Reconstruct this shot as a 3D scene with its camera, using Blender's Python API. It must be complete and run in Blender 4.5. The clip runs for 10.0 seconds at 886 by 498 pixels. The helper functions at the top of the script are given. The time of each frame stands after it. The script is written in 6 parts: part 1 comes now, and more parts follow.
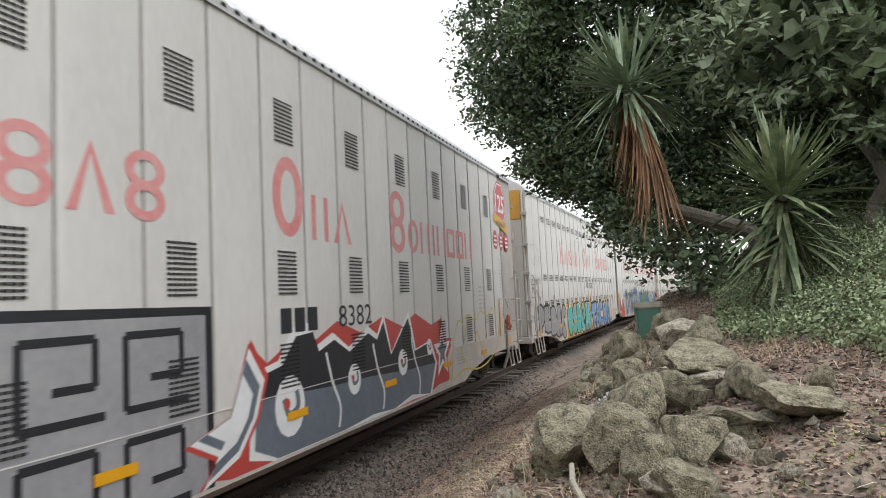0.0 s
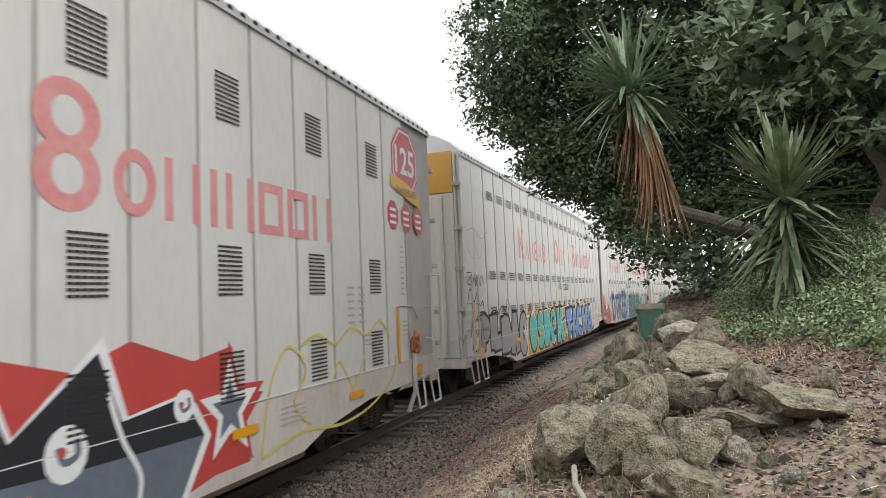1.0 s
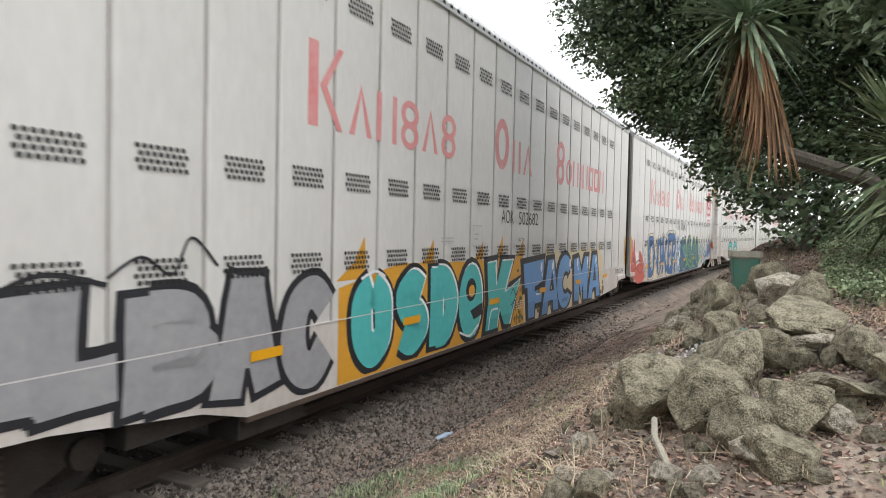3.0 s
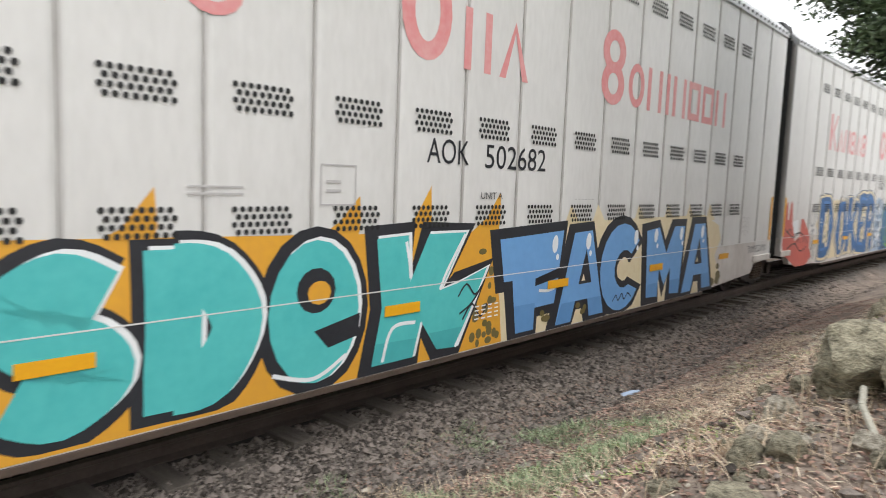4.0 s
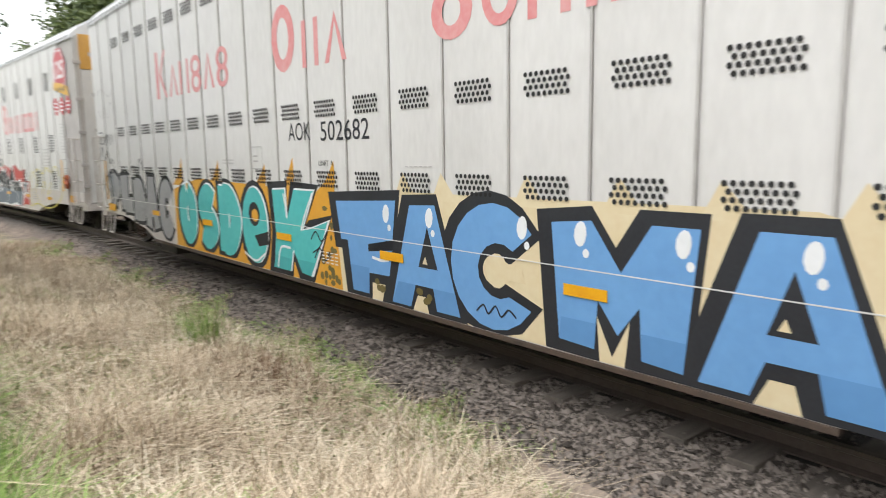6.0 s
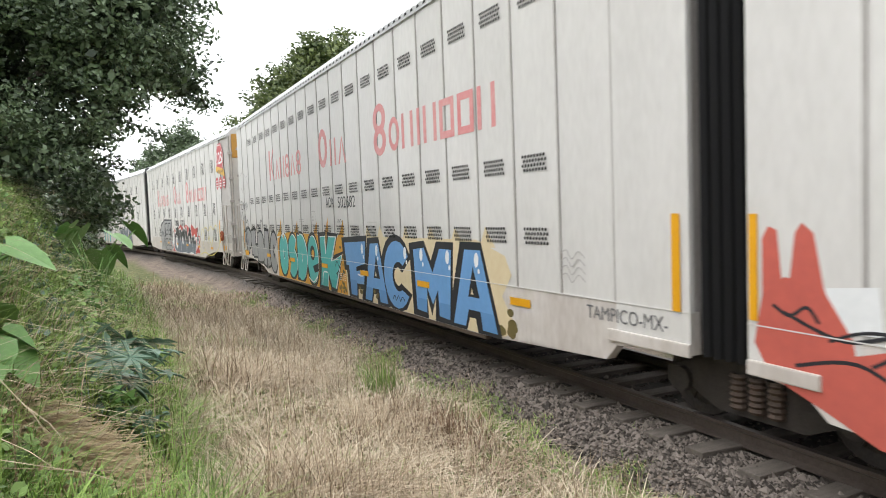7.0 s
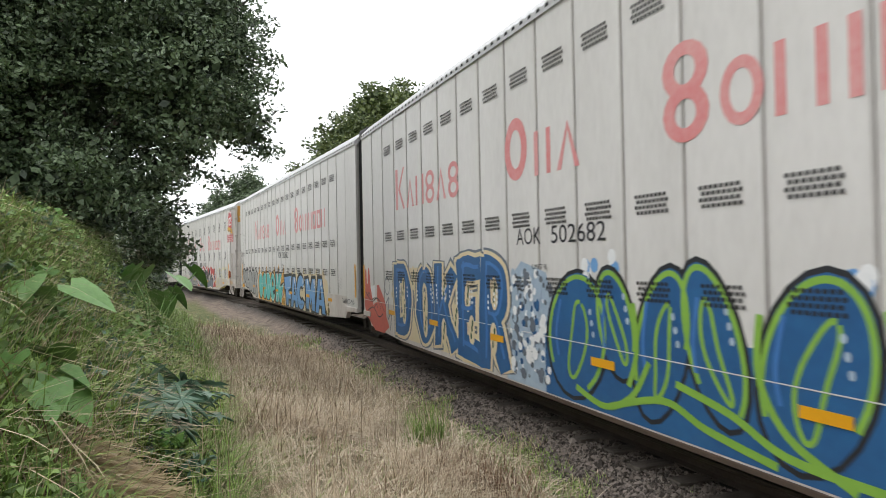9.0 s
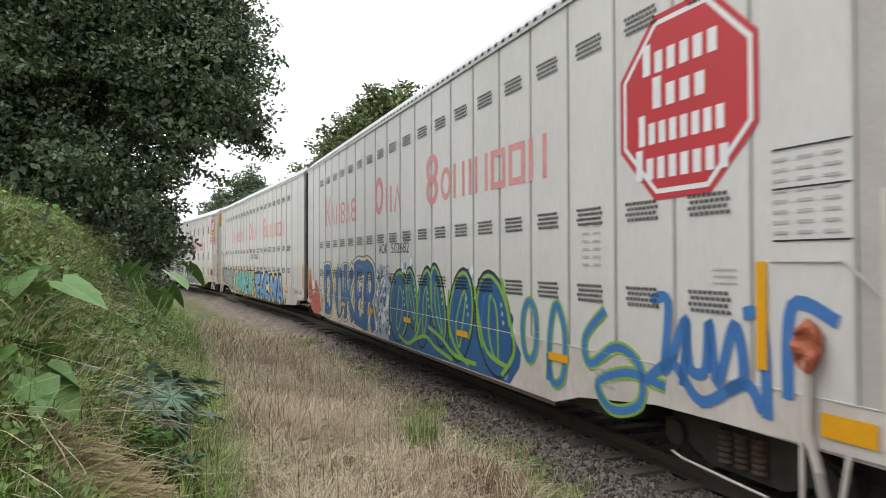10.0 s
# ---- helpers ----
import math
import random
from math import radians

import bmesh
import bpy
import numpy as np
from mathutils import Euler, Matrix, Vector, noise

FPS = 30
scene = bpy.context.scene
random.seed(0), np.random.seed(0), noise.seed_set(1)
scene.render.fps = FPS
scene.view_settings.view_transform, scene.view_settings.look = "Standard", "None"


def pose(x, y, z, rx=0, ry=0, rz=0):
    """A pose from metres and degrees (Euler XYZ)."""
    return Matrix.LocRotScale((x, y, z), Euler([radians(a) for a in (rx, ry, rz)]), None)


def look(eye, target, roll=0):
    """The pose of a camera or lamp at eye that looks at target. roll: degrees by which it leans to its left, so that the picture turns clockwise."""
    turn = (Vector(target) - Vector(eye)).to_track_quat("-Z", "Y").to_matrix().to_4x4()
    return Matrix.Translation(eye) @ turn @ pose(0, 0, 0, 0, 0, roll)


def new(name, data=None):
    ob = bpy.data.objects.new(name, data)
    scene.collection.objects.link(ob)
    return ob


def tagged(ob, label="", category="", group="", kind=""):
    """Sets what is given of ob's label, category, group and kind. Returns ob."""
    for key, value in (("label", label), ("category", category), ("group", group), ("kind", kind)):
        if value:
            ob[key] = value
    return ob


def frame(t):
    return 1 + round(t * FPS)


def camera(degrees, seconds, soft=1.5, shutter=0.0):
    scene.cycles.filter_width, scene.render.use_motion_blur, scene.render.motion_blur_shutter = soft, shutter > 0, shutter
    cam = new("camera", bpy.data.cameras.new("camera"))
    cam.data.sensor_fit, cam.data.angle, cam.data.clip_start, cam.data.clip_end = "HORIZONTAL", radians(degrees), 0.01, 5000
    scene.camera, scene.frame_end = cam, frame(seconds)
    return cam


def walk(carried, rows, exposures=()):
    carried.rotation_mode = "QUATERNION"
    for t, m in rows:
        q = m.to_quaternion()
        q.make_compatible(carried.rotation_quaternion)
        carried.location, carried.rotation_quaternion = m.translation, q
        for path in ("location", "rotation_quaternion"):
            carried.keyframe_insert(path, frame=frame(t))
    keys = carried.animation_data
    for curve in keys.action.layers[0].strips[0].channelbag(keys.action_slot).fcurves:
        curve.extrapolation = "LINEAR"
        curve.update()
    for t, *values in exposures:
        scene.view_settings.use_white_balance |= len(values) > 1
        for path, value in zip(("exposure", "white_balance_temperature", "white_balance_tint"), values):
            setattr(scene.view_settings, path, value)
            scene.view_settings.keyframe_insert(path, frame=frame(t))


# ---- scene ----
import functools


def aim(x, y, z, yaw, pitch, roll):
    """Camera pose: yaw to the left of +y, pitch up, roll to the left, in degrees."""
    return pose(x, y, z, 90 + pitch, 0, yaw) @ pose(0, 0, 0, 0, 0, roll)


# ---- camera ----
EYE = 2.4
cam = camera(66.4, 10.0, soft=0.9, shutter=0.22)
PATH = [
    (0.0, -71.65, 4.11, -2.65, 0, 0, 0),
    (0.5, -71.9, 4.39, -2.73, 0, 0, 0),
    (1.0, -71.51, 4.18, -2.42, 0.001, 0.008, 0.001),
    (1.5, -71.45, 3.51, -1.84, 0.002, 0.013, 0.002),
    (2.0, -71.06, 1.82, -2.11, 0.004, 0.032, 0.007),
    (2.5, -68.01, 1.05, 0.14, 0.045, 0.053, 0.014),
    (3.0, -64.6, -1.76, 1.22, 0.142, 0.08, 0.024),
    (3.2, -63.12, -3.87, 1.74, 0.15, 0.08, 0.024),
    (4.3, -38.87, -6.51, 2.3, -0.026, -0.004, -0.019),
    (4.5, -30.38, -7.33, 2.25, -0.026, 0.0, 0.005),
    (5.0, -1.81, -7.86, 1.2, -0.026, 0.01, 0.065),
    (5.2, 10.8, -8.2, 0.5, -0.02, 0.014, 0.05),
    (6.3, 59.72, -6.39, -1.14, 0.065, 0.022, -0.057),
    (6.5, 61.88, -4.73, -1.41, 0.045, 0.001, -0.043),
    (7.0, 65.81, -3.29, -2.11, -0.005, -0.05, -0.009),
    (7.5, 68.04, -0.37, -2.61, -0.055, -0.101, 0.025),
    (8.0, 69.64, 0.49, -2.82, -0.044, -0.063, 0.023),
    (8.5, 70.46, 0.91, -2.12, -0.033, -0.025, 0.021),
    (9.0, 70.4, 0.74, -1.08, -0.021, 0.012, 0.019),
    (9.5, 70.94, 1.16, -0.37, -0.01, 0.05, 0.017),
    (10.0, 70.57, 0.98, -0.15, 0.001, 0.088, 0.015),
]
EXPOSURES = [(0.0, -0.05), (2.0, 0.0), (3.0, 0.12), (4.3, 0.3), (5.2, 0.35), (6.5, 0.38), (7.0, 0.25), (7.5, -0.02), (8.5, -0.18), (10.0, -0.2)]
walk(cam, [(t, aim(x, y, EYE + z, a, p, r)) for t, a, p, r, x, y, z in PATH], EXPOSURES)

# ---- overcast daylight ----
world = bpy.data.worlds.new("overcast_sky")
scene.world = world
world.use_nodes = True
wn, wl = world.node_tree.nodes, world.node_tree.links
wn.clear()
sky = wn.new("ShaderNodeTexSky")
sky.sky_type, sky.sun_disc = "NISHITA", False
sky.sun_elevation, sky.sun_rotation = radians(62), radians(200)
sky.dust_density, sky.air_density = 4.0, 1.0
grey = wn.new("ShaderNodeHueSaturation")
grey.inputs["Saturation"].default_value = 0.12
bg = wn.new("ShaderNodeBackground")
bg.inputs["Strength"].default_value = 0.15
wout = wn.new("ShaderNodeOutputWorld")
wl.new(sky.outputs[0], grey.inputs["Color"])
cloud = wn.new("ShaderNodeMixRGB")
cloud.inputs["Fac"].default_value = 0.85
cloud.inputs[2].default_value = (11.5, 11.7, 12.0, 1)
wl.new(grey.outputs[0], cloud.inputs[1])
wl.new(cloud.outputs[0], bg.inputs["Color"])
wl.new(bg.outputs[0], wout.inputs["Surface"])
sun = new("sun", bpy.data.lights.new("sun", "SUN"))
sun.data.energy, sun.data.angle, sun.data.color = 1.0, radians(40), (1.0, 0.985, 0.96)
sun.matrix_world = look((0, 0, 30), (6, 16, 0))


# ---- materials ----
def material(name, col, rough=0.7, alt=None, scale=6.0, fine=40.0, bump=0.15, metal=0.0, stretch=(1, 1, 1), shuffle=True, island=False, amount=1.0):
    """A surface with colour variation at two scales, fine relief and its own gloss."""
    m = bpy.data.materials.new(name)
    m.use_nodes = True
    n, l = m.node_tree.nodes, m.node_tree.links
    b = n["Principled BSDF"]
    alt = alt or tuple(c * 0.72 for c in col)
    tc = n.new("ShaderNodeTexCoord")
    mp = n.new("ShaderNodeMapping")
    mp.inputs["Scale"].default_value = stretch
    l.new(tc.outputs["Object"], mp.inputs["Vector"])
    vec = mp.outputs["Vector"]
    if shuffle:
        oi = n.new("ShaderNodeObjectInfo")
        mul = n.new("ShaderNodeMath")
        mul.operation = "MULTIPLY"
        mul.inputs[1].default_value = 37.0
        add = n.new("ShaderNodeVectorMath")
        l.new(oi.outputs["Random"], mul.inputs[0])
        l.new(vec, add.inputs[0])
        l.new(mul.outputs[0], add.inputs[1])
        vec = add.outputs[0]
    big, small = n.new("ShaderNodeTexNoise"), n.new("ShaderNodeTexNoise")
    big.inputs["Scale"].default_value, big.inputs["Detail"].default_value = scale, 5
    small.inputs["Scale"].default_value, small.inputs["Detail"].default_value = fine, 3
    l.new(vec, big.inputs["Vector"])
    l.new(vec, small.inputs["Vector"])
    mean = n.new("ShaderNodeMath")
    mean.operation = "MULTIPLY_ADD"
    mean.inputs[1].default_value = 0.45
    half = n.new("ShaderNodeMath")
    half.operation = "MULTIPLY"
    half.inputs[1].default_value = 0.6
    l.new(big.outputs["Fac"], half.inputs[0])
    l.new(small.outputs["Fac"], mean.inputs[0])
    l.new(half.outputs[0], mean.inputs[2])
    fac = mean.outputs[0]
    if island:
        geo = n.new("ShaderNodeNewGeometry")
        mixi = n.new("ShaderNodeMath")
        mixi.operation = "MULTIPLY_ADD"
        mixi.inputs[1].default_value, mixi.inputs[2].default_value = 0.7 * island, -0.35 * island
        addi = n.new("ShaderNodeMath")
        l.new(geo.outputs["Random Per Island"], mixi.inputs[0])
        l.new(mixi.outputs[0], addi.inputs[0])
        l.new(fac, addi.inputs[1])
        fac = addi.outputs[0]
    ramp = n.new("ShaderNodeValToRGB")
    ramp.color_ramp.elements[0].position = 0.5 - 0.22 / amount
    ramp.color_ramp.elements[1].position = 0.5 + 0.2 / amount
    ramp.color_ramp.elements[0].color = (*alt, 1)
    ramp.color_ramp.elements[1].color = (*col, 1)
    l.new(fac, ramp.inputs["Fac"])
    l.new(ramp.outputs["Color"], b.inputs["Base Color"])
    b.inputs["Roughness"].default_value = rough
    b.inputs["Metallic"].default_value = metal
    if bump:
        bp = n.new("ShaderNodeBump")
        bp.inputs["Strength"].default_value = bump
        bp.inputs["Distance"].default_value = 0.02
        l.new(small.outputs["Fac"], bp.inputs["Height"])
        l.new(bp.outputs["Normal"], b.inputs["Normal"])
    return m


WHITE = material("car_white_paint", (0.69, 0.675, 0.655), 0.42, (0.565, 0.55, 0.53), 0.9, 14, 0.02, stretch=(1, 1, 0.35), amount=0.9)
SILLW = material("sill_white_paint", (0.66, 0.62, 0.59), 0.5, (0.45, 0.40, 0.36), 1.2, 12, 0.03, stretch=(1, 1, 0.4))
GREYP = material("seam_grey", (0.50, 0.47, 0.45), 0.6, (0.38, 0.35, 0.33), 2, 20, 0.03)
SEAMP = material("dirty_seam_paint", (0.50, 0.48, 0.46), 0.55, (0.36, 0.34, 0.32), 1.4, 14, 0.03, stretch=(1, 1, 0.5))
ROOFM = material("roof_galvanised", (0.62, 0.63, 0.64), 0.45, (0.48, 0.48, 0.48), 2, 25, 0.05, metal=0.2)
HOLE = material("dark_perforation", (0.03, 0.03, 0.03), 0.9, (0.012, 0.012, 0.012), 5, 30, 0)
BLACK = material("black_spray_paint", (0.025, 0.027, 0.033), 0.5, (0.015, 0.015, 0.02), 3, 30, 0.02)
RUBBER = material("bellows_rubber", (0.016, 0.016, 0.018), 0.6, (0.018, 0.018, 0.018), 4, 30, 0.1)
RED = material("faded_red_lettering", (0.64, 0.21, 0.215), 0.55, (0.68, 0.38, 0.365), 1.6, 14, 0.02)
REDS = material("emblem_red", (0.55, 0.04, 0.05), 0.45, (0.45, 0.05, 0.06), 3, 20, 0.01)
STRIP = material("amber_reflective_strip", (0.80, 0.40, 0.01), 0.4, (0.72, 0.33, 0.015), 4, 40, 0.02)
GOLD = material("gold_ribbon", (0.75, 0.45, 0.05), 0.5, (0.65, 0.36, 0.05), 4, 30, 0.01)
STEEL = material("grimy_steel", (0.065, 0.055, 0.05), 0.7, (0.028, 0.025, 0.023), 5, 40, 0.2, metal=0.3)
RUST = material("rusty_steel", (0.11, 0.075, 0.055), 0.75, (0.06, 0.045, 0.037), 6, 45, 0.25, metal=0.2)
RAILTOP = material("worn_rail", (0.16, 0.13, 0.115), 0.5, (0.09, 0.07, 0.06), 3, 30, 0.1, metal=0.5)
CYAN = material("turquoise_spray", (0.10, 0.52, 0.50), 0.45, (0.06, 0.42, 0.42), 1.2, 10, 0.01)
BLUE = material("light_blue_spray", (0.16, 0.36, 0.66), 0.45, (0.13, 0.30, 0.58), 1.0, 10, 0.01)
NAVY = material("deep_blue_spray", (0.025, 0.13, 0.31), 0.45, (0.02, 0.09, 0.24), 1.2, 10, 0.01)
LIME = material("lime_spray", (0.26, 0.48, 0.07), 0.5, (0.2, 0.4, 0.06), 2, 12, 0.01)
CREAM = material("cream_spray", (0.72, 0.62, 0.42), 0.5, (0.66, 0.53, 0.32), 2, 12, 0.01)
ORANGE = material("ochre_spray", (0.72, 0.36, 0.03), 0.5, (0.62, 0.30, 0.04), 2, 12, 0.01)
OLIVE = material("olive_spray", (0.17, 0.13, 0.05), 0.5, (0.12, 0.1, 0.03), 2, 12, 0.01)
WSPRAY = material("white_spray", (0.82, 0.83, 0.84), 0.5, (0.7, 0.72, 0.73), 2, 12, 0.01)
SILVER = material("grey_spray", (0.36, 0.36, 0.37), 0.4, (0.26, 0.26, 0.28), 1.5, 12, 0.01)
SLATE = material("slate_grey_spray", (0.16, 0.19, 0.23), 0.5, (0.11, 0.13, 0.17), 1.5, 12, 0.01)
SALMON = material("salmon_red_spray", (0.56, 0.12, 0.09), 0.5, (0.46, 0.10, 0.08), 1.5, 12, 0.01)
SPRED = material("bright_red_spray", (0.55, 0.07, 0.06), 0.5, (0.45, 0.06, 0.05), 1.5, 12, 0.01)
YELLOW = material("pale_yellow_spray", (0.66, 0.58, 0.12), 0.5, (0.6, 0.5, 0.15), 2, 12, 0.01)
TAGBLUE = material("medium_blue_spray", (0.06, 0.2, 0.5), 0.5, (0.05, 0.16, 0.42), 2, 12, 0.01)
DEEPCYAN = material("deep_turquoise_spray", (0.07, 0.42, 0.42), 0.45, (0.05, 0.34, 0.35), 1.2, 10, 0.01)
MIDBLUE = material("mid_blue_spray", (0.12, 0.29, 0.56), 0.45, (0.10, 0.25, 0.5), 1.0, 10, 0.01)
PALEBLUE = material("pale_blue_spray", (0.42, 0.52, 0.62), 0.5, (0.30, 0.40, 0.52), 2, 14, 0.01)
PINE = material("pine_green_spray", (0.05, 0.12, 0.06), 0.5, (0.03, 0.08, 0.05), 2, 12, 0.01)
DARKMARK = material("dark_grey_stencil", (0.10, 0.10, 0.11), 0.6, (0.2, 0.2, 0.2), 3, 20, 0.01)
FADED = material("faint_grey_marks", (0.40, 0.38, 0.38), 0.6, (0.5, 0.48, 0.46), 3, 14, 0.01)
DOORY = material("ochre_end_panel", (0.62, 0.34, 0.07), 0.5, (0.52, 0.28, 0.07), 2, 14, 0.02)
BRICKO = material("orange_brake_hose_cover", (0.45, 0.13, 0.06), 0.7, (0.3, 0.08, 0.04), 6, 30, 0.1)
TIMBER = material("weathered_sleeper", (0.17, 0.145, 0.125), 0.85, (0.07, 0.06, 0.05), 5, 60, 0.4, stretch=(4, 0.6, 4))
GRAVEL = material("ballast_stone", (0.235, 0.20, 0.175), 0.85, (0.04, 0.032, 0.026), 14, 90, 0.3, island=True)
ROCK = material("lichen_rock", (0.36, 0.325, 0.235), 0.95, (0.05, 0.044, 0.027), 7, 34, 1.0, amount=1.55)
ROCKL = material("pale_rock", (0.52, 0.47, 0.39), 0.95, (0.12, 0.105, 0.07), 7, 30, 1.0, amount=1.8)
LEAFD = material("dark_tree_leaf", (0.135, 0.19, 0.095), 0.45, (0.02, 0.036, 0.018), 1.3, 7, 0, island=0.35, amount=1.5)
LEAFM = material("mid_tree_leaf", (0.155, 0.215, 0.115), 0.45, (0.024, 0.043, 0.02), 1.1, 6, 0, island=0.35, amount=1.5)
LEAFL = material("loquat_leaf", (0.24, 0.30, 0.18), 0.4, (0.045, 0.065, 0.03), 1.5, 8, 0, island=0.5, amount=1.3)
LEAFY = material("sunny_tree_leaf", (0.15, 0.19, 0.06), 0.5, (0.06, 0.09, 0.03), 0.7, 6, 0, island=True)
YUCCA = material("yucca_blade", (0.38, 0.47, 0.29), 0.36, (0.10, 0.15, 0.095), 1.5, 12, 0.02, island=True)
YUCCAY = material("variegated_yucca_blade", (0.42, 0.46, 0.26), 0.45, (0.075, 0.12, 0.06), 1.5, 12, 0.02, island=True)
DEADY = material("dead_yucca_leaf", (0.34, 0.19, 0.095), 0.8, (0.14, 0.075, 0.04), 2, 20, 0.1, island=True)
BARK = material("grey_bark", (0.16, 0.14, 0.115), 0.9, (0.07, 0.06, 0.05), 5, 40, 0.6, stretch=(1, 1, 0.4))
DRY = material("dry_straw_blade", (0.64, 0.52, 0.375), 0.75, (0.21, 0.145, 0.085), 0.8, 10, 0, island=True)
TERRACE = material("dusty_weed_leaf", (0.34, 0.42, 0.24), 0.65, (0.07, 0.10, 0.045), 0.9, 9, 0, island=True)
PALESTRAW = material("bleached_stalk", (0.78, 0.68, 0.52), 0.75, (0.45, 0.36, 0.24), 0.8, 10, 0, island=True)
GRASS = material("green_grass_blade", (0.34, 0.50, 0.12), 0.6, (0.13, 0.21, 0.045), 0.8, 10, 0, island=True)
WEED = material("weed_leaf", (0.31, 0.46, 0.15), 0.6, (0.11, 0.17, 0.06), 0.8, 10, 0, island=True)
BROAD = material("broad_leaf", (0.20, 0.38, 0.11), 0.4, (0.11, 0.24, 0.06), 3, 30, 0.1)
CASTOR = material("blue_green_leaf", (0.14, 0.25, 0.17), 0.4, (0.07, 0.14, 0.09), 3, 30, 0.1)
RUSTY = material("reddish_dry_stem", (0.26, 0.15, 0.085), 0.8, (0.12, 0.07, 0.045), 1, 10, 0, island=True)
STRAW = material("cut_straw", (0.58, 0.46, 0.28), 0.8, (0.34, 0.25, 0.13), 3, 30, 0, island=True)
LITTER = material("dead_leaf_litter", (0.42, 0.27, 0.21), 0.85, (0.07, 0.042, 0.034), 3, 30, 0, island=True)
GREENP = material("chipped_green_paint", (0.05, 0.20, 0.15), 0.6, (0.14, 0.17, 0.13), 5, 40, 0.15)
CONC = material("old_mortar", (0.42, 0.40, 0.34), 0.9, (0.24, 0.22, 0.17), 6, 50, 0.4)
ASHW = material("white_ash", (0.72, 0.71, 0.70), 0.9, (0.38, 0.37, 0.36), 14, 60, 0.3)
PLASTIC = material("pale_blue_plastic", (0.42, 0.52, 0.68), 0.3, (0.32, 0.42, 0.6), 8, 50, 0.05)


# ---- shape helpers ----
def mesh_of(bm, name, mat):
    me = bpy.data.meshes.new(name)
    bm.to_mesh(me)
    bm.free()
    me.materials.append(mat)
    return me


def part(name, bm, mat, parent=None, label=""):
    """Links a bmesh or a mesh as one object under a thing or a part."""
    me = bm if isinstance(bm, bpy.types.Mesh) else mesh_of(bm, name, mat)
    ob = new(name, me)
    if parent:
        ob.parent = parent
    return tagged(ob, label)


def thing(name, x, y, z, label, category, group="", kind="", rz=0.0):
    ob = new(name)
    ob.matrix_world = pose(x, y, z, 0, 0, rz)
    return tagged(ob, label, category, group, kind)


def box(bm, x0, x1, y0, y1, z0, z1, bevel=0.0):
    r = bmesh.ops.create_cube(bm, size=1)
    vs = r["verts"]
    for v in vs:
        v.co = ((x0 + x1) / 2 + v.co.x * (x1 - x0), (y0 + y1) / 2 + v.co.y * (y1 - y0), (z0 + z1) / 2 + v.co.z * (z1 - z0))
    if bevel:
        es = {e for v in vs for e in v.link_edges}
        bmesh.ops.bevel(bm, geom=list(es), offset=bevel, segments=2, affect="EDGES", profile=0.6)
    return bm


def boxed(x0, x1, y0, y1, z0, z1, bevel=0.0):
    return box(bmesh.new(), x0, x1, y0, y1, z0, z1, bevel)


def rod(bm, a, b, r0, r1=None, sides=8):
    a, b = Vector(a), Vector(b)
    r1 = r0 if r1 is None else r1
    q = (b - a).to_track_quat("Z", "Y")
    ring = []
    for p, r in ((a, r0), (b, r1)):
        ring.append([bm.verts.new(p + q @ Vector((r * math.cos(k * math.tau / sides), r * math.sin(k * math.tau / sides), 0))) for k in range(sides)])
    for k in range(sides):
        bm.faces.new((ring[0][k], ring[0][(k + 1) % sides], ring[1][(k + 1) % sides], ring[1][k]))
    bm.faces.new(ring[0][::-1])
    bm.faces.new(ring[1])
    return bm


def rods(pts, r, sides=8):
    bm = bmesh.new()
    for a, b in zip(pts, pts[1:]):
        rod(bm, a, b, r, sides=sides)
    return bm


def from_arrays(name, verts, faces, mat):
    me = bpy.data.meshes.new(name)
    me.from_pydata(verts.tolist() if hasattr(verts, "tolist") else verts, [], faces.tolist() if hasattr(faces, "tolist") else faces)
    me.materials.append(mat)
    return me


# ---- the line of the track ----
TRACK = 5.98      # distance from the camera to the track's middle
SIDE = 1.5        # half width of the cars
GAUGE = 0.75
RAIL = 0.18       # height of the rail tops


def bend(u):
    """Sideways shift of the track, which curves gently to the camera's side both ways."""
    return -0.00155 * u * u if u < 0 else -0.00078 * u * u


def travelled(t):
    """Metres that the train has gone at t seconds."""
    return 6.663 * t + 0.01482 * t * t - 0.000172 * t ** 3


def smooth(a, b, v):
    k = np.clip((v - a) / (b - a), 0, 1)
    return k * k * (3 - 2 * k)


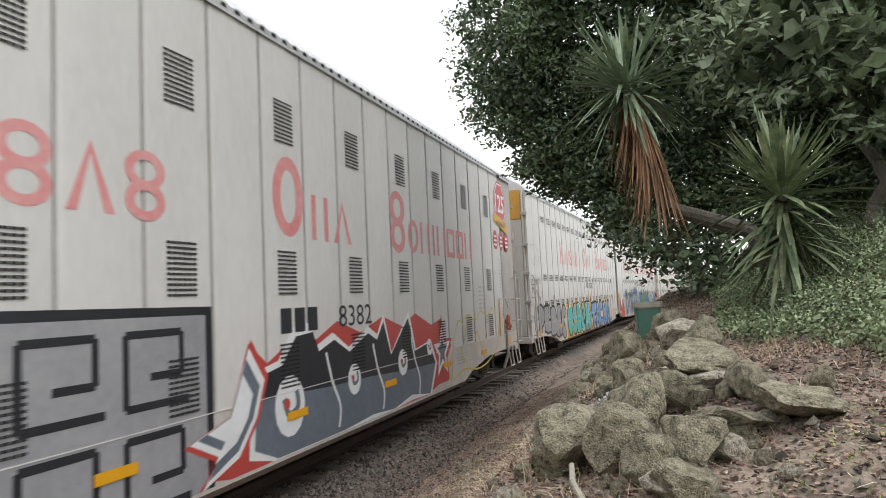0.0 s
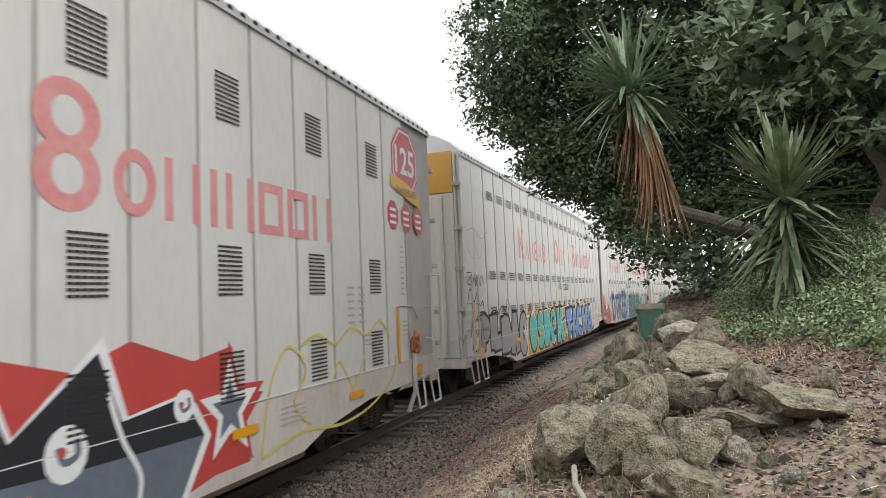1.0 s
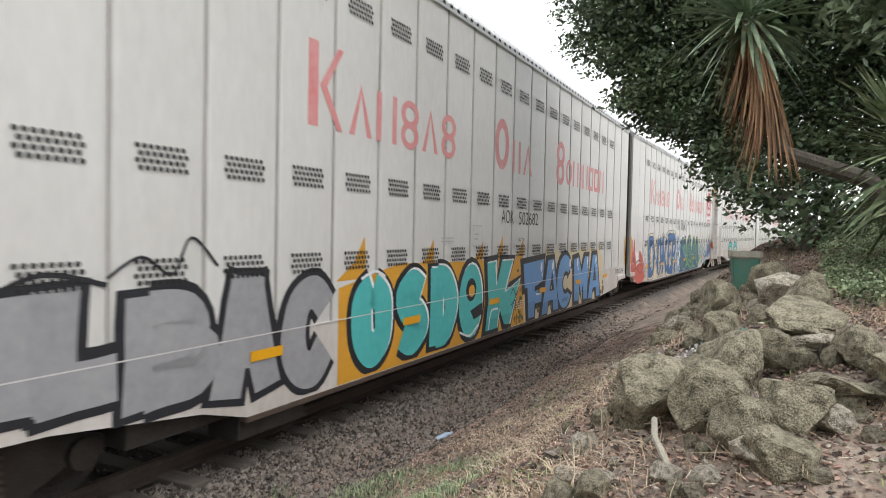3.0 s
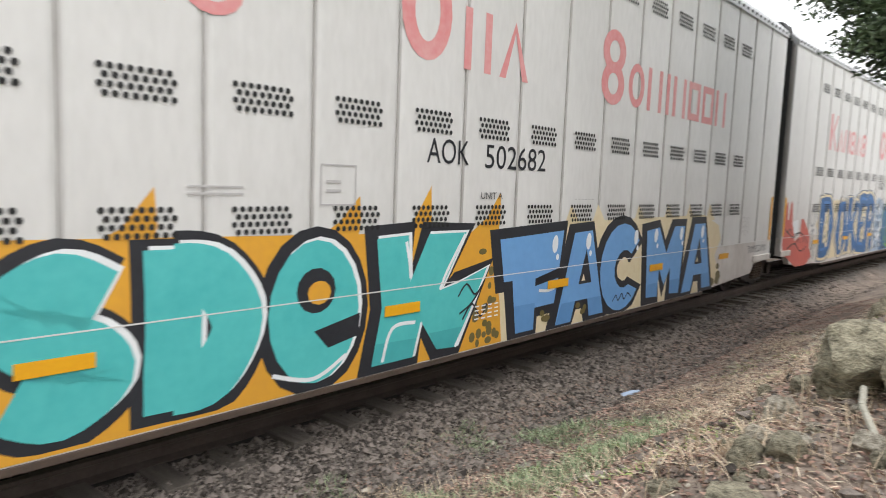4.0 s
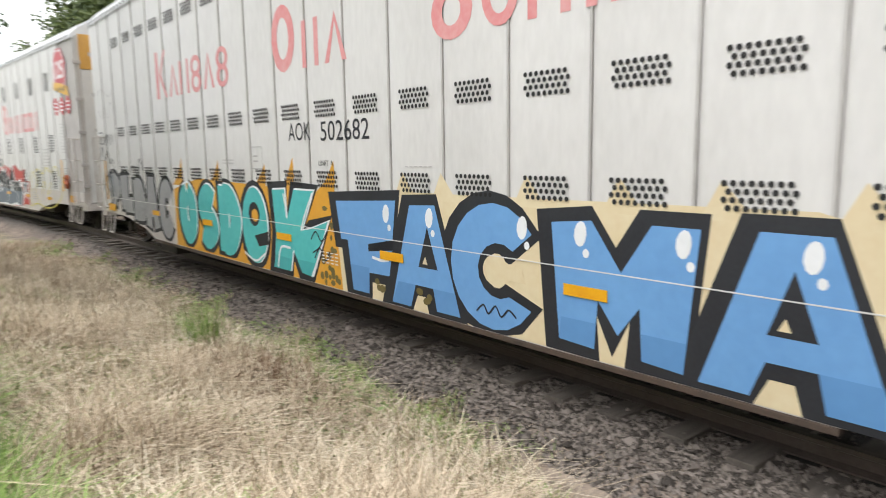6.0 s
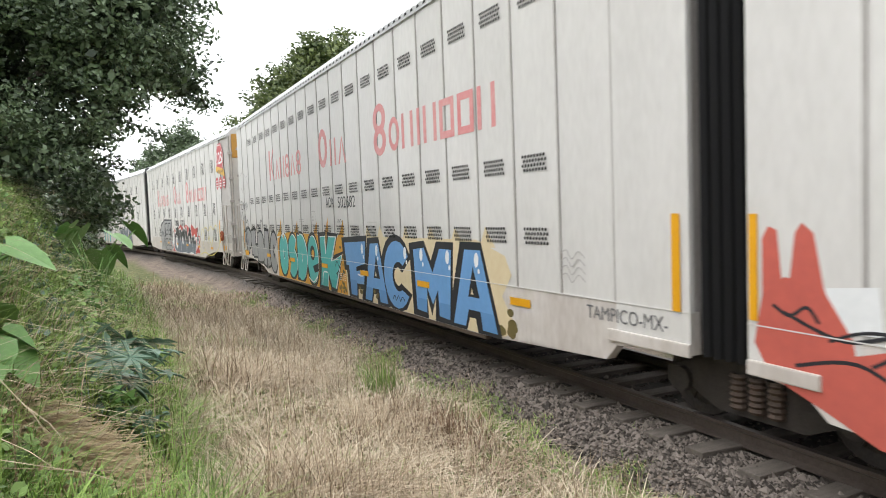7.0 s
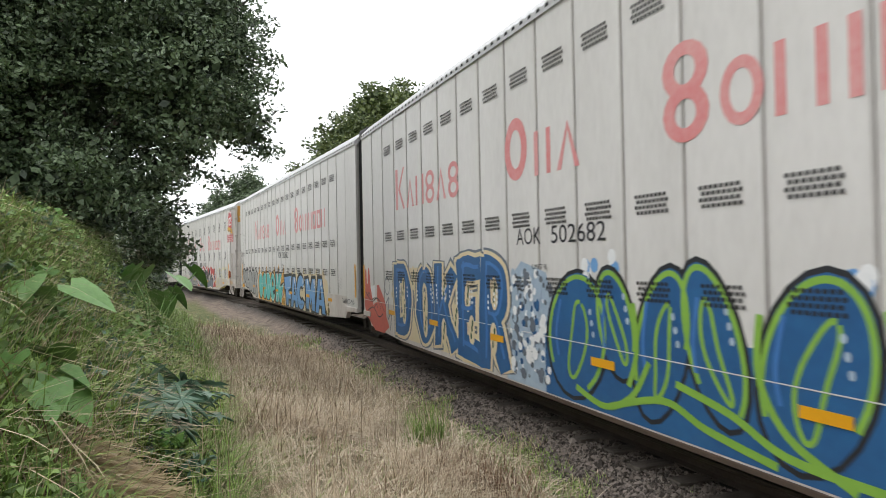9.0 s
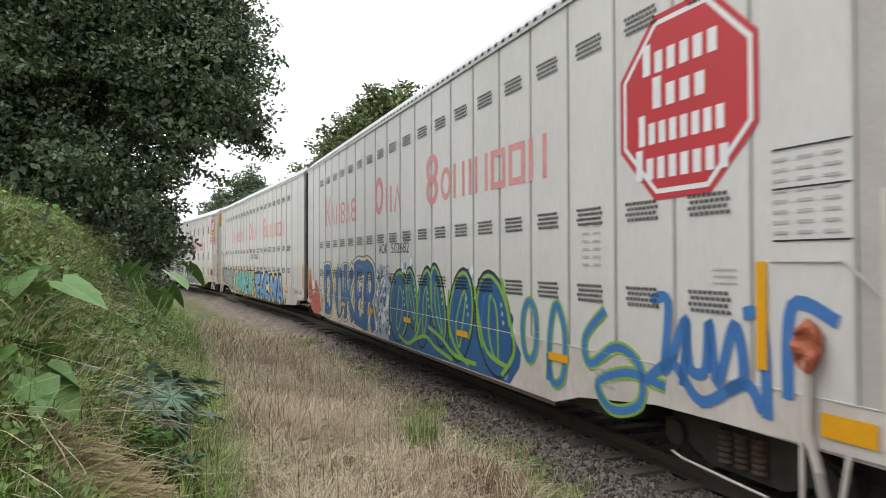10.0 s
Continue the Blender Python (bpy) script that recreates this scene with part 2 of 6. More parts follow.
def height(x, y):
    """Ground height: track bed, slope with a rocky ridge one way, field and bank the other way."""
    x, y = np.asarray(x, float), np.asarray(y, float)
    yt = y + np.where(x < 0, 0.00155, 0.00078) * np.minimum(x * x, 160.0 ** 2)
    d = np.abs(TRACK - yt)
    bed = -0.03 - 0.26 * smooth(1.25, 1.9, d)
    left = -0.33 + 0.6 * smooth(3.3, 0.3, yt) + 0.75 * smooth(0.3, -0.9, yt) + 1.75 * smooth(-0.5, -2.1, yt)
    mid = -0.3 + 1.15 * smooth(3.2, 0.8, yt)
    ridge = -0.3 + 1.2 * np.clip((3.95 - yt) / 3.2, 0, 1) + 0.5 * smooth(2.6, 0.6, yt)
    rise = np.clip(0.08 * (np.minimum(x, 12) - 4), -0.3, 0.7) + 0.27 * np.clip(0.7 - y, 0, 4)
    right = ridge + rise * smooth(1.6, 0.2, yt)
    kl, kr = smooth(-1.5, -4.5, x), smooth(1.0, 3.4, x)
    side = left * kl + right * kr + mid * (1 - kl - kr)
    # unseen bank behind the train, added to block sky light from below the wagons
    far = -0.35 + 1.6 * smooth(2.3, 4.2, d)
    near = np.where(yt < TRACK, side, far)
    z = bed + (near - bed) * smooth(1.6, 2.5, d)
    lump = 0.05 * np.sin(x * 1.9 + 1.3 * np.sin(y * 1.7)) * np.sin(y * 2.3 + x * 0.6) + 0.025 * np.sin(x * 5.1 + y * 3) * np.sin(y * 6.3 - x * 2.2)
    return z + lump * smooth(1.7, 3.0, d)


# ---- ground ----
def spread(lo, hi, fine_lo, fine_hi, step, far):
    mid = list(np.arange(fine_lo, fine_hi + 1e-6, step))
    up, dn, s = [], [], step
    v = fine_hi
    while v < hi:
        s *= 1.25
        v += s
        up.append(v)
    v, s = fine_lo, step
    while v > lo:
        s *= 1.25
        v -= s
        dn.append(v)
    return np.array(dn[::-1] + mid + up)


def ground_material():
    """Dirt, gravel and turf on one sheet, told apart by where they lie."""
    m = material("earth_and_turf", (0.32, 0.255, 0.205), 0.95, (0.085, 0.064, 0.052), 2.6, 36, 0.8, shuffle=False, amount=1.5)
    n, l = m.node_tree.nodes, m.node_tree.links
    b = n["Principled BSDF"]
    earth = b.inputs["Base Color"].links[0].from_socket
    att = n.new("ShaderNodeAttribute")
    att.attribute_name = "cover"
    sep = n.new("ShaderNodeSeparateColor")
    l.new(att.outputs["Color"], sep.inputs[0])
    stone = n.new("ShaderNodeTexVoronoi")
    stone.inputs["Scale"].default_value = 26
    tc = n.new("ShaderNodeTexCoord")
    l.new(tc.outputs["Object"], stone.inputs["Vector"])
    rs = n.new("ShaderNodeValToRGB")
    rs.color_ramp.elements[0].color = (0.04, 0.034, 0.03, 1)
    rs.color_ramp.elements[1].color = (0.19, 0.165, 0.15, 1)
    sp = n.new("ShaderNodeSeparateColor")
    l.new(stone.outputs["Color"], sp.inputs[0])
    l.new(sp.outputs[0], rs.inputs["Fac"])
    turf = n.new("ShaderNodeTexNoise")
    turf.inputs["Scale"].default_value, turf.inputs["Detail"].default_value = 3.0, 6
    l.new(tc.outputs["Object"], turf.inputs["Vector"])
    rt = n.new("ShaderNodeValToRGB")
    rt.color_ramp.elements[0].position, rt.color_ramp.elements[1].position = 0.35, 0.65
    rt.color_ramp.elements[0].color = (0.06, 0.10, 0.025, 1)
    rt.color_ramp.elements[1].color = (0.22, 0.20, 0.09, 1)
    l.new(turf.outputs["Fac"], rt.inputs["Fac"])
    m1, m2 = n.new("ShaderNodeMixRGB"), n.new("ShaderNodeMixRGB")
    l.new(sep.outputs[0], m1.inputs["Fac"])
    l.new(earth, m1.inputs[1])
    l.new(rs.outputs["Color"], m1.inputs[2])
    l.new(sep.outputs[1], m2.inputs["Fac"])
    l.new(m1.outputs[0], m2.inputs[1])
    l.new(rt.outputs["Color"], m2.inputs[2])
    # near-black mixed in under the train: mostly painted shade, partly oiled ballast
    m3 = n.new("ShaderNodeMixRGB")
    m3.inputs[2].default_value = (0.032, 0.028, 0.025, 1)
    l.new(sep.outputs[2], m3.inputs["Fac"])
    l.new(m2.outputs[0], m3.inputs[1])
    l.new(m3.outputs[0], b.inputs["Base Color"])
    return m


def build_ground():
    xs, ys = spread(-900, 900, -16, 16, 0.14, 0), spread(-900, 900, -5, 8.5, 0.14, 0)
    gx, gy = np.meshgrid(xs, ys, indexing="ij")
    gz = height(gx, gy)
    verts = np.stack([gx, gy, gz], -1).reshape(-1, 3)
    nx, ny = len(xs), len(ys)
    i = (np.arange(nx - 1)[:, None] * ny + np.arange(ny - 1)).ravel()
    faces = np.stack([i, i + ny, i + ny + 1, i + 1], -1)
    me = from_arrays("ground", verts, faces, ground_material())
    yt = gy + np.where(gx < 0, 0.00155, 0.00078) * np.minimum(gx * gx, 160.0 ** 2)
    d = np.abs(TRACK - yt)
    wob = 0.35 * np.sin(gx * 1.3) + 0.2 * np.sin(gx * 3.7 + gy * 2)
    stone = smooth(1.8, 1.25, d + 0.4 * wob)
    # mask for the shade painted beneath the wagons, along with oil between the rails
    shade_and_oil = 0.85 * smooth(1.75, 0.8, d)
    green = smooth(2.5, 3.3, d + wob) * smooth(-0.6, -3.5, gx + 1.2 * wob)
    green = np.maximum(green, smooth(-0.6, -1.6, gy + wob) * smooth(4.5, 6.0, gx + wob))
    green = np.maximum(green, (yt > TRACK + 3.0) * 1.0)
    col = np.stack([stone, green, shade_and_oil, 1 + 0 * stone], -1).reshape(-1, 4)
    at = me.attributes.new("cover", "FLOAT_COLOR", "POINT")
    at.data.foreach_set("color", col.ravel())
    me.polygons.foreach_set("use_smooth", [True] * len(me.polygons))
    ob = new("ground", me)
    tagged(ob, "brown earth with gravel track bed and patchy turf", "ground", kind="structure")


build_ground()


# ---- railway track ----
def build_track():
    us = [float(u) for u in np.arange(-150, 151, 2.5)]
    track = thing("railway_track", 0, 0, 0, "single railway track with dark rails on timber sleepers in gravel", "railway track", kind="structure")
    prof = [(-0.075, -0.17), (0.075, -0.17), (0.075, -0.155), (0.012, -0.13), (0.012, -0.05), (0.037, -0.035), (0.037, 0.0), (-0.037, 0.0), (-0.037, -0.035), (-0.012, -0.05), (-0.012, -0.13), (-0.075, -0.155)]
    for off in (-GAUGE, GAUGE):
        bm = bmesh.new()
        rings = [[bm.verts.new((u, TRACK + off + bend(u) + a, RAIL + b)) for a, b in prof] for u in us]
        for p, q in zip(rings, rings[1:]):
            for k in range(len(prof)):
                j = (k + 1) % len(prof)
                bm.faces.new((p[k], q[k], q[j], p[j]))
        part("rail", bm, RAILTOP, track, "worn steel rail")
    bm = boxed(-0.115, 0.115, -1.28, 1.28, -0.3, -0.155, 0.012)
    me = mesh_of(bm, "sleeper", TIMBER)
    rng = random.Random(4)
    for k in range(-78, 79):
        u = k * 0.6
        ob = part("sleeper", me, TIMBER, track)
        ob.matrix_basis = pose(u + rng.uniform(-0.03, 0.03), TRACK + bend(u) + rng.uniform(-0.06, 0.06), RAIL + rng.uniform(-0.02, 0.012), rng.uniform(-1, 1), 0, rng.uniform(-2, 2))


build_track()


# ---- train ----
L2 = 10.875            # half length of a car body
PITCH = 0.95          # width of a side panel
TOP, LOW = 5.66, 1.36   # upper and lower edge of the side panels


def text_mesh(body, x0, x1, z0, z1, mat, depth, fat=0.0, wobble=0.0, seed=0):
    """Lettering in the built-in font, set flat on the car's side to fill the given field."""
    def raw(off):
        cu = bpy.data.curves.new("letters", "FONT")
        cu.body, cu.size, cu.offset, cu.resolution_u = body, 1.0, off, 3
        ob = bpy.data.objects.new("letters", cu)
        me = bpy.data.meshes.new_from_object(ob)
        bpy.data.objects.remove(ob)
        bpy.data.curves.remove(cu)
        return me
    plain = raw(0.0)
    co = np.array([v.co for v in plain.vertices])
    lo, hi = co.min(0), co.max(0)
    me = raw(fat) if fat else plain
    for v in me.vertices:
        x = x0 + (v.co.x - lo[0]) / (hi[0] - lo[0]) * (x1 - x0)
        z = z0 + (v.co.y - lo[1]) / (hi[1] - lo[1]) * (z1 - z0)
        if wobble:
            w = noise.noise_vector(Vector((x * 1.3, z * 1.3, seed)))
            x, z = x + wobble * w.x, z + wobble * w.y
        v.co = (x, -SIDE - depth, z)
    me.materials.clear()
    me.materials.append(mat)
    return me


def patch(pts, mat, depth, name="paint_patch", parent=None, label=""):
    """A flat painted field on the car's side, from its corner points (x, z)."""
    bm = bmesh.new()
    bm.faces.new([bm.verts.new((x, -SIDE - depth, z)) for x, z in pts])
    bm.normal_update()
    bmesh.ops.triangulate(bm, faces=bm.faces, ngon_method="EAR_CLIP")
    return part(name, bm, mat, parent, label)


def stroke(pts, w, mat, depth, parent, name="spray_line", label=""):
    """A sprayed line along smooth points, with round joints and ends."""
    fine = []
    n = len(pts)
    for i in range(n - 1):
        p0, p1, p2, p3 = (Vector(pts[max(0, min(n - 1, j))]) for j in (i - 1, i, i + 1, i + 2))
        for k in range(6):
            t = k / 6
            fine.append(0.5 * (2 * p1 + (p2 - p0) * t + (2 * p0 - 5 * p1 + 4 * p2 - p3) * t * t + (3 * p1 - p0 - 3 * p2 + p3) * t ** 3))
    fine.append(Vector(pts[-1]))
    bm = bmesh.new()
    prev = None
    for i, p in enumerate(fine):
        d = fine[min(i + 1, len(fine) - 1)] - fine[max(i - 1, 0)]
        d = d.normalized() if d.length > 1e-6 else Vector((1, 0))
        s = Vector((-d.y, d.x)) * w / 2
        cur = [bm.verts.new((q.x, -SIDE - depth, q.y)) for q in (p + s, p - s)]
        if prev:
            bm.faces.new((prev[0], prev[1], cur[1], cur[0]))
        prev = cur
    return part(name, bm, mat, parent, label)


CURVE = {
    "C": [("c", [(1, 0.78), (0.62, 1), (0.18, 0.9), (0, 0.5), (0.18, 0.1), (0.62, 0), (1, 0.22)])],
    "O": [("c", [(0.5, 1), (0.08, 0.82), (0, 0.5), (0.08, 0.18), (0.5, 0), (0.92, 0.18), (1, 0.5), (0.92, 0.82), (0.5, 1)])],
    "S": [("c", [(0.95, 0.85), (0.5, 1), (0.08, 0.8), (0.3, 0.56), (0.75, 0.45), (0.95, 0.22), (0.5, 0), (0.03, 0.15)])],
    "D": [("s", [(0, 0), (0, 1)]), ("c", [(0, 1), (0.6, 0.95), (1, 0.5), (0.6, 0.05), (0, 0)])],
    "e": [("c", [(0.1, 0.5), (0.9, 0.55), (0.85, 0.9), (0.5, 1), (0.1, 0.85), (0, 0.5), (0.15, 0.12), (0.55, 0), (0.95, 0.15)])],
    "K": [("s", [(0, 0), (0.05, 1)]), ("s", [(0.05, 0.42), (1, 1)]), ("s", [(0.38, 0.58), (1, 0)])],
    "F": [("s", [(0.12, 0), (0, 1)]), ("s", [(0, 0.97), (1, 1)]), ("s", [(0.05, 0.48), (0.85, 0.5)])],
    "A": [("s", [(0, 0), (0.42, 1)]), ("s", [(0.42, 0.98), (0.62, 0.98)]), ("s", [(0.6, 1), (1, 0)]), ("s", [(0.2, 0.35), (0.85, 0.35)])],
    "M": [("s", [(0, 0), (0.08, 1)]), ("s", [(0.08, 1), (0.5, 0.25)]), ("s", [(0.5, 0.25), (0.92, 1)]), ("s", [(0.92, 1), (1, 0)])],
    "P": [("s", [(0, 0), (0.05, 1)]), ("c", [(0, 1), (0.7, 0.98), (1, 0.72), (0.7, 0.45), (0.1, 0.42)])],
    "I": [("s", [(0.5, 0), (0.5, 1)])],
    "L": [("s", [(0, 1), (0.05, 0)]), ("s", [(0, 0), (1, 0.05)])],
    "B": [("s", [(0, 0), (0, 1)]), ("c", [(0, 1), (0.75, 0.95), (0.8, 0.62), (0.1, 0.53)]), ("c", [(0.1, 0.53), (1, 0.42), (0.95, 0.06), (0, 0)])],
    "J": [("c", [(0.55, 1), (0.75, 0.6), (0.7, 0.15), (0.3, 0), (0, 0.3)]), ("s", [(0.2, 0.97), (0.95, 1)])],
    "E": [("s", [(0, 0), (0.08, 1)]), ("s", [(0, 0.97), (1, 1)]), ("s", [(0, 0.5), (0.8, 0.5)]), ("s", [(0, 0.03), (1, 0)])],
    "R": [("s", [(0, 0), (0.05, 1)]), ("c", [(0, 1), (0.75, 0.98), (0.95, 0.72), (0.6, 0.46), (0.1, 0.45)]), ("s", [(0.35, 0.45), (1, 0)])],
    "W": [("s", [(0, 1), (0.22, 0)]), ("s", [(0.22, 0), (0.5, 0.75)]), ("s", [(0.5, 0.75), (0.78, 0)]), ("s", [(0.78, 0), (1, 1)])],
}


def sprayed(ch, x0, x1, z0, z1, w, mat, depth, parent, name, label="", wobble=0.0, seed=0):
    """One sprayed letter as a single mesh of broad strokes; ends reach past the joints."""
    bm = bmesh.new()
    for s, (kind, pts) in enumerate(CURVE[ch]):
        pts = [Vector((x0 + a * (x1 - x0), z0 + b * (z1 - z0))) for a, b in pts]
        if kind == "c":
            fine, n = [], len(pts)
            for i in range(n - 1):
                p0, p1, p2, p3 = (pts[max(0, min(n - 1, j))] for j in (i - 1, i, i + 1, i + 2))
                for k in range(5):
                    t = k / 5
                    fine.append(0.5 * (2 * p1 + (p2 - p0) * t + (2 * p0 - 5 * p1 + 4 * p2 - p3) * t * t + (3 * p1 - p0 - 3 * p2 + p3) * t ** 3))
            fine.append(pts[-1])
        else:
            d = (pts[1] - pts[0]).normalized() * w * 0.42
            a, b = pts[0] - d, pts[1] + d
            fine = [a.lerp(b, k / 4) for k in range(5)]
        prev = None
        for i, p in enumerate(fine):
            d = (fine[min(i + 1, len(fine) - 1)] - fine[max(i - 1, 0)]).normalized()
            o = Vector((-d.y, d.x)) * w / 2
            cur = []
            for q in (p + o, p - o):
                if wobble:
                    v = noise.noise_vector(Vector((q.x * 1.5, q.y * 1.5, seed)))
                    q = q + Vector((v.x, v.y)) * wobble
                cur.append(bm.verts.new((q.x, -SIDE - depth - 0.00015 * s, max(0.635, q.y))))
            if prev:
                bm.faces.new((prev[0], prev[1], cur[1], cur[0]))
            prev = cur
    return part(name, bm, mat, parent, label)


def ring(cx, cz, rx, rz, n=14, turn=0.0):
    return [(cx + rx * math.cos(k * math.tau / n + turn), cz + rz * math.sin(k * math.tau / n + turn)) for k in range(n)]


def vent_round():
    """Four staggered rows of round holes."""
    bm = bmesh.new()
    for r in range(4):
        for c in range(8):
            x, z = (c - 3.5) * 0.064 + (0.016 if r % 2 else -0.016), (1.5 - r) * 0.057
            bm.faces.new([bm.verts.new((x + 0.023 * math.cos(k * math.tau / 8), 0, z + 0.023 * math.sin(k * math.tau / 8))) for k in range(8)])
    return mesh_of(bm, "vent", HOLE)


def vent_slot():
    """Eleven rows of short slots under pressed louvre lips."""
    bm = bmesh.new()
    for r in range(11):
        z = 0.25 - r * 0.05
        for c in range(6):
            x = (c - 2.5) * 0.07
            bm.faces.new([bm.verts.new((x + a, 0, z + b)) for a, b in ((-0.031, -0.013), (0.031, -0.013), (0.031, 0.011), (-0.031, 0.011))])
    return mesh_of(bm, "vent", HOLE)


VENT_A, VENT_K = vent_round(), vent_slot()


@functools.lru_cache(maxsize=None)
def panel_mesh(pitch):
    """One pressed side panel with folded edges and a shallow swage."""
    bm = bmesh.new()
    w = pitch / 2 - 0.013
    cols = [(-w, 0.016), (-w + 0.022, 0.006), (-w + 0.05, 0.0), (-0.16, -0.004), (0.16, -0.004), (w - 0.05, 0.0), (w - 0.022, 0.006), (w, 0.016)]
    rows = [LOW, LOW + 0.02, 2.7, 4.2, TOP]
    grid = [[bm.verts.new((x, y - SIDE, z)) for z in rows] for x, y in cols]
    for a, b in zip(grid, grid[1:]):
        for k in range(len(rows) - 1):
            bm.faces.new((a[k], b[k], b[k + 1], a[k + 1]))
    return mesh_of(bm, "panel", WHITE)


BATTEN = mesh_of(boxed(-0.011, 0.011, -SIDE - 0.0042, -SIDE + 0.03, LOW + 0.012, TOP - 0.01), "seam_batten", SEAMP)


@functools.lru_cache(maxsize=None)
def roof_mesh(x0, x1):
    """A low curved roof of ribbed sheets."""
    bm = bmesh.new()
    prof = [(-SIDE - 0.03, TOP - 0.06), (-SIDE - 0.03, TOP + 0.03), (-1.3, TOP + 0.25), (-0.95, TOP + 0.44), (-0.5, TOP + 0.55), (0, TOP + 0.58), (0.5, TOP + 0.55), (0.95, TOP + 0.44), (1.3, TOP + 0.25), (SIDE + 0.03, TOP + 0.03), (SIDE + 0.03, TOP - 0.06)]
    n = int((x1 - x0) / 0.12)
    last = None
    for i in range(n + 1):
        x = x0 + (x1 - x0) * i / n
        lift = 0.034 if i % 2 else 0.0
        cur = [bm.verts.new((x, y, z + (lift if 0 < j < len(prof) - 1 else 0))) for j, (y, z) in enumerate(prof)]
        if last:
            for k in range(len(prof) - 1):
                bm.faces.new((last[k], last[k + 1], cur[k + 1], cur[k]))
        else:
            bm.faces.new(cur)
        last = cur
    bm.faces.new(last[::-1])
    return mesh_of(bm, "roof", ROOFM)




@functools.lru_cache(maxsize=None)
def eave_gap(x0, x1):
    """Dark openings where the ribbed roof sheets lie over the side plate."""
    bm = bmesh.new()
    for k in range(int((x1 - x0) / 0.24)):
        x = x0 + 0.07 + k * 0.24
        bm.faces.new([bm.verts.new((x + a, -SIDE - 0.034, TOP + b)) for a, b in ((0, -0.012), (0.11, -0.012), (0.09, 0.034), (0.02, 0.034))])
    return mesh_of(bm, "eave_gap", HOLE)


WHEEL_R = 0.42


def wheel_mesh():
    """A wheelset: axle and two flanged wheels with a dished web and spoke-like webs that show it turning."""
    bm = bmesh.new()
    rod(bm, (0, -1.0, 0), (0, 1.0, 0), 0.08, sides=12)
    for s in (-1, 1):
        prof = [(0.10, 0.70), (0.16, 0.74), (0.30, 0.71), (0.36, 0.67), (WHEEL_R, 0.68), (WHEEL_R + 0.005, 0.79), (WHEEL_R, 0.81), (0.36, 0.80), (0.32, 0.775), (0.16, 0.80), (0.10, 0.86)]
        rings = [[bm.verts.new((r * math.cos(k * math.tau / 24), s * y, r * math.sin(k * math.tau / 24))) for k in range(24)] for r, y in prof]
        for a, b in zip(rings, rings[1:]):
            for k in range(24):
                bm.faces.new((a[k], a[(k + 1) % 24], b[(k + 1) % 24], b[k]))
        for k in range(4):
            a = k * math.tau / 4
            rod(bm, (0.13 * math.cos(a), s * 0.80, 0.13 * math.sin(a)), (0.31 * math.cos(a), s * 0.785, 0.31 * math.sin(a)), 0.018, sides=6)
    return mesh_of(bm, "wheelset", STEEL)


WHEEL = wheel_mesh()
WHEELS = []


def bogie(car, x, turning=True):
    """A two-axle bogie: side frames with springs and bearing boxes, bolster, wheelsets."""
    truck = part("bogie", boxed(x - 0.22, x + 0.22, -1.1, 1.1, 0.6, 0.94, 0.03), STEEL, car, "grimy two-axle bogie")
    for s in (-1, 1):
        bm = bmesh.new()
        y = s * 1.02
        pts = [(-1.1, 0.52), (-0.85, 0.6), (-0.5, 0.72), (0.5, 0.72), (0.85, 0.6), (1.1, 0.52), (1.1, 0.36), (0.8, 0.36), (0.45, 0.2), (-0.45, 0.2), (-0.8, 0.36), (-1.1, 0.36)]
        f = [bm.verts.new((x + a, y - 0.07, RAIL + b)) for a, b in pts]
        g = [bm.verts.new((x + a, y + 0.07, RAIL + b)) for a, b in pts]
        bm.faces.new(f)
        bm.faces.new(g[::-1])
        for k in range(len(pts)):
            j = (k + 1) % len(pts)
            bm.faces.new((f[j], f[k], g[k], g[j]))
        for a in (-0.89, 0.89):
            rod(bm, (x + a, y - s * 0.02, RAIL + 0.42), (x + a, y + s * 0.13, RAIL + 0.42), 0.13, sides=12)
        part("bogie_frame", bm, STEEL, truck, "grimy cast side frame")
        for k in range(3):
            sp = bmesh.new()
            cx, cy, last = x + (k - 1) * 0.2, y + s * 0.09, None
            for h in range(13):
                r = 0.085 if h % 2 else 0.062
                cur = [sp.verts.new((cx + r * math.cos(q * math.tau / 10), cy + r * math.sin(q * math.tau / 10), RAIL + 0.27 + h * 0.028)) for q in range(10)]
                if last:
                    for q in range(10):
                        sp.faces.new((last[q], last[(q + 1) % 10], cur[(q + 1) % 10], cur[q]))
                last = cur
            part("spring", sp, RUST, truck)
    for a in (-0.89, 0.89):
        w = part("wheelset", WHEEL, STEEL, truck)
        w.location = (x + a, 0, RAIL + WHEEL_R)
        if turning:
            WHEELS.append((w, x + a))


def ladder(car, x, z0, z1, w=0.42):
    """Side ladder of two stiles and round rungs."""
    for dx in (0, w):
        part("ladder_stile", boxed(x + dx - 0.02, x + dx + 0.02, -SIDE - 0.16, -SIDE - 0.12, z0, z1, 0.004), SILLW, car)
    n = max(2, round((z1 - z0) / 0.42))
    for k in range(n):
        z = z0 + 0.04 + (z1 - z0 - 0.08) * k / (n - 1)
        part("ladder_rung", rods([(x, -SIDE, z), (x, -SIDE - 0.14, z), (x + w, -SIDE - 0.14, z), (x + w, -SIDE, z)], 0.014), SILLW, car)


def stirrup(car, x, w=0.45, drop=0.5):
    part("stirrup_step", rods([(x, -SIDE - 0.04, 1.0), (x + 0.05, -SIDE - 0.1, 1.0 - drop), (x + w - 0.05, -SIDE - 0.1, 1.0 - drop), (x + w, -SIDE - 0.04, 1.0)], 0.02), SILLW, car, "white steel stirrup step")


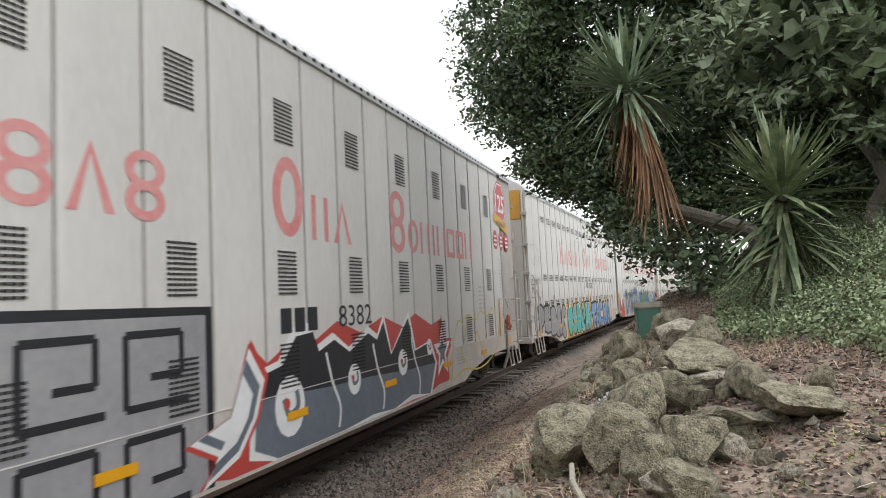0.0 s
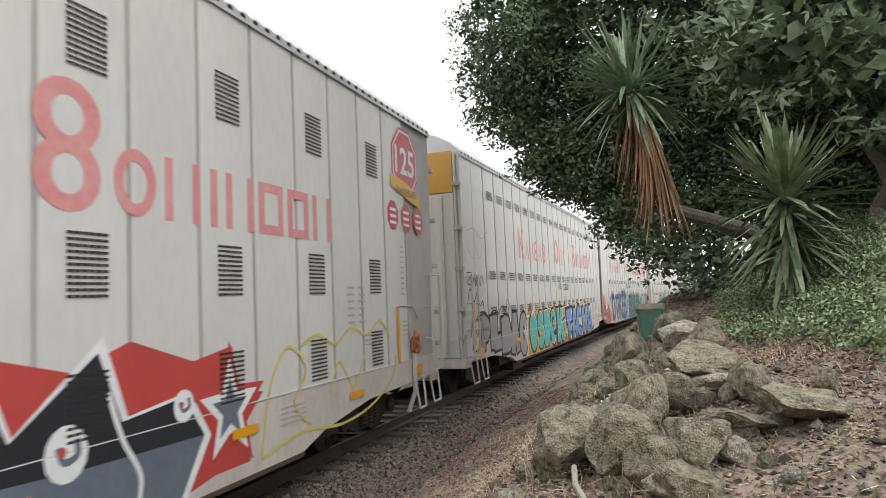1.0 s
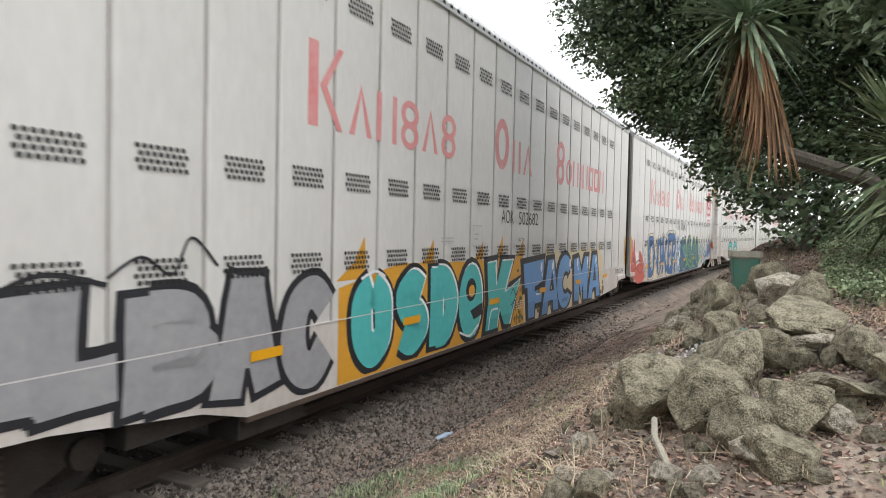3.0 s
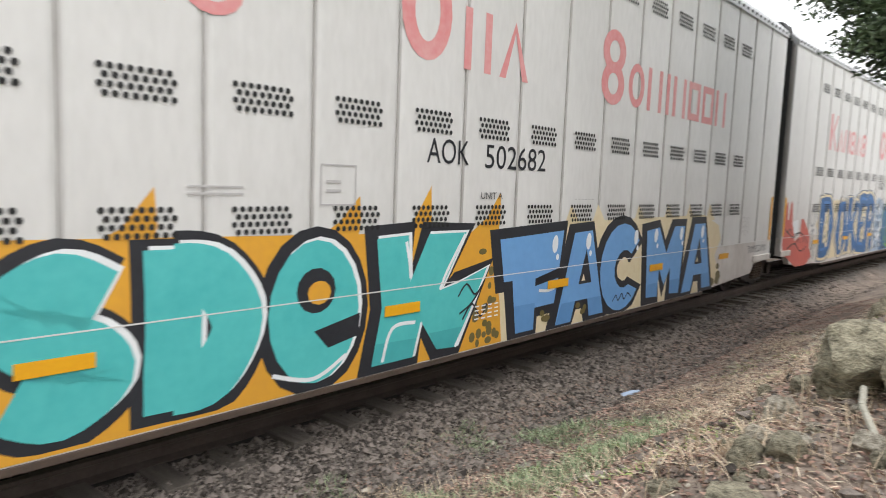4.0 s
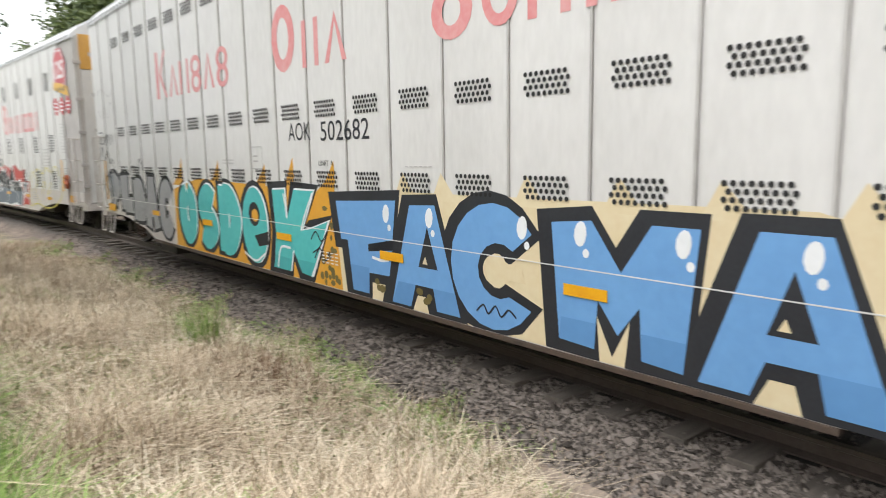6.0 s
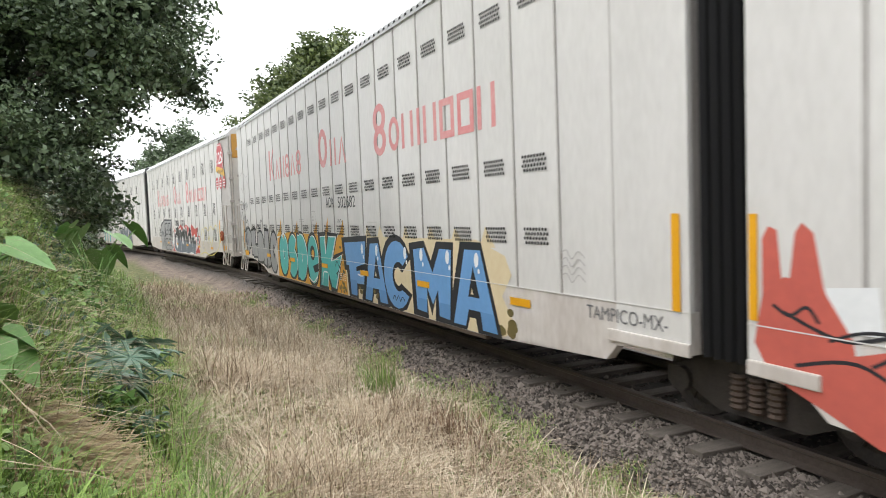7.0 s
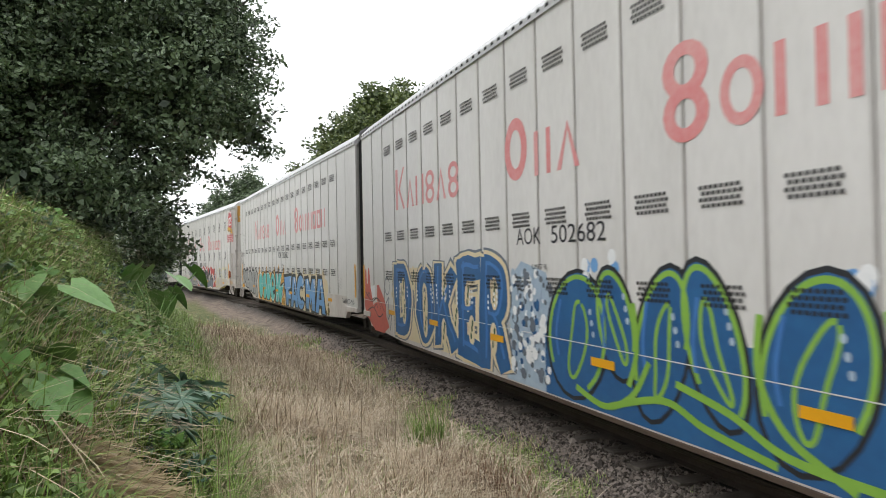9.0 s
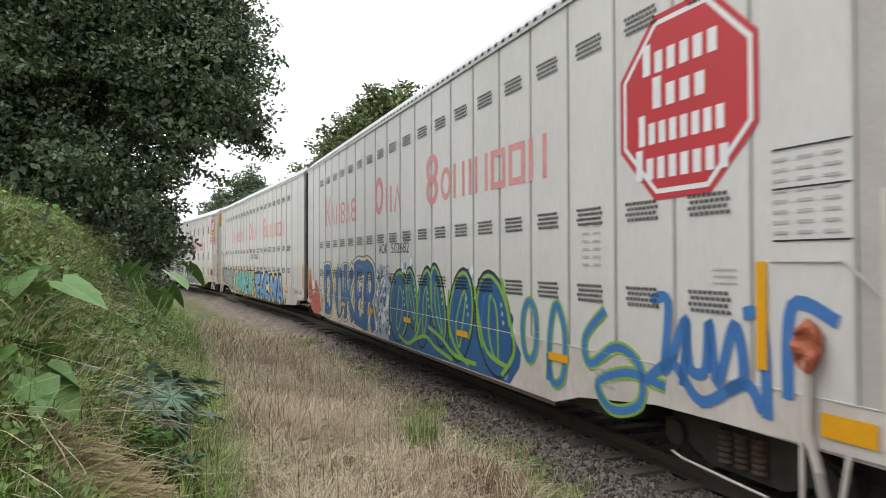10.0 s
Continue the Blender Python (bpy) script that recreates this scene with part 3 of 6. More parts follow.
def car_body(label, slots=False, open_end=0, ends=(-L2, L2), pitch=PITCH, seam=0.285):
    """One covered car wagon: core, pressed panels, sill, roof, ends, vents. open_end: the side (-1, 1) with doors and ladder; the other meets the bellows."""
    car = thing("autorack_wagon", 0, 0, 0, label, "railway wagon", "wagons of the train")
    e0, e1 = ends
    part("body", boxed(e0 + 0.03, e1 - 0.03, -SIDE + 0.02, SIDE - 0.02, 0.95, TOP), GREYP, car, "grey wagon frame behind the panels")
    part("far_wall", boxed(e0, e1, SIDE - 0.015, SIDE, 0.95, TOP - 0.005), WHITE, car)
    first = math.ceil((e0 + 0.12 - seam) / pitch)
    last = math.floor((e1 - (0.75 if open_end > 0 else 0.12) - seam) / pitch)
    mids = [seam + (k + 0.5) * pitch for k in range(first, last)]
    for x in mids:
        ob = part("panel", panel_mesh(pitch), WHITE, car)
        ob.location = (x, 0, 0)
    for k in range(first, last + 1):
        ob = part("seam_batten", BATTEN, SEAMP, car)
        ob.location = (seam + k * pitch, 0, 0)
    a, b = seam + first * pitch, seam + last * pitch
    part("corner_post", boxed(e0, a - 0.012, -SIDE - 0.006, -SIDE + 0.06, 1.02, TOP, 0.01), WHITE, car)
    part("corner_post", boxed(b + 0.012, e1, -SIDE - 0.006 + (0.03 if open_end > 0 else 0), -SIDE + 0.06, 1.02, TOP, 0.01), WHITE, car)
    # sill, dropped between the bogies
    bm = bmesh.new()
    s = open_end
    near, far = (e0, e1) if s > 0 else (e1, e0)
    pts = [(near, 0.96), (-s * 10.1, 0.9), (-s * 9.93, 0.72), (-s * 7.8, 0.66), (-s * 7.4, 0.60), (s * 6.2, 0.60), (s * 6.75, 0.76), (s * 8.15, 0.94), (far, 1.0), (far, LOW - 0.004), (near, LOW - 0.004)]
    pts = pts if s > 0 else pts[::-1]
    f = [bm.verts.new((x, -SIDE - 0.003, z)) for x, z in pts]
    g = [bm.verts.new((x, -SIDE + 0.12, z)) for x, z in pts]
    bm.faces.new(f)
    for k in range(len(pts)):
        j = (k + 1) % len(pts)
        bm.faces.new((f[j], f[k], g[k], g[j]))
    bmesh.ops.triangulate(bm, faces=[x for x in bm.faces if len(x.verts) > 4])
    part("side_sill", bm, SILLW, car, "white lower side sill with a cranked edge")
    part("sill_ledge", boxed(e0, e1, -SIDE - 0.012, -SIDE, LOW - 0.004, LOW + 0.006), WHITE, car)
    part("sill_flange", boxed(*sorted((-s * 7.4, s * 6.2)), -SIDE - 0.012, -SIDE + 0.08, 0.545, 0.597, 0.006), RUST, car)
    part("underframe", boxed(-7.4, 7.4, -SIDE + 0.15, SIDE - 0.15, 0.6, 0.95), STEEL, car, "dark underframe")
    part("roof", roof_mesh(e0, e1), ROOFM, car, "pale ribbed metal roof")
    tagged(part("eave_gap", eave_gap(e0, e1), HOLE, car, "dark gaps under the roof ribs"), kind="stuff")
    part("jacking_bracket", boxed(*sorted((-s * 9.98, near)), -SIDE - 0.03, -SIDE + 0.02, 0.94, 1.07, 0.015), SILLW, car, "white bracket on the sill")
    # vents
    if slots:
        for x in mids[1:-1:2]:
            for z in (4.64, 2.79, 1.68):
                v = part("vent", VENT_K, HOLE, car)
                v.location = (x, -SIDE - 0.014, z)
    else:
        for x in mids[1:-1]:
            for z in (4.94, 2.93, 2.03):
                v = part("vent", VENT_A, HOLE, car)
                v.location = (x, -SIDE - 0.014, z)
    if open_end:
        s = open_end
        xe = far
        for k in range(4):
            part("end_door", boxed(*sorted((xe, xe + s * 0.03)), -1.34 + k * 0.67, -1.34 + k * 0.67 + 0.65, 1.08, 4.75, 0.008), WHITE, car, "white end door leaf")
            part("end_header", boxed(*sorted((xe, xe + s * 0.03)), -1.34 + k * 0.67, -1.34 + k * 0.67 + 0.65, 4.77, TOP + 0.05, 0.008), DOORY, car, "ochre upper end panel")
        for y in (-1.4, 1.4):
            part("corner_rod", rods([(xe + s * 0.06, y, 1.0), (xe + s * 0.06, y, TOP)], 0.03), SILLW, car)
            for z in (1.5, 2.1, 3.0, 3.9, 4.9):
                part("hinge", boxed(*sorted((xe + s * 0.02, xe + s * 0.11)), y - 0.14, y + 0.06, z, z + 0.09, 0.01), GREYP, car)
        part("end_sill", boxed(*sorted((xe - s * 0.3, xe + s * 0.08)), -SIDE, SIDE, 0.85, 1.05, 0.015), SILLW, car)
        part("coupler", boxed(*sorted((xe, xe + s * 0.88)), -0.13, 0.13, 0.72, 0.98, 0.04), STEEL, car, "dark cast coupler")
        ladder(car, xe - s * 0.12 - (0.42 if s > 0 else 0), 1.05, 2.9)
        stirrup(car, xe - s * 0.1 - (0.45 if s > 0 else 0))
        stirrup(car, xe - s * 0.85 - (0.45 if s > 0 else 0), 0.4)
    return car


def bellows(car, x0, x1):
    """Ribbed dark rubber folds that join the two halves of an articulated wagon."""
    n = 6
    w = (x1 - x0) / n
    for k in range(n):
        x = x0 + k * w
        prof = [(x, -1.2), (x + w * 0.28, -1.36), (x + w * 0.5, -1.42), (x + w * 0.72, -1.36), (x + w, -1.2)]
        for side in (1, -1):
            bm = bmesh.new()
            a = [bm.verts.new((px, side * py, 0.95)) for px, py in prof]
            b = [bm.verts.new((px, side * py, TOP + 0.02)) for px, py in prof]
            for q in range(4):
                bm.faces.new((a[q], a[q + 1], b[q + 1], b[q]))
            part("bellows_fold", bm, RUBBER, car, "dark rubber bellows fold")
    part("bellows_cap", boxed(x0, x1, -1.4, 1.4, TOP + 0.02, TOP + 0.32, 0.08), RUBBER, car, "dark rubber bellows top")


def strips(car, xs, z=1.0):
    for x in xs:
        part("reflective_strip", boxed(x - 0.23, x + 0.23, -SIDE - 0.022, -SIDE - 0.018, z, z + 0.1), STRIP, car, "amber reflective strip")


def hollow(x0, x1, z0, z1, w, depth, cut=0.0):
    """A plain upright frame with cut corners, flat on the car's side."""
    def loop(i):
        a, b, c, d, k = x0 + i, x1 - i, z0 + i, z1 - i, max(0.0, cut - i * 0.5)
        return [(a + k, c), (b - k, c), (b, c + k), (b, d - k), (b - k, d), (a + k, d), (a, d - k), (a, c + k)]
    bm = bmesh.new()
    o = [bm.verts.new((x, -SIDE - depth, z)) for x, z in loop(0)]
    i = [bm.verts.new((x, -SIDE - depth, z)) for x, z in loop(w)]
    for k in range(8):
        j = (k + 1) % 8
        bm.faces.new((o[k], o[j], i[j], i[k]))
    return bm


def flat(bm, pts, depth):
    bm.faces.new([bm.verts.new((x, -SIDE - depth, z)) for x, z in pts])


def band(bm, outer, inner, depth):
    """A closed band between two loops of equal length."""
    o = [bm.verts.new((x, -SIDE - depth, z)) for x, z in outer]
    i = [bm.verts.new((x, -SIDE - depth, z)) for x, z in inner]
    for k in range(len(o)):
        j = (k + 1) % len(o)
        bm.faces.new((o[k], o[j], i[j], i[k]))


def letter_shape(kind, x0, x1, z0, z1, w, depth):
    """A plain shape in the place of one company letter: bar, pair, wedge, peak, ring, swing or frame."""
    bm = bmesh.new()
    m, h = (x0 + x1) / 2, (z0 + z1) / 2
    if kind == "bar":
        flat(bm, [(m - w / 2, z0), (m + w / 2, z0), (m + w / 2, z1), (m - w / 2, z1)], depth)
    elif kind == "pair":
        for a in (x0, x1 - w):
            flat(bm, [(a, z0), (a + w, z0), (a + w, z1), (a, z1)], depth)
    elif kind == "wedge":
        flat(bm, [(x0, z0), (x0 + w, z0), (x0 + w, z1), (x0, z1)], depth)
        flat(bm, [(x0 + w * 1.15, h), (x1 - w * 0.6, z0), (x1, z0), (x0 + w * 1.9, h), (x1, z1), (x1 - w * 0.6, z1)], depth)
    elif kind == "peak":
        flat(bm, [(x0, z0), (x0 + w, z0), (m, z1 - w), (m, z1)], depth)
        flat(bm, [(m, z1), (m, z1 - w), (x1 - w, z0), (x1, z0)], depth)
    elif kind == "ring":
        band(bm, ring(m, h, (x1 - x0) / 2, (z1 - z0) / 2, 20), ring(m, h, (x1 - x0) / 2 - w, (z1 - z0) / 2 - w, 20), depth)
    elif kind == "swing":
        r = (z1 - z0) / 4
        for cz in (z0 + r + w * 0.1, z1 - r - w * 0.1):
            band(bm, ring(m, cz, (x1 - x0) / 2, r + w * 0.3, 16), ring(m, cz, (x1 - x0) / 2 - w, r - w * 0.5, 16), depth + (0.0004 if cz > h else 0))
    else:
        band(bm, [(x0, z0), (x1, z0), (x1, z1), (x0, z1)], [(x0 + w, z0 + w), (x1 - w, z0 + w), (x1 - w, z1 - w), (x0 + w, z1 - w)], depth)
    return bm


NAME = (("wedge", 1), ("peak", 0), ("pair", 0), ("swing", 0), ("peak", 0), ("swing", 0)), (("ring", 1), ("bar", 0), ("bar", 0), ("peak", 0)), (("swing", 1), ("ring", 0), ("pair", 0), ("bar", 0), ("pair", 0), ("frame", 0), ("frame", 0), ("pair", 0))


def company_name(car, spans, mat, z=3.5, big=0.9, small=0.6):
    """Faded company lettering, kept as plain shapes: a tall first one, then smaller ones, in each span (start, end)."""
    for shapes, (x0, x1) in zip(NAME, spans):
        unit_w = (x1 - x0) / (1.3 + sum(0.5 if k == "bar" else 1.0 for k, _ in shapes[1:]))
        x = x0
        for kind, tall in shapes:
            step = unit_w * (1.3 if tall else 0.5 if kind == "bar" else 1.0)
            part("letter_shape", letter_shape(kind, x + 0.06 * step, x + 0.88 * step if kind != "bar" else x + 0.9 * step, z, z + (big if tall else small), 0.17 if tall else 0.11, 0.0065), mat, car)
            x += step


def small_bars(car, x0, x1, z0, z1, rows, cols=1, mat=None, depth=0.011):
    """Small print that cannot be read, as plain bars."""
    h = (z1 - z0) / rows
    w = (x1 - x0) / cols
    for r in range(rows):
        for c in range(cols):
            part("print_bar", boxed(x0 + c * w, x0 + (c + 0.62) * w, -SIDE - depth, -SIDE - depth + 0.002, z0 + r * h, z0 + r * h + h * 0.3), mat or FADED, car)


SPANS = [(-7.65, -3.8), (-2.1, 0.05), (1.45, 6.1)]


def grown(pts, d):
    """The loop of points pushed outwards by d."""
    area = sum(a[0] * b[1] - b[0] * a[1] for a, b in zip(pts, pts[1:] + pts[:1]))
    sgn = 1 if area > 0 else -1
    out = []
    for k in range(len(pts)):
        p, q, r = (Vector(pts[(k + j) % len(pts)]) for j in (-1, 0, 1))
        n1, n2 = (Vector((v.y, -v.x)).normalized() * sgn for v in (q - p, r - q))
        m = n1 + n2
        m = m * min(1.6, 2 / max(0.3, m.length_squared)) if m.length > 1e-3 else n1
        out.append((q.x + m.x * d, max(0.605, q.y + m.y * d)))
    return out


def arc(cx, cz, rx, rz, a0, a1, n=16):
    return [(cx + rx * math.cos(math.radians(a0 + (a1 - a0) * k / n)), cz + rz * math.sin(math.radians(a0 + (a1 - a0) * k / n))) for k in range(n + 1)]


def block_letters(car, shapes, edge, fill, w_edge, shift=(-0.05, 0.0), shine=None, label=""):
    """Fat sprayed letters: each a loop of corners with a thick dark edge that leans to one side."""
    for k, pts in enumerate(shapes):
        patch([(x + shift[0], max(0.605, z + shift[1])) for x, z in grown(pts, w_edge)], edge, 0.0064 + 0.0002 * k, "graffiti_outline", car)
        if shine:
            patch([(x + 0.03, z + 0.015) for x, z in grown(pts, 0.012)], shine, 0.0088 + 0.0001 * k, "graffiti_shine", car)
        patch(pts, fill, 0.0096 + 0.0001 * k, "graffiti_letter", car, label)


def graffiti(car, letters, edge, fill, w_edge, w_fill, wobble, seed, shine=None, label=""):
    """Sprayed letters one by one, each with a thick outline under its fill: (letter, start, end, bottom, top)."""
    for k, (ch, x0, x1, z0, z1) in enumerate(letters):
        sprayed(ch, x0, x1, z0, z1, w_edge, edge, 0.0068 + 0.0001 * k, car, "graffiti_outline", "", wobble, seed)
    for k, (ch, x0, x1, z0, z1) in enumerate(letters):
        if shine:
            sprayed(ch, x0 + 0.04, x1 + 0.04, z0 + 0.025, z1 + 0.025, w_fill, shine, 0.0084 + 0.0001 * k, car, "graffiti_shine", "", wobble, seed)
        sprayed(ch, x0, x1, z0, z1, w_fill, fill, 0.0100 + 0.0001 * k, car, "graffiti_letter", label, wobble, seed)


def wagon_a():
    car = car_body("dirty white car-carrier wagon with turquoise, blue and silver graffiti", open_end=-1, ends=(-10.35, 11.1), pitch=0.935, seam=8.22)
    company_name(car, [(-5.4, -1.7), (-0.25, 1.85), (3.35, 7.9)], RED, 3.48)
    part("mark", text_mesh("AOK", 0.19, 0.81, 2.54, 2.78, BLACK, 0.008), BLACK, car, "black stencilled mark")
    part("number", text_mesh("502682", 1.08, 2.21, 2.52, 2.77, BLACK, 0.008), BLACK, car, "black stencilled number")
    part("unit_mark", text_mesh("UNIT A", 1.02, 1.39, 2.2, 2.27, BLACK, 0.02), BLACK, car)
    # turquoise word with black outline on ochre
    patch([(-4.75, 0.61), (-4.75, 1.72), (-3.4, 1.95), (1.25, 1.85), (1.55, 0.61)], ORANGE, 0.0055, "ochre_field", car, "ochre spray field")
    for k, x in enumerate((-4.35, -2.55, -0.75, 0.15, 1.25)):
        patch([(x - 0.45, 1.8), (x - 0.1, 2.0), (x + 0.12, 2.32 - 0.05 * (k % 3)), (x + 0.14, 2.02), (x + 0.1, 1.8)], ORANGE, 0.0057, "ochre_flame", car)
    graffiti(car, [("O", -4.28, -3.78, 0.9, 1.66), ("S", -3.3, -2.75, 0.88, 1.66), ("D", -2.3, -1.8, 0.88, 1.66)], BLACK, CYAN, 0.60, 0.42, 0.03, 3, WSPRAY, "turquoise graffiti letter")
    bowl = ring(-1.08, 1.26, 0.46, 0.6, 20)
    patch(grown(bowl, 0.11), BLACK, 0.0079, "graffiti_outline", car)
    patch([(x + 0.03, z + 0.015) for x, z in grown(bowl, 0.012)], WSPRAY, 0.0098, "graffiti_shine", car)
    patch(bowl, CYAN, 0.0106, "graffiti_letter", car, "turquoise graffiti letter")
    patch(ring(-1.08, 1.44, 0.2, 0.19, 14), BLACK, 0.0110, "graffiti_outline", car)
    patch(ring(-1.05, 1.42, 0.12, 0.1, 12), ORANGE, 0.0113, "paint_dot", car)
    patch([(-1.1, 1.1), (-0.6, 1.2), (-0.62, 1.0), (-0.95, 0.94)], BLACK, 0.0112, "graffiti_outline", car)
    kay = [(-0.42, 1.84), (-0.02, 1.86), (0.02, 1.42), (0.26, 1.86), (0.82, 1.86), (0.46, 1.3), (0.7, 1.34), (1.2, 1.48), (0.72, 0.68), (0.42, 0.70), (0.18, 1.02), (0.08, 0.68), (-0.45, 0.68), (-0.34, 1.2)]
    block_letters(car, [kay], BLACK, CYAN, 0.12, (-0.02, 0.0), WSPRAY, "turquoise graffiti letter")
    for pts in ([(0.8, 1.84), (0.55, 1.5), (0.44, 1.3)], [(1.2, 1.48), (0.95, 1.05), (0.7, 0.68)], [(0.1, 1.02), (-0.2, 1.0), (-0.32, 0.7)], [(-0.05, 1.8), (0.0, 1.6), (0.02, 1.45)], [(-1.5, 0.8), (-1.1, 0.7), (-0.75, 0.85)], [(-4.3, 1.8), (-4.0, 1.88), (-3.75, 1.8)]):
        stroke(pts, 0.035, WSPRAY, 0.0118, car)
    # lower part of the letters in a deeper turquoise
    for pts in ([(-0.45, 0.68), (0.08, 0.68), (0.12, 0.86), (-0.4, 0.88)], [(0.42, 0.70), (0.72, 0.68), (0.84, 0.88), (0.30, 0.88)]):
        patch(pts, DEEPCYAN, 0.0114, "graffiti_shade", car, "deeper turquoise foot")
    # blue word with black outline on cream
    patch([(1.5, 0.61), (1.35, 1.75), (2.6, 1.92), (7.2, 1.95), (7.95, 1.75), (8.1, 1.5), (7.85, 1.2), (8.2, 0.8), (7.9, 0.66), (7.4, 0.61)], CREAM, 0.0056, "cream_field", car, "cream spray field")
    for x in (2.88, 3.55, 4.75, 5.75, 6.6, 7.5):
        patch([(x - 0.2, 1.85), (x - 0.04, 2.14), (x + 0.22, 1.85)], CREAM, 0.0058, "cream_flame", car)
    eff = [(1.40, 1.76), (2.70, 1.82), (2.63, 1.36), (2.12, 1.27), (2.12, 1.18), (2.62, 1.24), (2.55, 0.93), (2.13, 0.92), (2.12, 0.66), (1.76, 0.66), (1.66, 1.28), (1.50, 1.28)]
    aye = [(2.96, 1.78), (3.40, 1.80), (3.80, 0.66), (3.42, 0.66), (3.36, 0.90), (3.05, 0.90), (2.96, 0.64), (2.60, 0.64)]
    sea = arc(4.28, 1.25, 0.62, 0.62, 35, 325) + arc(4.36, 1.22, 0.29, 0.27, 300, 50, 10)
    emm = [(5.02, 1.74), (5.45, 1.78), (5.75, 1.38), (6.02, 1.78), (6.42, 1.78), (6.32, 0.68), (5.96, 0.70), (5.93, 1.12), (5.73, 0.86), (5.53, 1.12), (5.50, 0.70), (5.12, 0.72)]
    end = [(6.84, 1.80), (7.30, 1.80), (7.72, 0.66), (7.32, 0.66), (7.26, 0.92), (6.92, 0.92), (6.82, 0.66), (6.44, 0.66)]
    block_letters(car, [eff, aye, sea, emm, end], BLACK, BLUE, 0.115, (-0.05, 0.0), None, "light blue graffiti letter")
    for x in (3.27, 7.08):
        patch([(x, 1.56), (x - 0.16, 1.11), (x + 0.17, 1.11)], BLACK, 0.0108, "graffiti_outline", car)
        patch([(x - 0.04, 1.24), (x - 0.09, 1.15), (x + 0.0, 1.15)], CREAM, 0.0114, "paint_dot", car)
    patch(ring(4.34, 1.22, 0.15, 0.17, 14), CREAM, 0.0116, "paint_dot", car)
    patch([(4.4, 1.15), (4.72, 1.14), (4.66, 1.31), (4.4, 1.3)], CREAM, 0.0117, "paint_patch", car)
    # deeper blue band along the foot of the letters
    for pts in ([(1.71, 0.98), (2.13, 0.98), (2.12, 0.66), (1.76, 0.66)], [(2.73, 0.9), (3.05, 0.9), (2.96, 0.64), (2.60, 0.64)], [(3.36, 0.9), (3.72, 0.9), (3.80, 0.66), (3.42, 0.66)], [(5.14, 0.92), (5.51, 0.92), (5.50, 0.70), (5.12, 0.72)], [(5.95, 0.92), (6.34, 0.92), (6.32, 0.68), (5.96, 0.70)], [(7.26, 0.92), (7.63, 0.92), (7.72, 0.66), (7.32, 0.66)]):
        patch(pts, MIDBLUE, 0.0106, "graffiti_shade", car, "deeper blue foot")
    for k, x in enumerate((2.52, 3.32, 4.68, 5.35, 6.3, 7.2)):
        patch([(px + 0.015 * math.sin(7 * pz), pz) for px, pz in ring(x, 1.66, 0.065, 0.11, 11)], WSPRAY, 0.0122, "paint_dot", car)
        patch(ring(x + 0.05, 1.5, 0.035, 0.04, 8), WSPRAY, 0.0123, "paint_dot", car)
    stroke([(2.2, 1.12), (2.4, 1.1), (2.55, 1.12)], 0.035, WSPRAY, 0.0122, car)
    rng = random.Random(9)
    for k in range(26):
        patch(ring(1.25 + rng.uniform(-0.28, 0.22), 0.85 + rng.uniform(-0.2, 0.8), rng.uniform(0.03, 0.07), rng.uniform(0.03, 0.06), 8), OLIVE, 0.0061 + 0.00001 * k, "paint_dot", car)
    for x in (2.35, 3.2):
        for k in range(5):
            patch(ring(x + rng.uniform(-0.1, 0.1), 0.72 + rng.uniform(0, 0.12), 0.05, 0.04, 8), OLIVE, 0.0112 + 0.0001 * k, "paint_dot", car)
    for k in range(9):
        patch(ring(7.95 + rng.uniform(-0.15, 0.25), 0.72 + rng.uniform(0.0, 0.32) * (1 - 0.1 * k), rng.uniform(0.06, 0.12), rng.uniform(0.05, 0.1), 9), OLIVE, 0.0060 + 0.00002 * k, "paint_dot", car)
    # grey words
    graffiti(car, [("P", -9.2, -8.75, 1.3, 1.76), ("I", -8.5, -8.2, 1.27, 1.78), ("L", -8.1, -7.75, 1.25, 1.8), ("B", -7.35, -6.8, 1.1, 1.7), ("A", -6.45, -5.95, 0.98, 1.74), ("C", -5.55, -5.0, 0.9, 1.7)], BLACK, SILVER, 0.54, 0.38, 0.07, 5, None, "silver graffiti letter")
    for pts, w, m in (([(-10.6, 2.95), (-10.25, 2.95), (-10.55, 2.72), (-10.2, 2.7), (-10.05, 2.9), (-9.9, 2.7), (-9.75, 2.92)], 0.035, BLACK), ([(-9.6, 2.95), (-9.6, 2.65), (-9.35, 2.9), (-9.2, 2.65), (-9.1, 2.9), (-8.9, 2.7)], 0.035, BLACK),
                      ([(-10.6, 2.3), (-10.4, 2.6), (-10.15, 2.3), (-9.9, 2.5), (-9.7, 2.2), (-9.5, 2.3), (-9.4, 2.05)], 0.05, BLACK), ([(-10.5, 1.5), (-10.2, 2.0), (-10.0, 1.5), (-9.7, 1.9), (-9.5, 1.4)], 0.08, SLATE), ([(-9.6, 1.9), (-9.2, 2.05), (-8.7, 1.9), (-8.2, 2.05), (-7.7, 1.95)], 0.05, BLACK),
                      ([(-7.7, 2.0), (-7.4, 2.15), (-7.1, 2.0), (-6.9, 2.3), (-6.6, 2.05)], 0.035, BLACK), ([(-10.4, 3.5), (-10.1, 3.3), (-9.9, 3.6), (-9.6, 3.3), (-9.3, 3.65), (-9.0, 3.35)], 0.03, FADED),
                      ([(-10.5, 3.9), (-10.0, 4.0), (-9.4, 3.8), (-8.9, 4.0)], 0.03, FADED), ([(-10.4, 1.2), (-10.0, 1.9), (-9.7, 1.3), (-10.3, 1.15)], 0.06, BLACK)):
        slide = 0.42 if min(x for x, z in pts) < -9.8 else 0.0
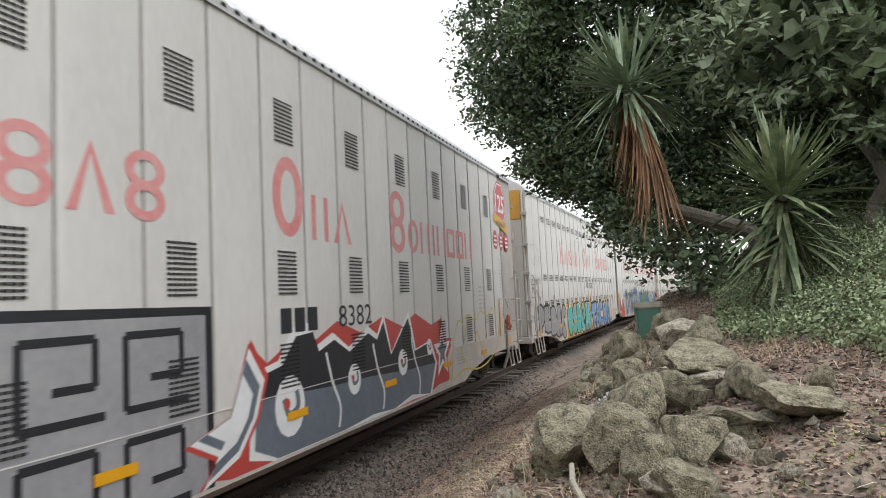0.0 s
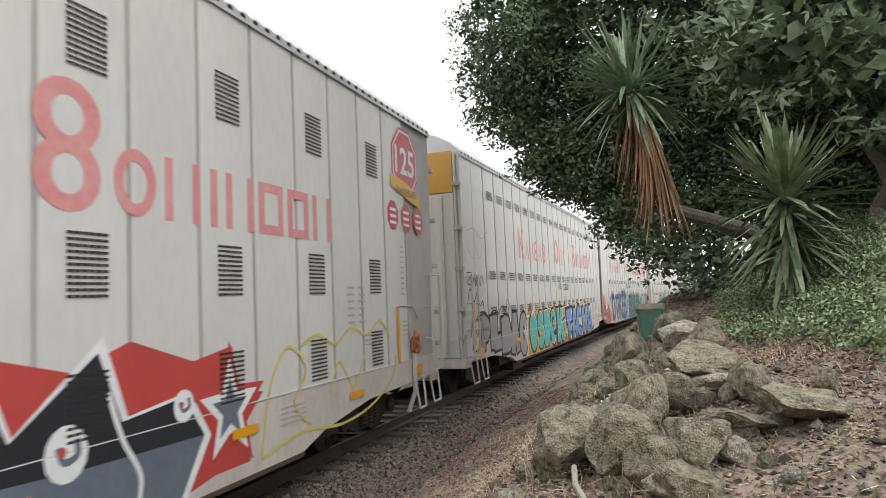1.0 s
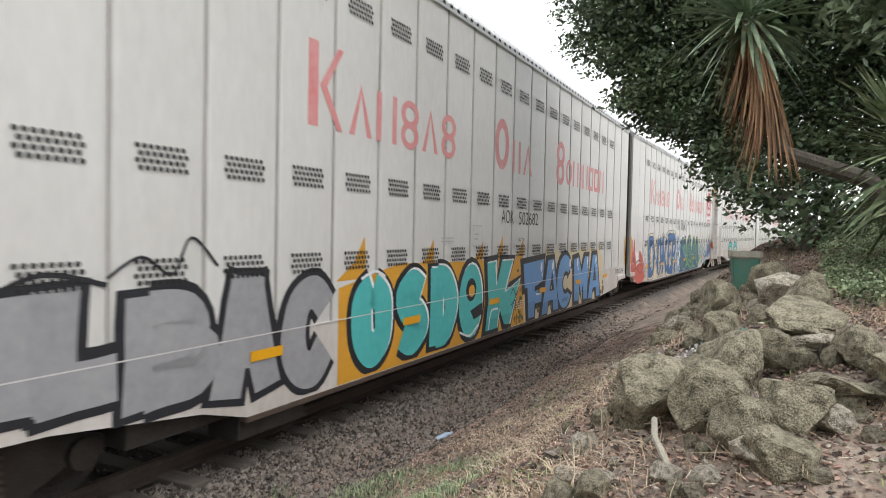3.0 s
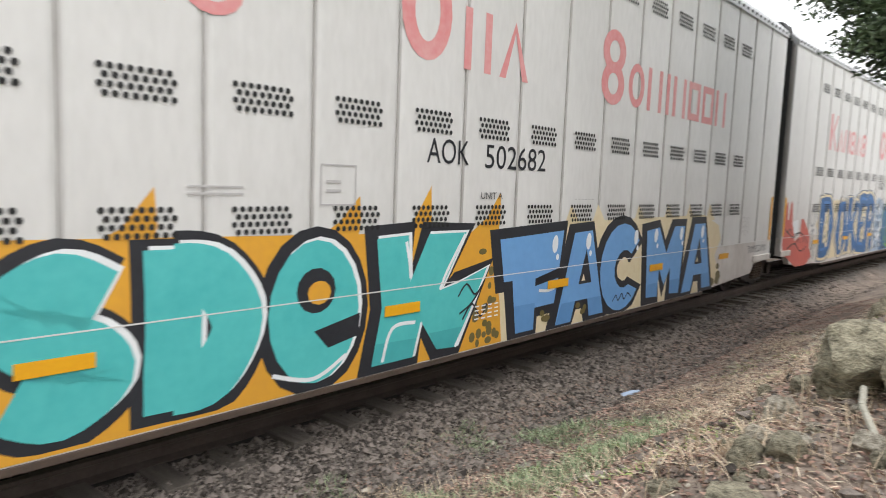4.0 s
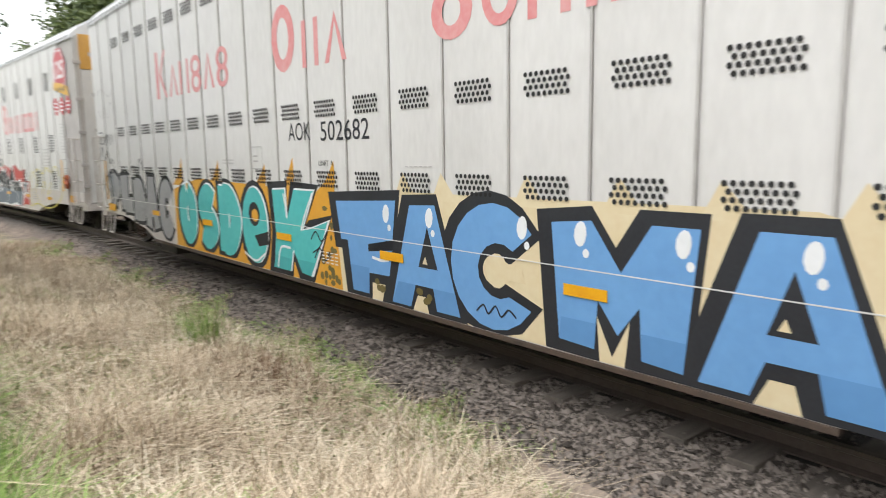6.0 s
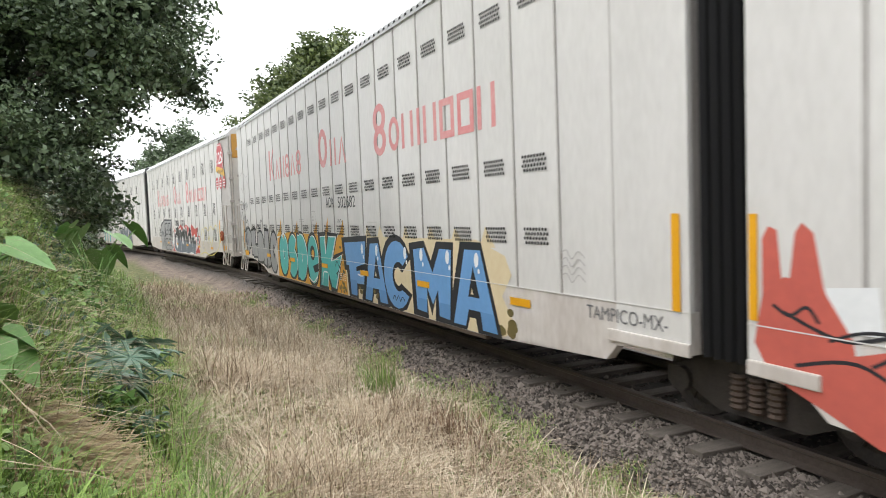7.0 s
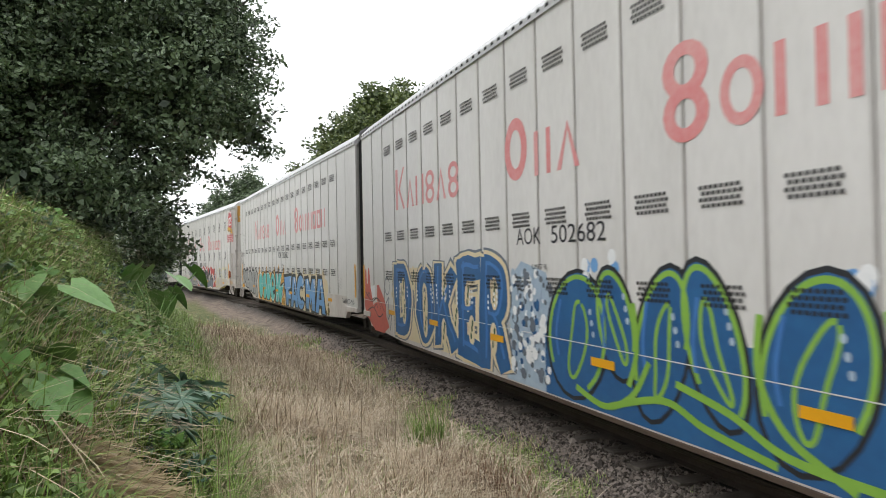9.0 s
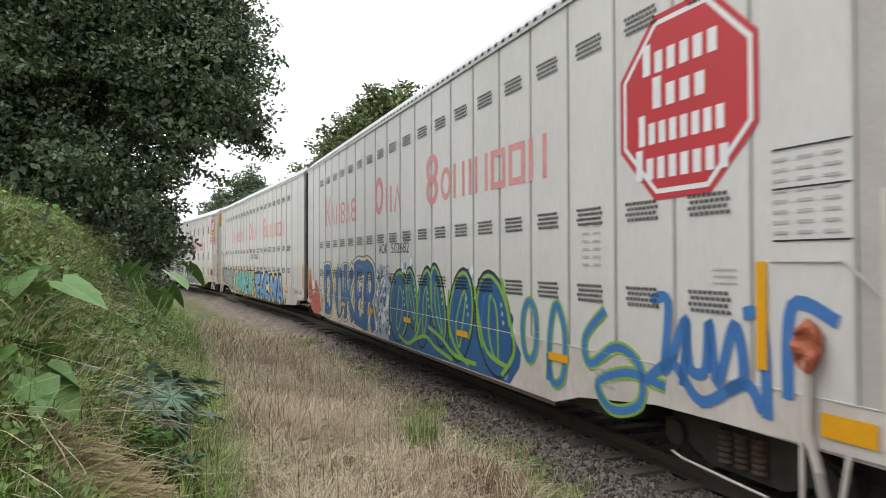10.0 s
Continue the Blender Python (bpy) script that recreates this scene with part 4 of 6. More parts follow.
        stroke([(x + slide, z) for x, z in pts], w * 0.75, m, 0.0125, car)
    for pts in ([(0.72, 1.2), (0.85, 1.32), (1.0, 1.2), (1.15, 1.34), (0.95, 1.12), (0.75, 1.02)], [(0.8, 0.95), (0.95, 1.1), (1.1, 0.95), (1.2, 1.08)]):
        stroke(pts, 0.022, BLACK, 0.0135, car)
    stroke([(4.05, 0.78), (4.15, 0.86), (4.22, 0.78), (4.32, 0.87), (4.4, 0.78), (4.5, 0.86), (4.6, 0.8)], 0.018, BLACK, 0.0135, car)
    strips(car, [-5.95, -3.05, -0.08, 2.61, 5.4, 8.3], 1.12)
    for x, z0, z1 in ((-9.75, 1.3, 2.25), (10.95, 1.36, 2.28)):
        part("reflective_strip", boxed(x - 0.05, x + 0.05, -SIDE - 0.022, -SIDE - 0.018, z0, z1), STRIP, car, "upright amber reflective strip")
    part("warning_plate", boxed(-9.7, -9.1, -SIDE - 0.022, -SIDE - 0.018, 1.03, 1.2), STRIP, car, "yellow warning plate")
    small_bars(car, -1.0, -0.75, 2.25, 2.4, 2, 1)
    part("print_frame", hollow(-1.06, -0.68, 2.14, 2.48, 0.012, 0.011), FADED, car)
    small_bars(car, -2.2, -1.5, 2.22, 2.32, 2, 1)
    small_bars(car, 2.9, 3.4, 2.2, 2.23, 1, 6)
    small_bars(car, 1.0, 1.45, 0.92, 1.1, 4, 4, WSPRAY, 0.014)
    for k in range(4):
        stroke([(9.15, 1.82 - 0.09 * k), (9.28, 1.88 - 0.09 * k), (9.38, 1.78 - 0.09 * k), (9.5, 1.87 - 0.09 * k), (9.62, 1.8 - 0.09 * k)], 0.014, FADED, 0.012, car)
    part("company_mark", text_mesh("TAMPICO-MX-", 9.63, 10.83, 1.14, 1.29, DARKMARK, 0.012), FADED, car)
    me = text_mesh("AOK 502682", 0.0, 0.62, 4.86, 4.97, BLACK, 0.0)
    for v in me.vertices:
        v.co = (-10.394, -0.1 - v.co.x, v.co.z)
    part("end_number", me, BLACK, car, "black stencilled end number")
    part("end_number_plate", boxed(-10.39, -10.383, -0.76, -0.06, 4.83, 5.0), WSPRAY, car, "white number patch")
    for y in (-1.05, -0.4, 0.3, 1.0):
        part("door_bar", boxed(-10.425, -10.38, y - 0.035, y + 0.035, 1.15, 4.7, 0.01), SILLW, car)
    bellows(car, 11.1, 11.85)
    bogie(car, -8.5)
    bogie(car, 11.5)
    part("brake_beam", boxed(-6.2, -5.2, -SIDE + 0.1, -SIDE + 0.5, 0.35, 0.6, 0.02), STEEL, car)
    return car


def octagon(car, cx, cz, r, mat, depth, name="emblem", label=""):
    return patch(ring(cx, cz, r, r, 8, math.pi / 8), mat, depth, name, car, label)


def wagon_b():
    car = car_body("dirty white car-carrier wagon with deep blue and lime graffiti", open_end=1, ends=(-10.65, 11.2), pitch=0.952, seam=4.62)
    company_name(car, SPANS, RED)
    part("mark", text_mesh("AOK", -1.72, -1.02, 2.58, 2.81, BLACK, 0.008), BLACK, car, "black stencilled mark")
    part("number", text_mesh("502682", -0.74, 0.48, 2.58, 2.81, BLACK, 0.008), BLACK, car, "black stencilled number")
    part("unit_mark", text_mesh("UNIT B", -1.25, -0.85, 2.24, 2.31, BLACK, 0.02), BLACK, car)
    # red creature
    for k, pts in enumerate((
            [(-10.66, 1.6), (-10.66, 2.15), (-10.6, 2.25), (-10.52, 2.22), (-10.47, 1.75)],
            [(-10.42, 1.75), (-10.36, 2.2), (-10.3, 2.28), (-10.2, 2.2), (-10.12, 1.8), (-10.05, 1.6), (-10.42, 1.5)],
            [(-10.74, 1.3), (-10.66, 1.7), (-10.45, 1.86), (-10.1, 1.75), (-9.9, 1.45), (-9.86, 1.25), (-10.1, 1.0), (-10.6, 1.08)],
            [(-10.5, 1.02), (-10.0, 1.3), (-9.6, 1.42), (-9.1, 1.38), (-8.7, 1.15), (-8.45, 0.9), (-8.9, 0.72), (-9.7, 0.72), (-10.1, 0.88)],
            [(-9.5, 1.38), (-9.48, 1.85), (-9.3, 1.86), (-8.95, 1.6), (-8.7, 1.4), (-8.7, 1.1)])):
        patch([(x + 0.16, z - 0.08) for x, z in pts], SALMON, 0.0075 + 0.0003 * k, "graffiti_creature", car, "salmon red cartoon shape")
    patch([(-9.88, 1.4), (-9.95, 1.72), (-9.55, 1.76), (-9.52, 1.42)], WSPRAY, 0.0072, "paint_patch", car, "white spray patch")
    stroke([(-9.92, 1.33), (-9.6, 1.44), (-9.1, 1.4), (-8.7, 1.16)], 0.025, BLACK, 0.0094, car)
    stroke([(-10.4, 1.55), (-10.25, 1.48), (-10.1, 1.56), (-10.0, 1.45)], 0.03, BLACK, 0.0095, car)
    part("corner_strip", boxed(-10.62, -10.54, -SIDE - 0.022, -SIDE - 0.012, 1.40, 2.27), STRIP, car, "yellow reflective corner strip")
    for pts in ([(-10.3, 1.5), (-9.8, 1.35), (-9.3, 1.45), (-9.0, 1.2)], [(-10.2, 1.1), (-9.7, 1.2), (-9.2, 1.0), (-8.8, 1.1)], [(-9.6, 1.2), (-9.4, 1.3), (-9.3, 1.2)]):
        stroke(pts, 0.03, BLACK, 0.009, car)
    stroke(ring(-8.42, 1.78, 0.19, 0.2, 12) + [(-8.23, 1.78)], 0.025, SLATE, 0.009, car)
    stroke([(-8.6, 1.3), (-8.3, 1.5), (-8.4, 1.0), (-8.1, 1.2), (-8.2, 0.75)], 0.04, SLATE, 0.009, car)
    # blue word with cream edge
    word = [("D", -7.6, -6.75, 0.92, 2.1), ("O", -6.1, -5.4, 0.92, 2.08), ("K", -5.0, -4.25, 0.9, 2.1), ("E", -3.85, -3.2, 0.88, 2.22), ("R", -2.85, -2.2, 0.85, 2.25)]
    patch([(-8.1, 1.6), (-7.6, 2.2), (-2.3, 2.3), (-2.0, 1.6), (-1.9, 0.7), (-7.0, 0.68)], CREAM, 0.0060, "cream_field", car, "pale cream ground of the lettering")
    graffiti(car, word, SLATE, CREAM, 0.64, 0.55, 0.14, 7)
    for k, (ch, x0, x1, z0, z1) in enumerate(word):
        sprayed(ch, x0, x1, z0, z1, 0.40, NAVY, 0.0112 + 0.0001 * k, car, "graffiti_core", "deep blue graffiti letter", 0.14, 7)
        sprayed(ch, x0 + 0.03, x1 + 0.03, z0 + 0.05, z1 + 0.05, 0.07, TAGBLUE, 0.0119 + 0.0001 * k, car, "graffiti_gloss", "lighter blue sheen", 0.14, 7)
    rng = random.Random(11)
    for k, (x, z) in enumerate(((-7.15, 1.75), (-7.1, 1.25), (-5.75, 1.5), (-5.72, 1.1), (-4.65, 1.85), (-4.7, 1.05), (-4.1, 1.35), (-3.55, 1.75), (-3.4, 1.2), (-2.5, 1.85), (-2.55, 1.15), (-6.45, 2.0))):
        patch(ring(x, z, 0.13, 0.26, 12, 0.3), CREAM, 0.0121 + 0.00002 * k, "paint_dot", car, "cream window in the letters")
        for d in (-0.09, 0.03, 0.13):
            patch(ring(x + 0.3 * d, z + d, 0.035, 0.06, 7, 0.4), PINE, 0.0125 + 0.00002 * k, "paint_dot", car)
    for k in range(18):
        x = rng.uniform(-7.9, -2.3)
        for j in range(3):
            patch(ring(x, 1.9 - 0.09 * j - 0.05 * (k % 4), 0.03, 0.03, 7), WSPRAY, 0.0130 + 0.00002 * k, "paint_dot", car)
    # foam of pale bubbles
    patch([(-2.1, 0.62), (-2.1, 2.0), (-1.6, 2.35), (-0.9, 2.2), (-0.6, 1.6), (-0.5, 0.62)], PALEBLUE, 0.0060, "foam_ground", car, "pale blue haze of spray")
    for k in range(220):
        r = rng.triangular(0.02, 0.10, 0.04)
        patch(ring(-1.45 + rng.triangular(-0.6, 0.7), rng.uniform(0.74, 2.2), r, r, 10), rng.choice((WSPRAY, WSPRAY, PALEBLUE, PALEBLUE, SLATE, SLATE, NAVY)), 0.0118 + 0.00002 * k, "paint_dot", car)
    # blue and lime letters
    patch([(-0.95, 0.62), (-0.95, 1.5), (-0.5, 2.0), (0.2, 1.6), (4.3, 1.62), (4.9, 1.5), (5.3, 1.1), (5.25, 0.9), (4.95, 0.62)], NAVY, 0.0062, "blue_field", car, "deep blue spray field")
    loops = [(-0.2, 1.45, 0.66, 0.76, 0.1), (0.62, 1.66, 0.34, 0.60, -0.2), (1.38, 1.5, 0.4, 0.78, 0.22), (2.1, 1.6, 0.36, 0.74, -0.25), (3.15, 1.48, 0.52, 0.78, 0.18), (4.4, 1.45, 0.6, 0.78, -0.2)]
    for k, (x, z, rx, rz, lean) in enumerate(loops):
        body = [(px + lean * (pz - z), pz) for px, pz in ring(x, z, rx, rz, 20)]
        patch(grown(body, 0.05), BLACK, 0.0063 + 0.00015 * k, "graffiti_outline", car)
        patch(body, NAVY, 0.0072 + 0.00015 * k, "blue_field", car, "deep blue letter with lime edge")
        stroke([(px + lean * (pz - z), pz) for px, pz in arc(x, z, rx * 0.93, rz * 0.93, -60 + 30 * (k % 3), 215, 14)], 0.06, LIME, 0.0086 + 0.0001 * k, car)
        slit = [(px + 1.3 * lean * (pz - z) + 0.05 * math.sin(5 * pz + k), pz - 0.06) for px, pz in arc(x + 0.03, z, rx * 0.26, rz * 0.62, 80, 430, 16)]
        stroke(slit, 0.05, LIME, 0.0094 + 0.0001 * k, car)
        stroke([(x - rx * 0.6, z - 0.3), (x - rx * 0.68, z), (x - rx * 0.5, z + rz * 0.55)], 0.05, TAGBLUE, 0.0114, car)
        for j in range(3):
            patch(ring(x + rx * 0.5 + 0.03 * j, z + 0.3 - 0.13 * j, 0.03, 0.04, 8), PALEBLUE, 0.0115, "paint_dot", car)
    for k, pts in enumerate(([(-0.2, 0.82), (0.4, 0.7), (0.9, 0.9), (1.2, 1.3)], [(0.5, 0.72), (1.4, 0.95), (2.0, 0.8), (2.8, 0.68)], [(1.6, 1.15), (2.3, 1.0), (2.9, 0.78), (3.8, 0.74)], [(2.65, 1.9), (2.62, 1.4), (2.9, 0.95), (3.5, 0.68)], [(3.75, 2.0), (3.9, 1.5), (4.2, 1.0), (4.9, 0.85)], [(0.95, 1.9), (1.0, 1.4), (0.85, 1.0)], [(4.7, 2.15), (4.95, 1.6), (5.1, 1.1), (4.7, 0.7)])):
        stroke(pts, 0.075, LIME, 0.0122 + 0.0001 * k, car)
    for k, (x, z) in enumerate(((0.55, 2.3), (0.15, 2.25), (3.5, 2.25))):
        for j in range(5):
            patch(ring(x + rng.uniform(-0.12, 0.12), z + rng.uniform(-0.18, 0.1), 0.08, 0.09, 9), BLUE if j % 2 else WSPRAY, 0.0060 + 0.0001 * j, "paint_dot", car)
    for k in range(30):
        r = rng.uniform(0.03, 0.1)
        patch(ring(4.75 + rng.uniform(-0.35, 0.35), rng.uniform(0.7, 1.9), r, r, 9), rng.choice((WSPRAY, BLUE, NAVY)), 0.0062 + 0.00004 * k, "paint_dot", car)
    # thin outlined letters
    for m, w, dp in ((LIME, 0.15, 0.0105), (TAGBLUE, 0.09, 0.012)):
        stroke(ring(5.55, 1.45, 0.2, 0.4, 10) + [(5.75, 1.45)], w, m, dp, car)
        stroke([(6.05, 0.85), (6.1, 1.5), (6.25, 1.85), (6.45, 1.5), (6.4, 0.95), (6.15, 0.85), (6.05, 1.2)], w, m, dp, car)
        stroke([(7.3, 1.85), (6.9, 1.5), (7.0, 1.2), (7.5, 1.45), (7.9, 1.3), (7.9, 0.9), (7.4, 0.75), (7.15, 1.0), (7.7, 1.2), (8.3, 1.15)], w, m, dp, car)
    for pts in ([(8.1, 2.0), (8.35, 2.0), (8.3, 1.3), (8.6, 1.85), (8.55, 1.2)], [(8.6, 1.85), (8.65, 1.4), (8.85, 1.4), (8.9, 1.85), (9.0, 1.3), (9.2, 1.85), (9.3, 1.4), (9.1, 1.25)], [(8.0, 1.15), (8.4, 1.4), (8.8, 1.1), (9.3, 1.35), (9.5, 1.15)], [(9.3, 1.95), (9.5, 1.9), (9.55, 1.1)], [(9.75, 1.3), (9.8, 2.05), (10.2, 1.95)]):
        stroke(pts, 0.11, TAGBLUE, 0.0135, car)
    strips(car, [-8.05, -5.23, -2.42, 0.38, 3.25, 6.3], 1.13)
    # octagonal company sign
    sign = octagon(car, 8.55, 3.97, 1.02, REDS, 0.008, "emblem", "red octagonal company emblem with white lettering bars")
    octagon(sign, 8.55, 3.97, 0.955, WSPRAY, 0.010, "emblem_rim")
    octagon(sign, 8.55, 3.97, 0.90, REDS, 0.012, "emblem_field")
    for r, (x0, x1) in enumerate(((8.0, 9.1), (8.15, 8.95), (7.93, 9.17), (7.88, 9.22))):
        z = 4.44 - r * 0.36
        n = (6, 4, 8, 8)[r]
        w = (x1 - x0) / n
        for k in range(n):
            h = 0.32 if k == 0 else 0.22
            part("letter_bar", boxed(x0 + k * w, x0 + (k + 0.62) * w, -SIDE - 0.0145, -SIDE - 0.0125, z - 0.12, z - 0.12 + h), WSPRAY, sign)
    small_bars(car, 9.62, 10.32, 2.62, 3.38, 9, 3, FADED)
    for z in (2.56, 2.98, 3.3):
        part("print_rule", boxed(9.62, 10.32, -SIDE - 0.012, -SIDE - 0.01, z, z + 0.015), BLACK, car)
    small_bars(car, 6.85, 7.3, 2.35, 2.9, 6, 2)
    small_bars(car, 8.95, 9.4, 2.2, 2.38, 3, 1)
    small_bars(car, 7.1, 7.7, 0.98, 1.22, 4, 1)
    part("reflective_strip", boxed(9.45, 9.56, -SIDE - 0.022, -SIDE - 0.018, 1.5, 2.4), STRIP, car, "upright amber reflective strip")
    part("access_frame", rods([(9.6, -SIDE - 0.01, 2.4), (10.25, -SIDE - 0.01, 2.4), (10.6, -SIDE - 0.01, 2.1)], 0.012), FADED, car)
    bm = bmesh.new()
    bmesh.ops.create_icosphere(bm, subdivisions=3, radius=0.12)
    for v in bm.verts:
        v.co = Vector((9.98 + v.co.x * (0.9 - 1.2 * v.co.z), -SIDE - 0.08 + v.co.y * 0.5, 1.75 + v.co.z * 1.5)) + 0.07 * noise.noise_vector(v.co * 11)
    part("brake_handle_cover", bm, BRICKO, car, "orange brake fitting")
    part("brake_pipe", rods([(9.98, -SIDE - 0.06, 1.75), (9.98 - 0.02, -SIDE - 0.05, 1.1), (9.98 + 0.05, -SIDE - 0.02, 0.8), (9.98 + 0.02, -SIDE + 0.1, 0.45)], 0.04), SILLW, car)
    part("warning_plate", boxed(10.05, 10.5, -SIDE - 0.022, -SIDE - 0.018, 1.08, 1.26), STRIP, car, "yellow warning plate")
    part("brake_rod", rods([(8.15, -SIDE + 0.2, 0.46), (8.3, -SIDE + 0.2, 0.42), (9.35, -SIDE + 0.2, 0.36)], 0.014), SILLW, car)
    bogie(car, 8.9)
    return car


def wagon_k():
    car = car_body("dirty white slotted wagon with pink lettering and red-black graffiti", slots=True, open_end=1, ends=(-10.4, 11.27), pitch=0.921, seam=-2.11)
    company_name(car, [(-6.5, -2.7), (-1.05, 1.1), (2.4, 7.15)], RED, 3.23, 1.0, 0.6)
    for k in range(3):
        part("mark_bar", boxed(-0.9 + k * 0.31, -0.9 + k * 0.31 + 0.24, -SIDE - 0.009, -SIDE - 0.006, 2.06, 2.36), BLACK, car, "black reporting mark bar")
    part("number", text_mesh("8382", 0.55, 1.6, 2.06, 2.36, BLACK, 0.008), BLACK, car, "black stencilled number")
    # square grey lettering
    patch([(-6.0, 0.64), (-6.0, 2.1), (-4.6, 2.45), (-2.15, 2.42), (-2.15, 0.64)], BLACK, 0.0055, "black_field", car)
    patch([(-6.0, 0.64), (-5.9, 2.0), (-4.6, 2.36), (-2.25, 2.34), (-2.25, 0.64)], SILVER, 0.0075, "grey_field", car, "silver grey graffiti block")
    for cx, cz in ((-3.9, 1.9), (-2.9, 1.9), (-3.9, 1.0), (-2.9, 1.0)):
        run = [(cx + 0.4, cz - 0.33), (cx - 0.38, cz - 0.33), (cx - 0.38, cz + 0.3), (cx + 0.3, cz + 0.3), (cx + 0.3, cz - 0.08), (cx - 0.1, cz - 0.08)]
        for a, b in zip(run, run[1:]):
            stroke([a, b], 0.07, BLACK, 0.0095 + 0.0001 * run.index(a), car)
    stroke([(-4.6, 2.3), (-4.5, 1.5), (-4.6, 0.7)], 0.06, BLACK, 0.0095, car)
    stroke([(-5.9, 1.4), (-5.3, 1.7), (-4.9, 1.3), (-5.3, 0.9)], 0.1, BLACK, 0.0095, car)
    # red, black and grey piece
    edge = [(-2.6, 0.95), (-1.9, 1.25), (-1.55, 2.0), (-1.2, 1.75), (-0.6, 2.0), (-0.2, 1.9), (0.5, 2.15), (1.2, 1.95), (2.0, 2.15), (2.8, 1.95), (3.4, 2.15), (4.2, 1.9), (4.8, 2.0), (4.9, 1.55), (5.35, 1.45), (5.0, 1.15), (5.1, 0.75), (4.5, 0.75), (3.9, 0.64), (-1.9, 0.64), (-2.2, 0.7)]
    patch(edge, SPRED, 0.0055, "red_field", car, "bright red spray field")
    top = [(-1.34, 1.62), (-0.9, 1.69), (-0.58, 2.01), (-0.17, 2.04), (-0.03, 1.78), (0.39, 1.9), (0.83, 1.7), (1.45, 1.92), (1.76, 1.8), (2.02, 2.07), (2.27, 1.52), (3.05, 2.08), (3.3, 1.49), (4.05, 1.58), (4.34, 1.18)]
    low = [(4.0, 0.65), (3.11, 0.76), (2.35, 0.65), (1.55, 0.7), (0.64, 0.65), (0.13, 0.65), (-0.42, 0.65), (-1.03, 0.65), (-1.48, 0.83), (-1.44, 1.19)]
    mid = [(4.34, 1.18), (2.95, 1.2), (1.5, 1.27), (0.35, 1.29), (-0.58, 1.33), (-1.35, 1.35)]
    cx, cz = 1.4, 1.3
    patch([(cx + (x - cx) * 1.035, max(0.64, cz + (z - cz) * 1.17)) for x, z in top + low], WSPRAY, 0.0070, "graffiti_outline", car)
    patch(top + low, SLATE, 0.0085, "graffiti_mass", car, "slate grey lower half of the lettering")
    patch(top + mid[1:], BLACK, 0.0100, "graffiti_mass", car, "black upper half of the lettering")
    star = [(-1.57, 1.9), (-1.31, 1.55), (-1.46, 1.19), (-1.76, 0.86), (-2.3, 0.65), (-2.06, 0.93), (-2.46, 1.12), (-1.9, 1.27)]
    sx, sz = -1.85, 1.25
    for f, m, dp in ((1.22, SPRED, 0.0112), (1.08, WSPRAY, 0.0118), (0.9, SLATE, 0.0125), (0.66, WSPRAY, 0.0132)):
        patch([(sx + (x - sx) * f, max(0.64, sz + (z - sz) * f)) for x, z in star], m, dp, "star", car, "white and grey graffiti star" if f > 1.1 else "")
    for f, m, dp in ((1.3, SPRED, 0.0112), (1.0, WSPRAY, 0.0118), (0.6, SLATE, 0.0125)):
        patch([(4.75 + 0.5 * f * (1 if k % 2 == 0 else 0.42) * math.sin(k * math.tau / 10), 1.35 + 0.55 * f * (1 if k % 2 == 0 else 0.42) * math.cos(k * math.tau / 10)) for k in range(10)], m, dp, "star", car)
    for ex, ez, r in ((-0.75, 1.2, 0.33), (0.95, 1.3, 0.2), (2.75, 1.35, 0.2), (4.05, 1.5, 0.14)):
        patch(ring(ex, ez, r, r * 1.1, 14), WSPRAY, 0.0118, "paint_dot", car)
        stroke([(ex - r * 0.4, ez + r * 0.3), (ex - r * 0.1, ez - r * 0.3), (ex + r * 0.5, ez - r * 0.1), (ex + r * 0.45, ez + r * 0.5)], r * 0.28, SLATE, 0.0126, car)
        patch(ring(ex - r * 0.2, ez + r * 0.1, r * 0.2, r * 0.2, 8), SPRED, 0.0134, "paint_dot", car)
    for x in (0.3, 1.75, 3.3):
        stroke([(x - 0.15, 1.75), (x, 1.35), (x + 0.2, 1.0), (x + 0.15, 0.72)], 0.05, WSPRAY, 0.0116, car)
    # pale yellow scrawl
    for pts in ([(5.3, 0.75), (5.5, 1.5), (5.9, 1.9), (6.3, 1.6), (6.0, 1.2), (6.4, 0.9)], [(6.2, 1.9), (6.6, 2.0), (7.1, 1.85), (7.6, 2.05), (8.1, 1.9), (8.6, 2.1), (9.0, 1.8)], [(5.3, 0.72), (6.2, 0.85), (7.2, 0.75), (8.2, 0.85), (9.0, 1.15), (9.2, 1.5)], [(6.9, 1.2), (7.2, 1.6), (7.6, 1.2), (8.0, 1.6)]):
        stroke(pts, 0.04, YELLOW, 0.0105, car)
    strips(car, [-6.2, -3.4, -0.6, 2.2, 5.0, 7.7], 1.03)
    # anniversary emblem
    cx, cz = 9.93, 4.85
    sign = octagon(car, cx, cz, 0.66, REDS, 0.008, "emblem", "red octagonal anniversary emblem")
    octagon(sign, cx, cz, 0.61, WSPRAY, 0.010, "emblem_rim")
    octagon(sign, cx, cz, 0.57, REDS, 0.012, "emblem_field")
    part("emblem_number", text_mesh("125", cx - 0.45, cx + 0.42, cz - 0.22, cz + 0.25, WSPRAY, 0.014, 0.02), WSPRAY, sign, "white numerals")
    patch([(cx - 0.72, cz - 0.5), (cx - 0.66, cz - 0.28), (cx, cz - 0.36), (cx + 0.66, cz - 0.5), (cx + 0.72, cz - 0.78), (cx, cz - 0.64)], GOLD, 0.015, "ribbon", sign, "gold ribbon")
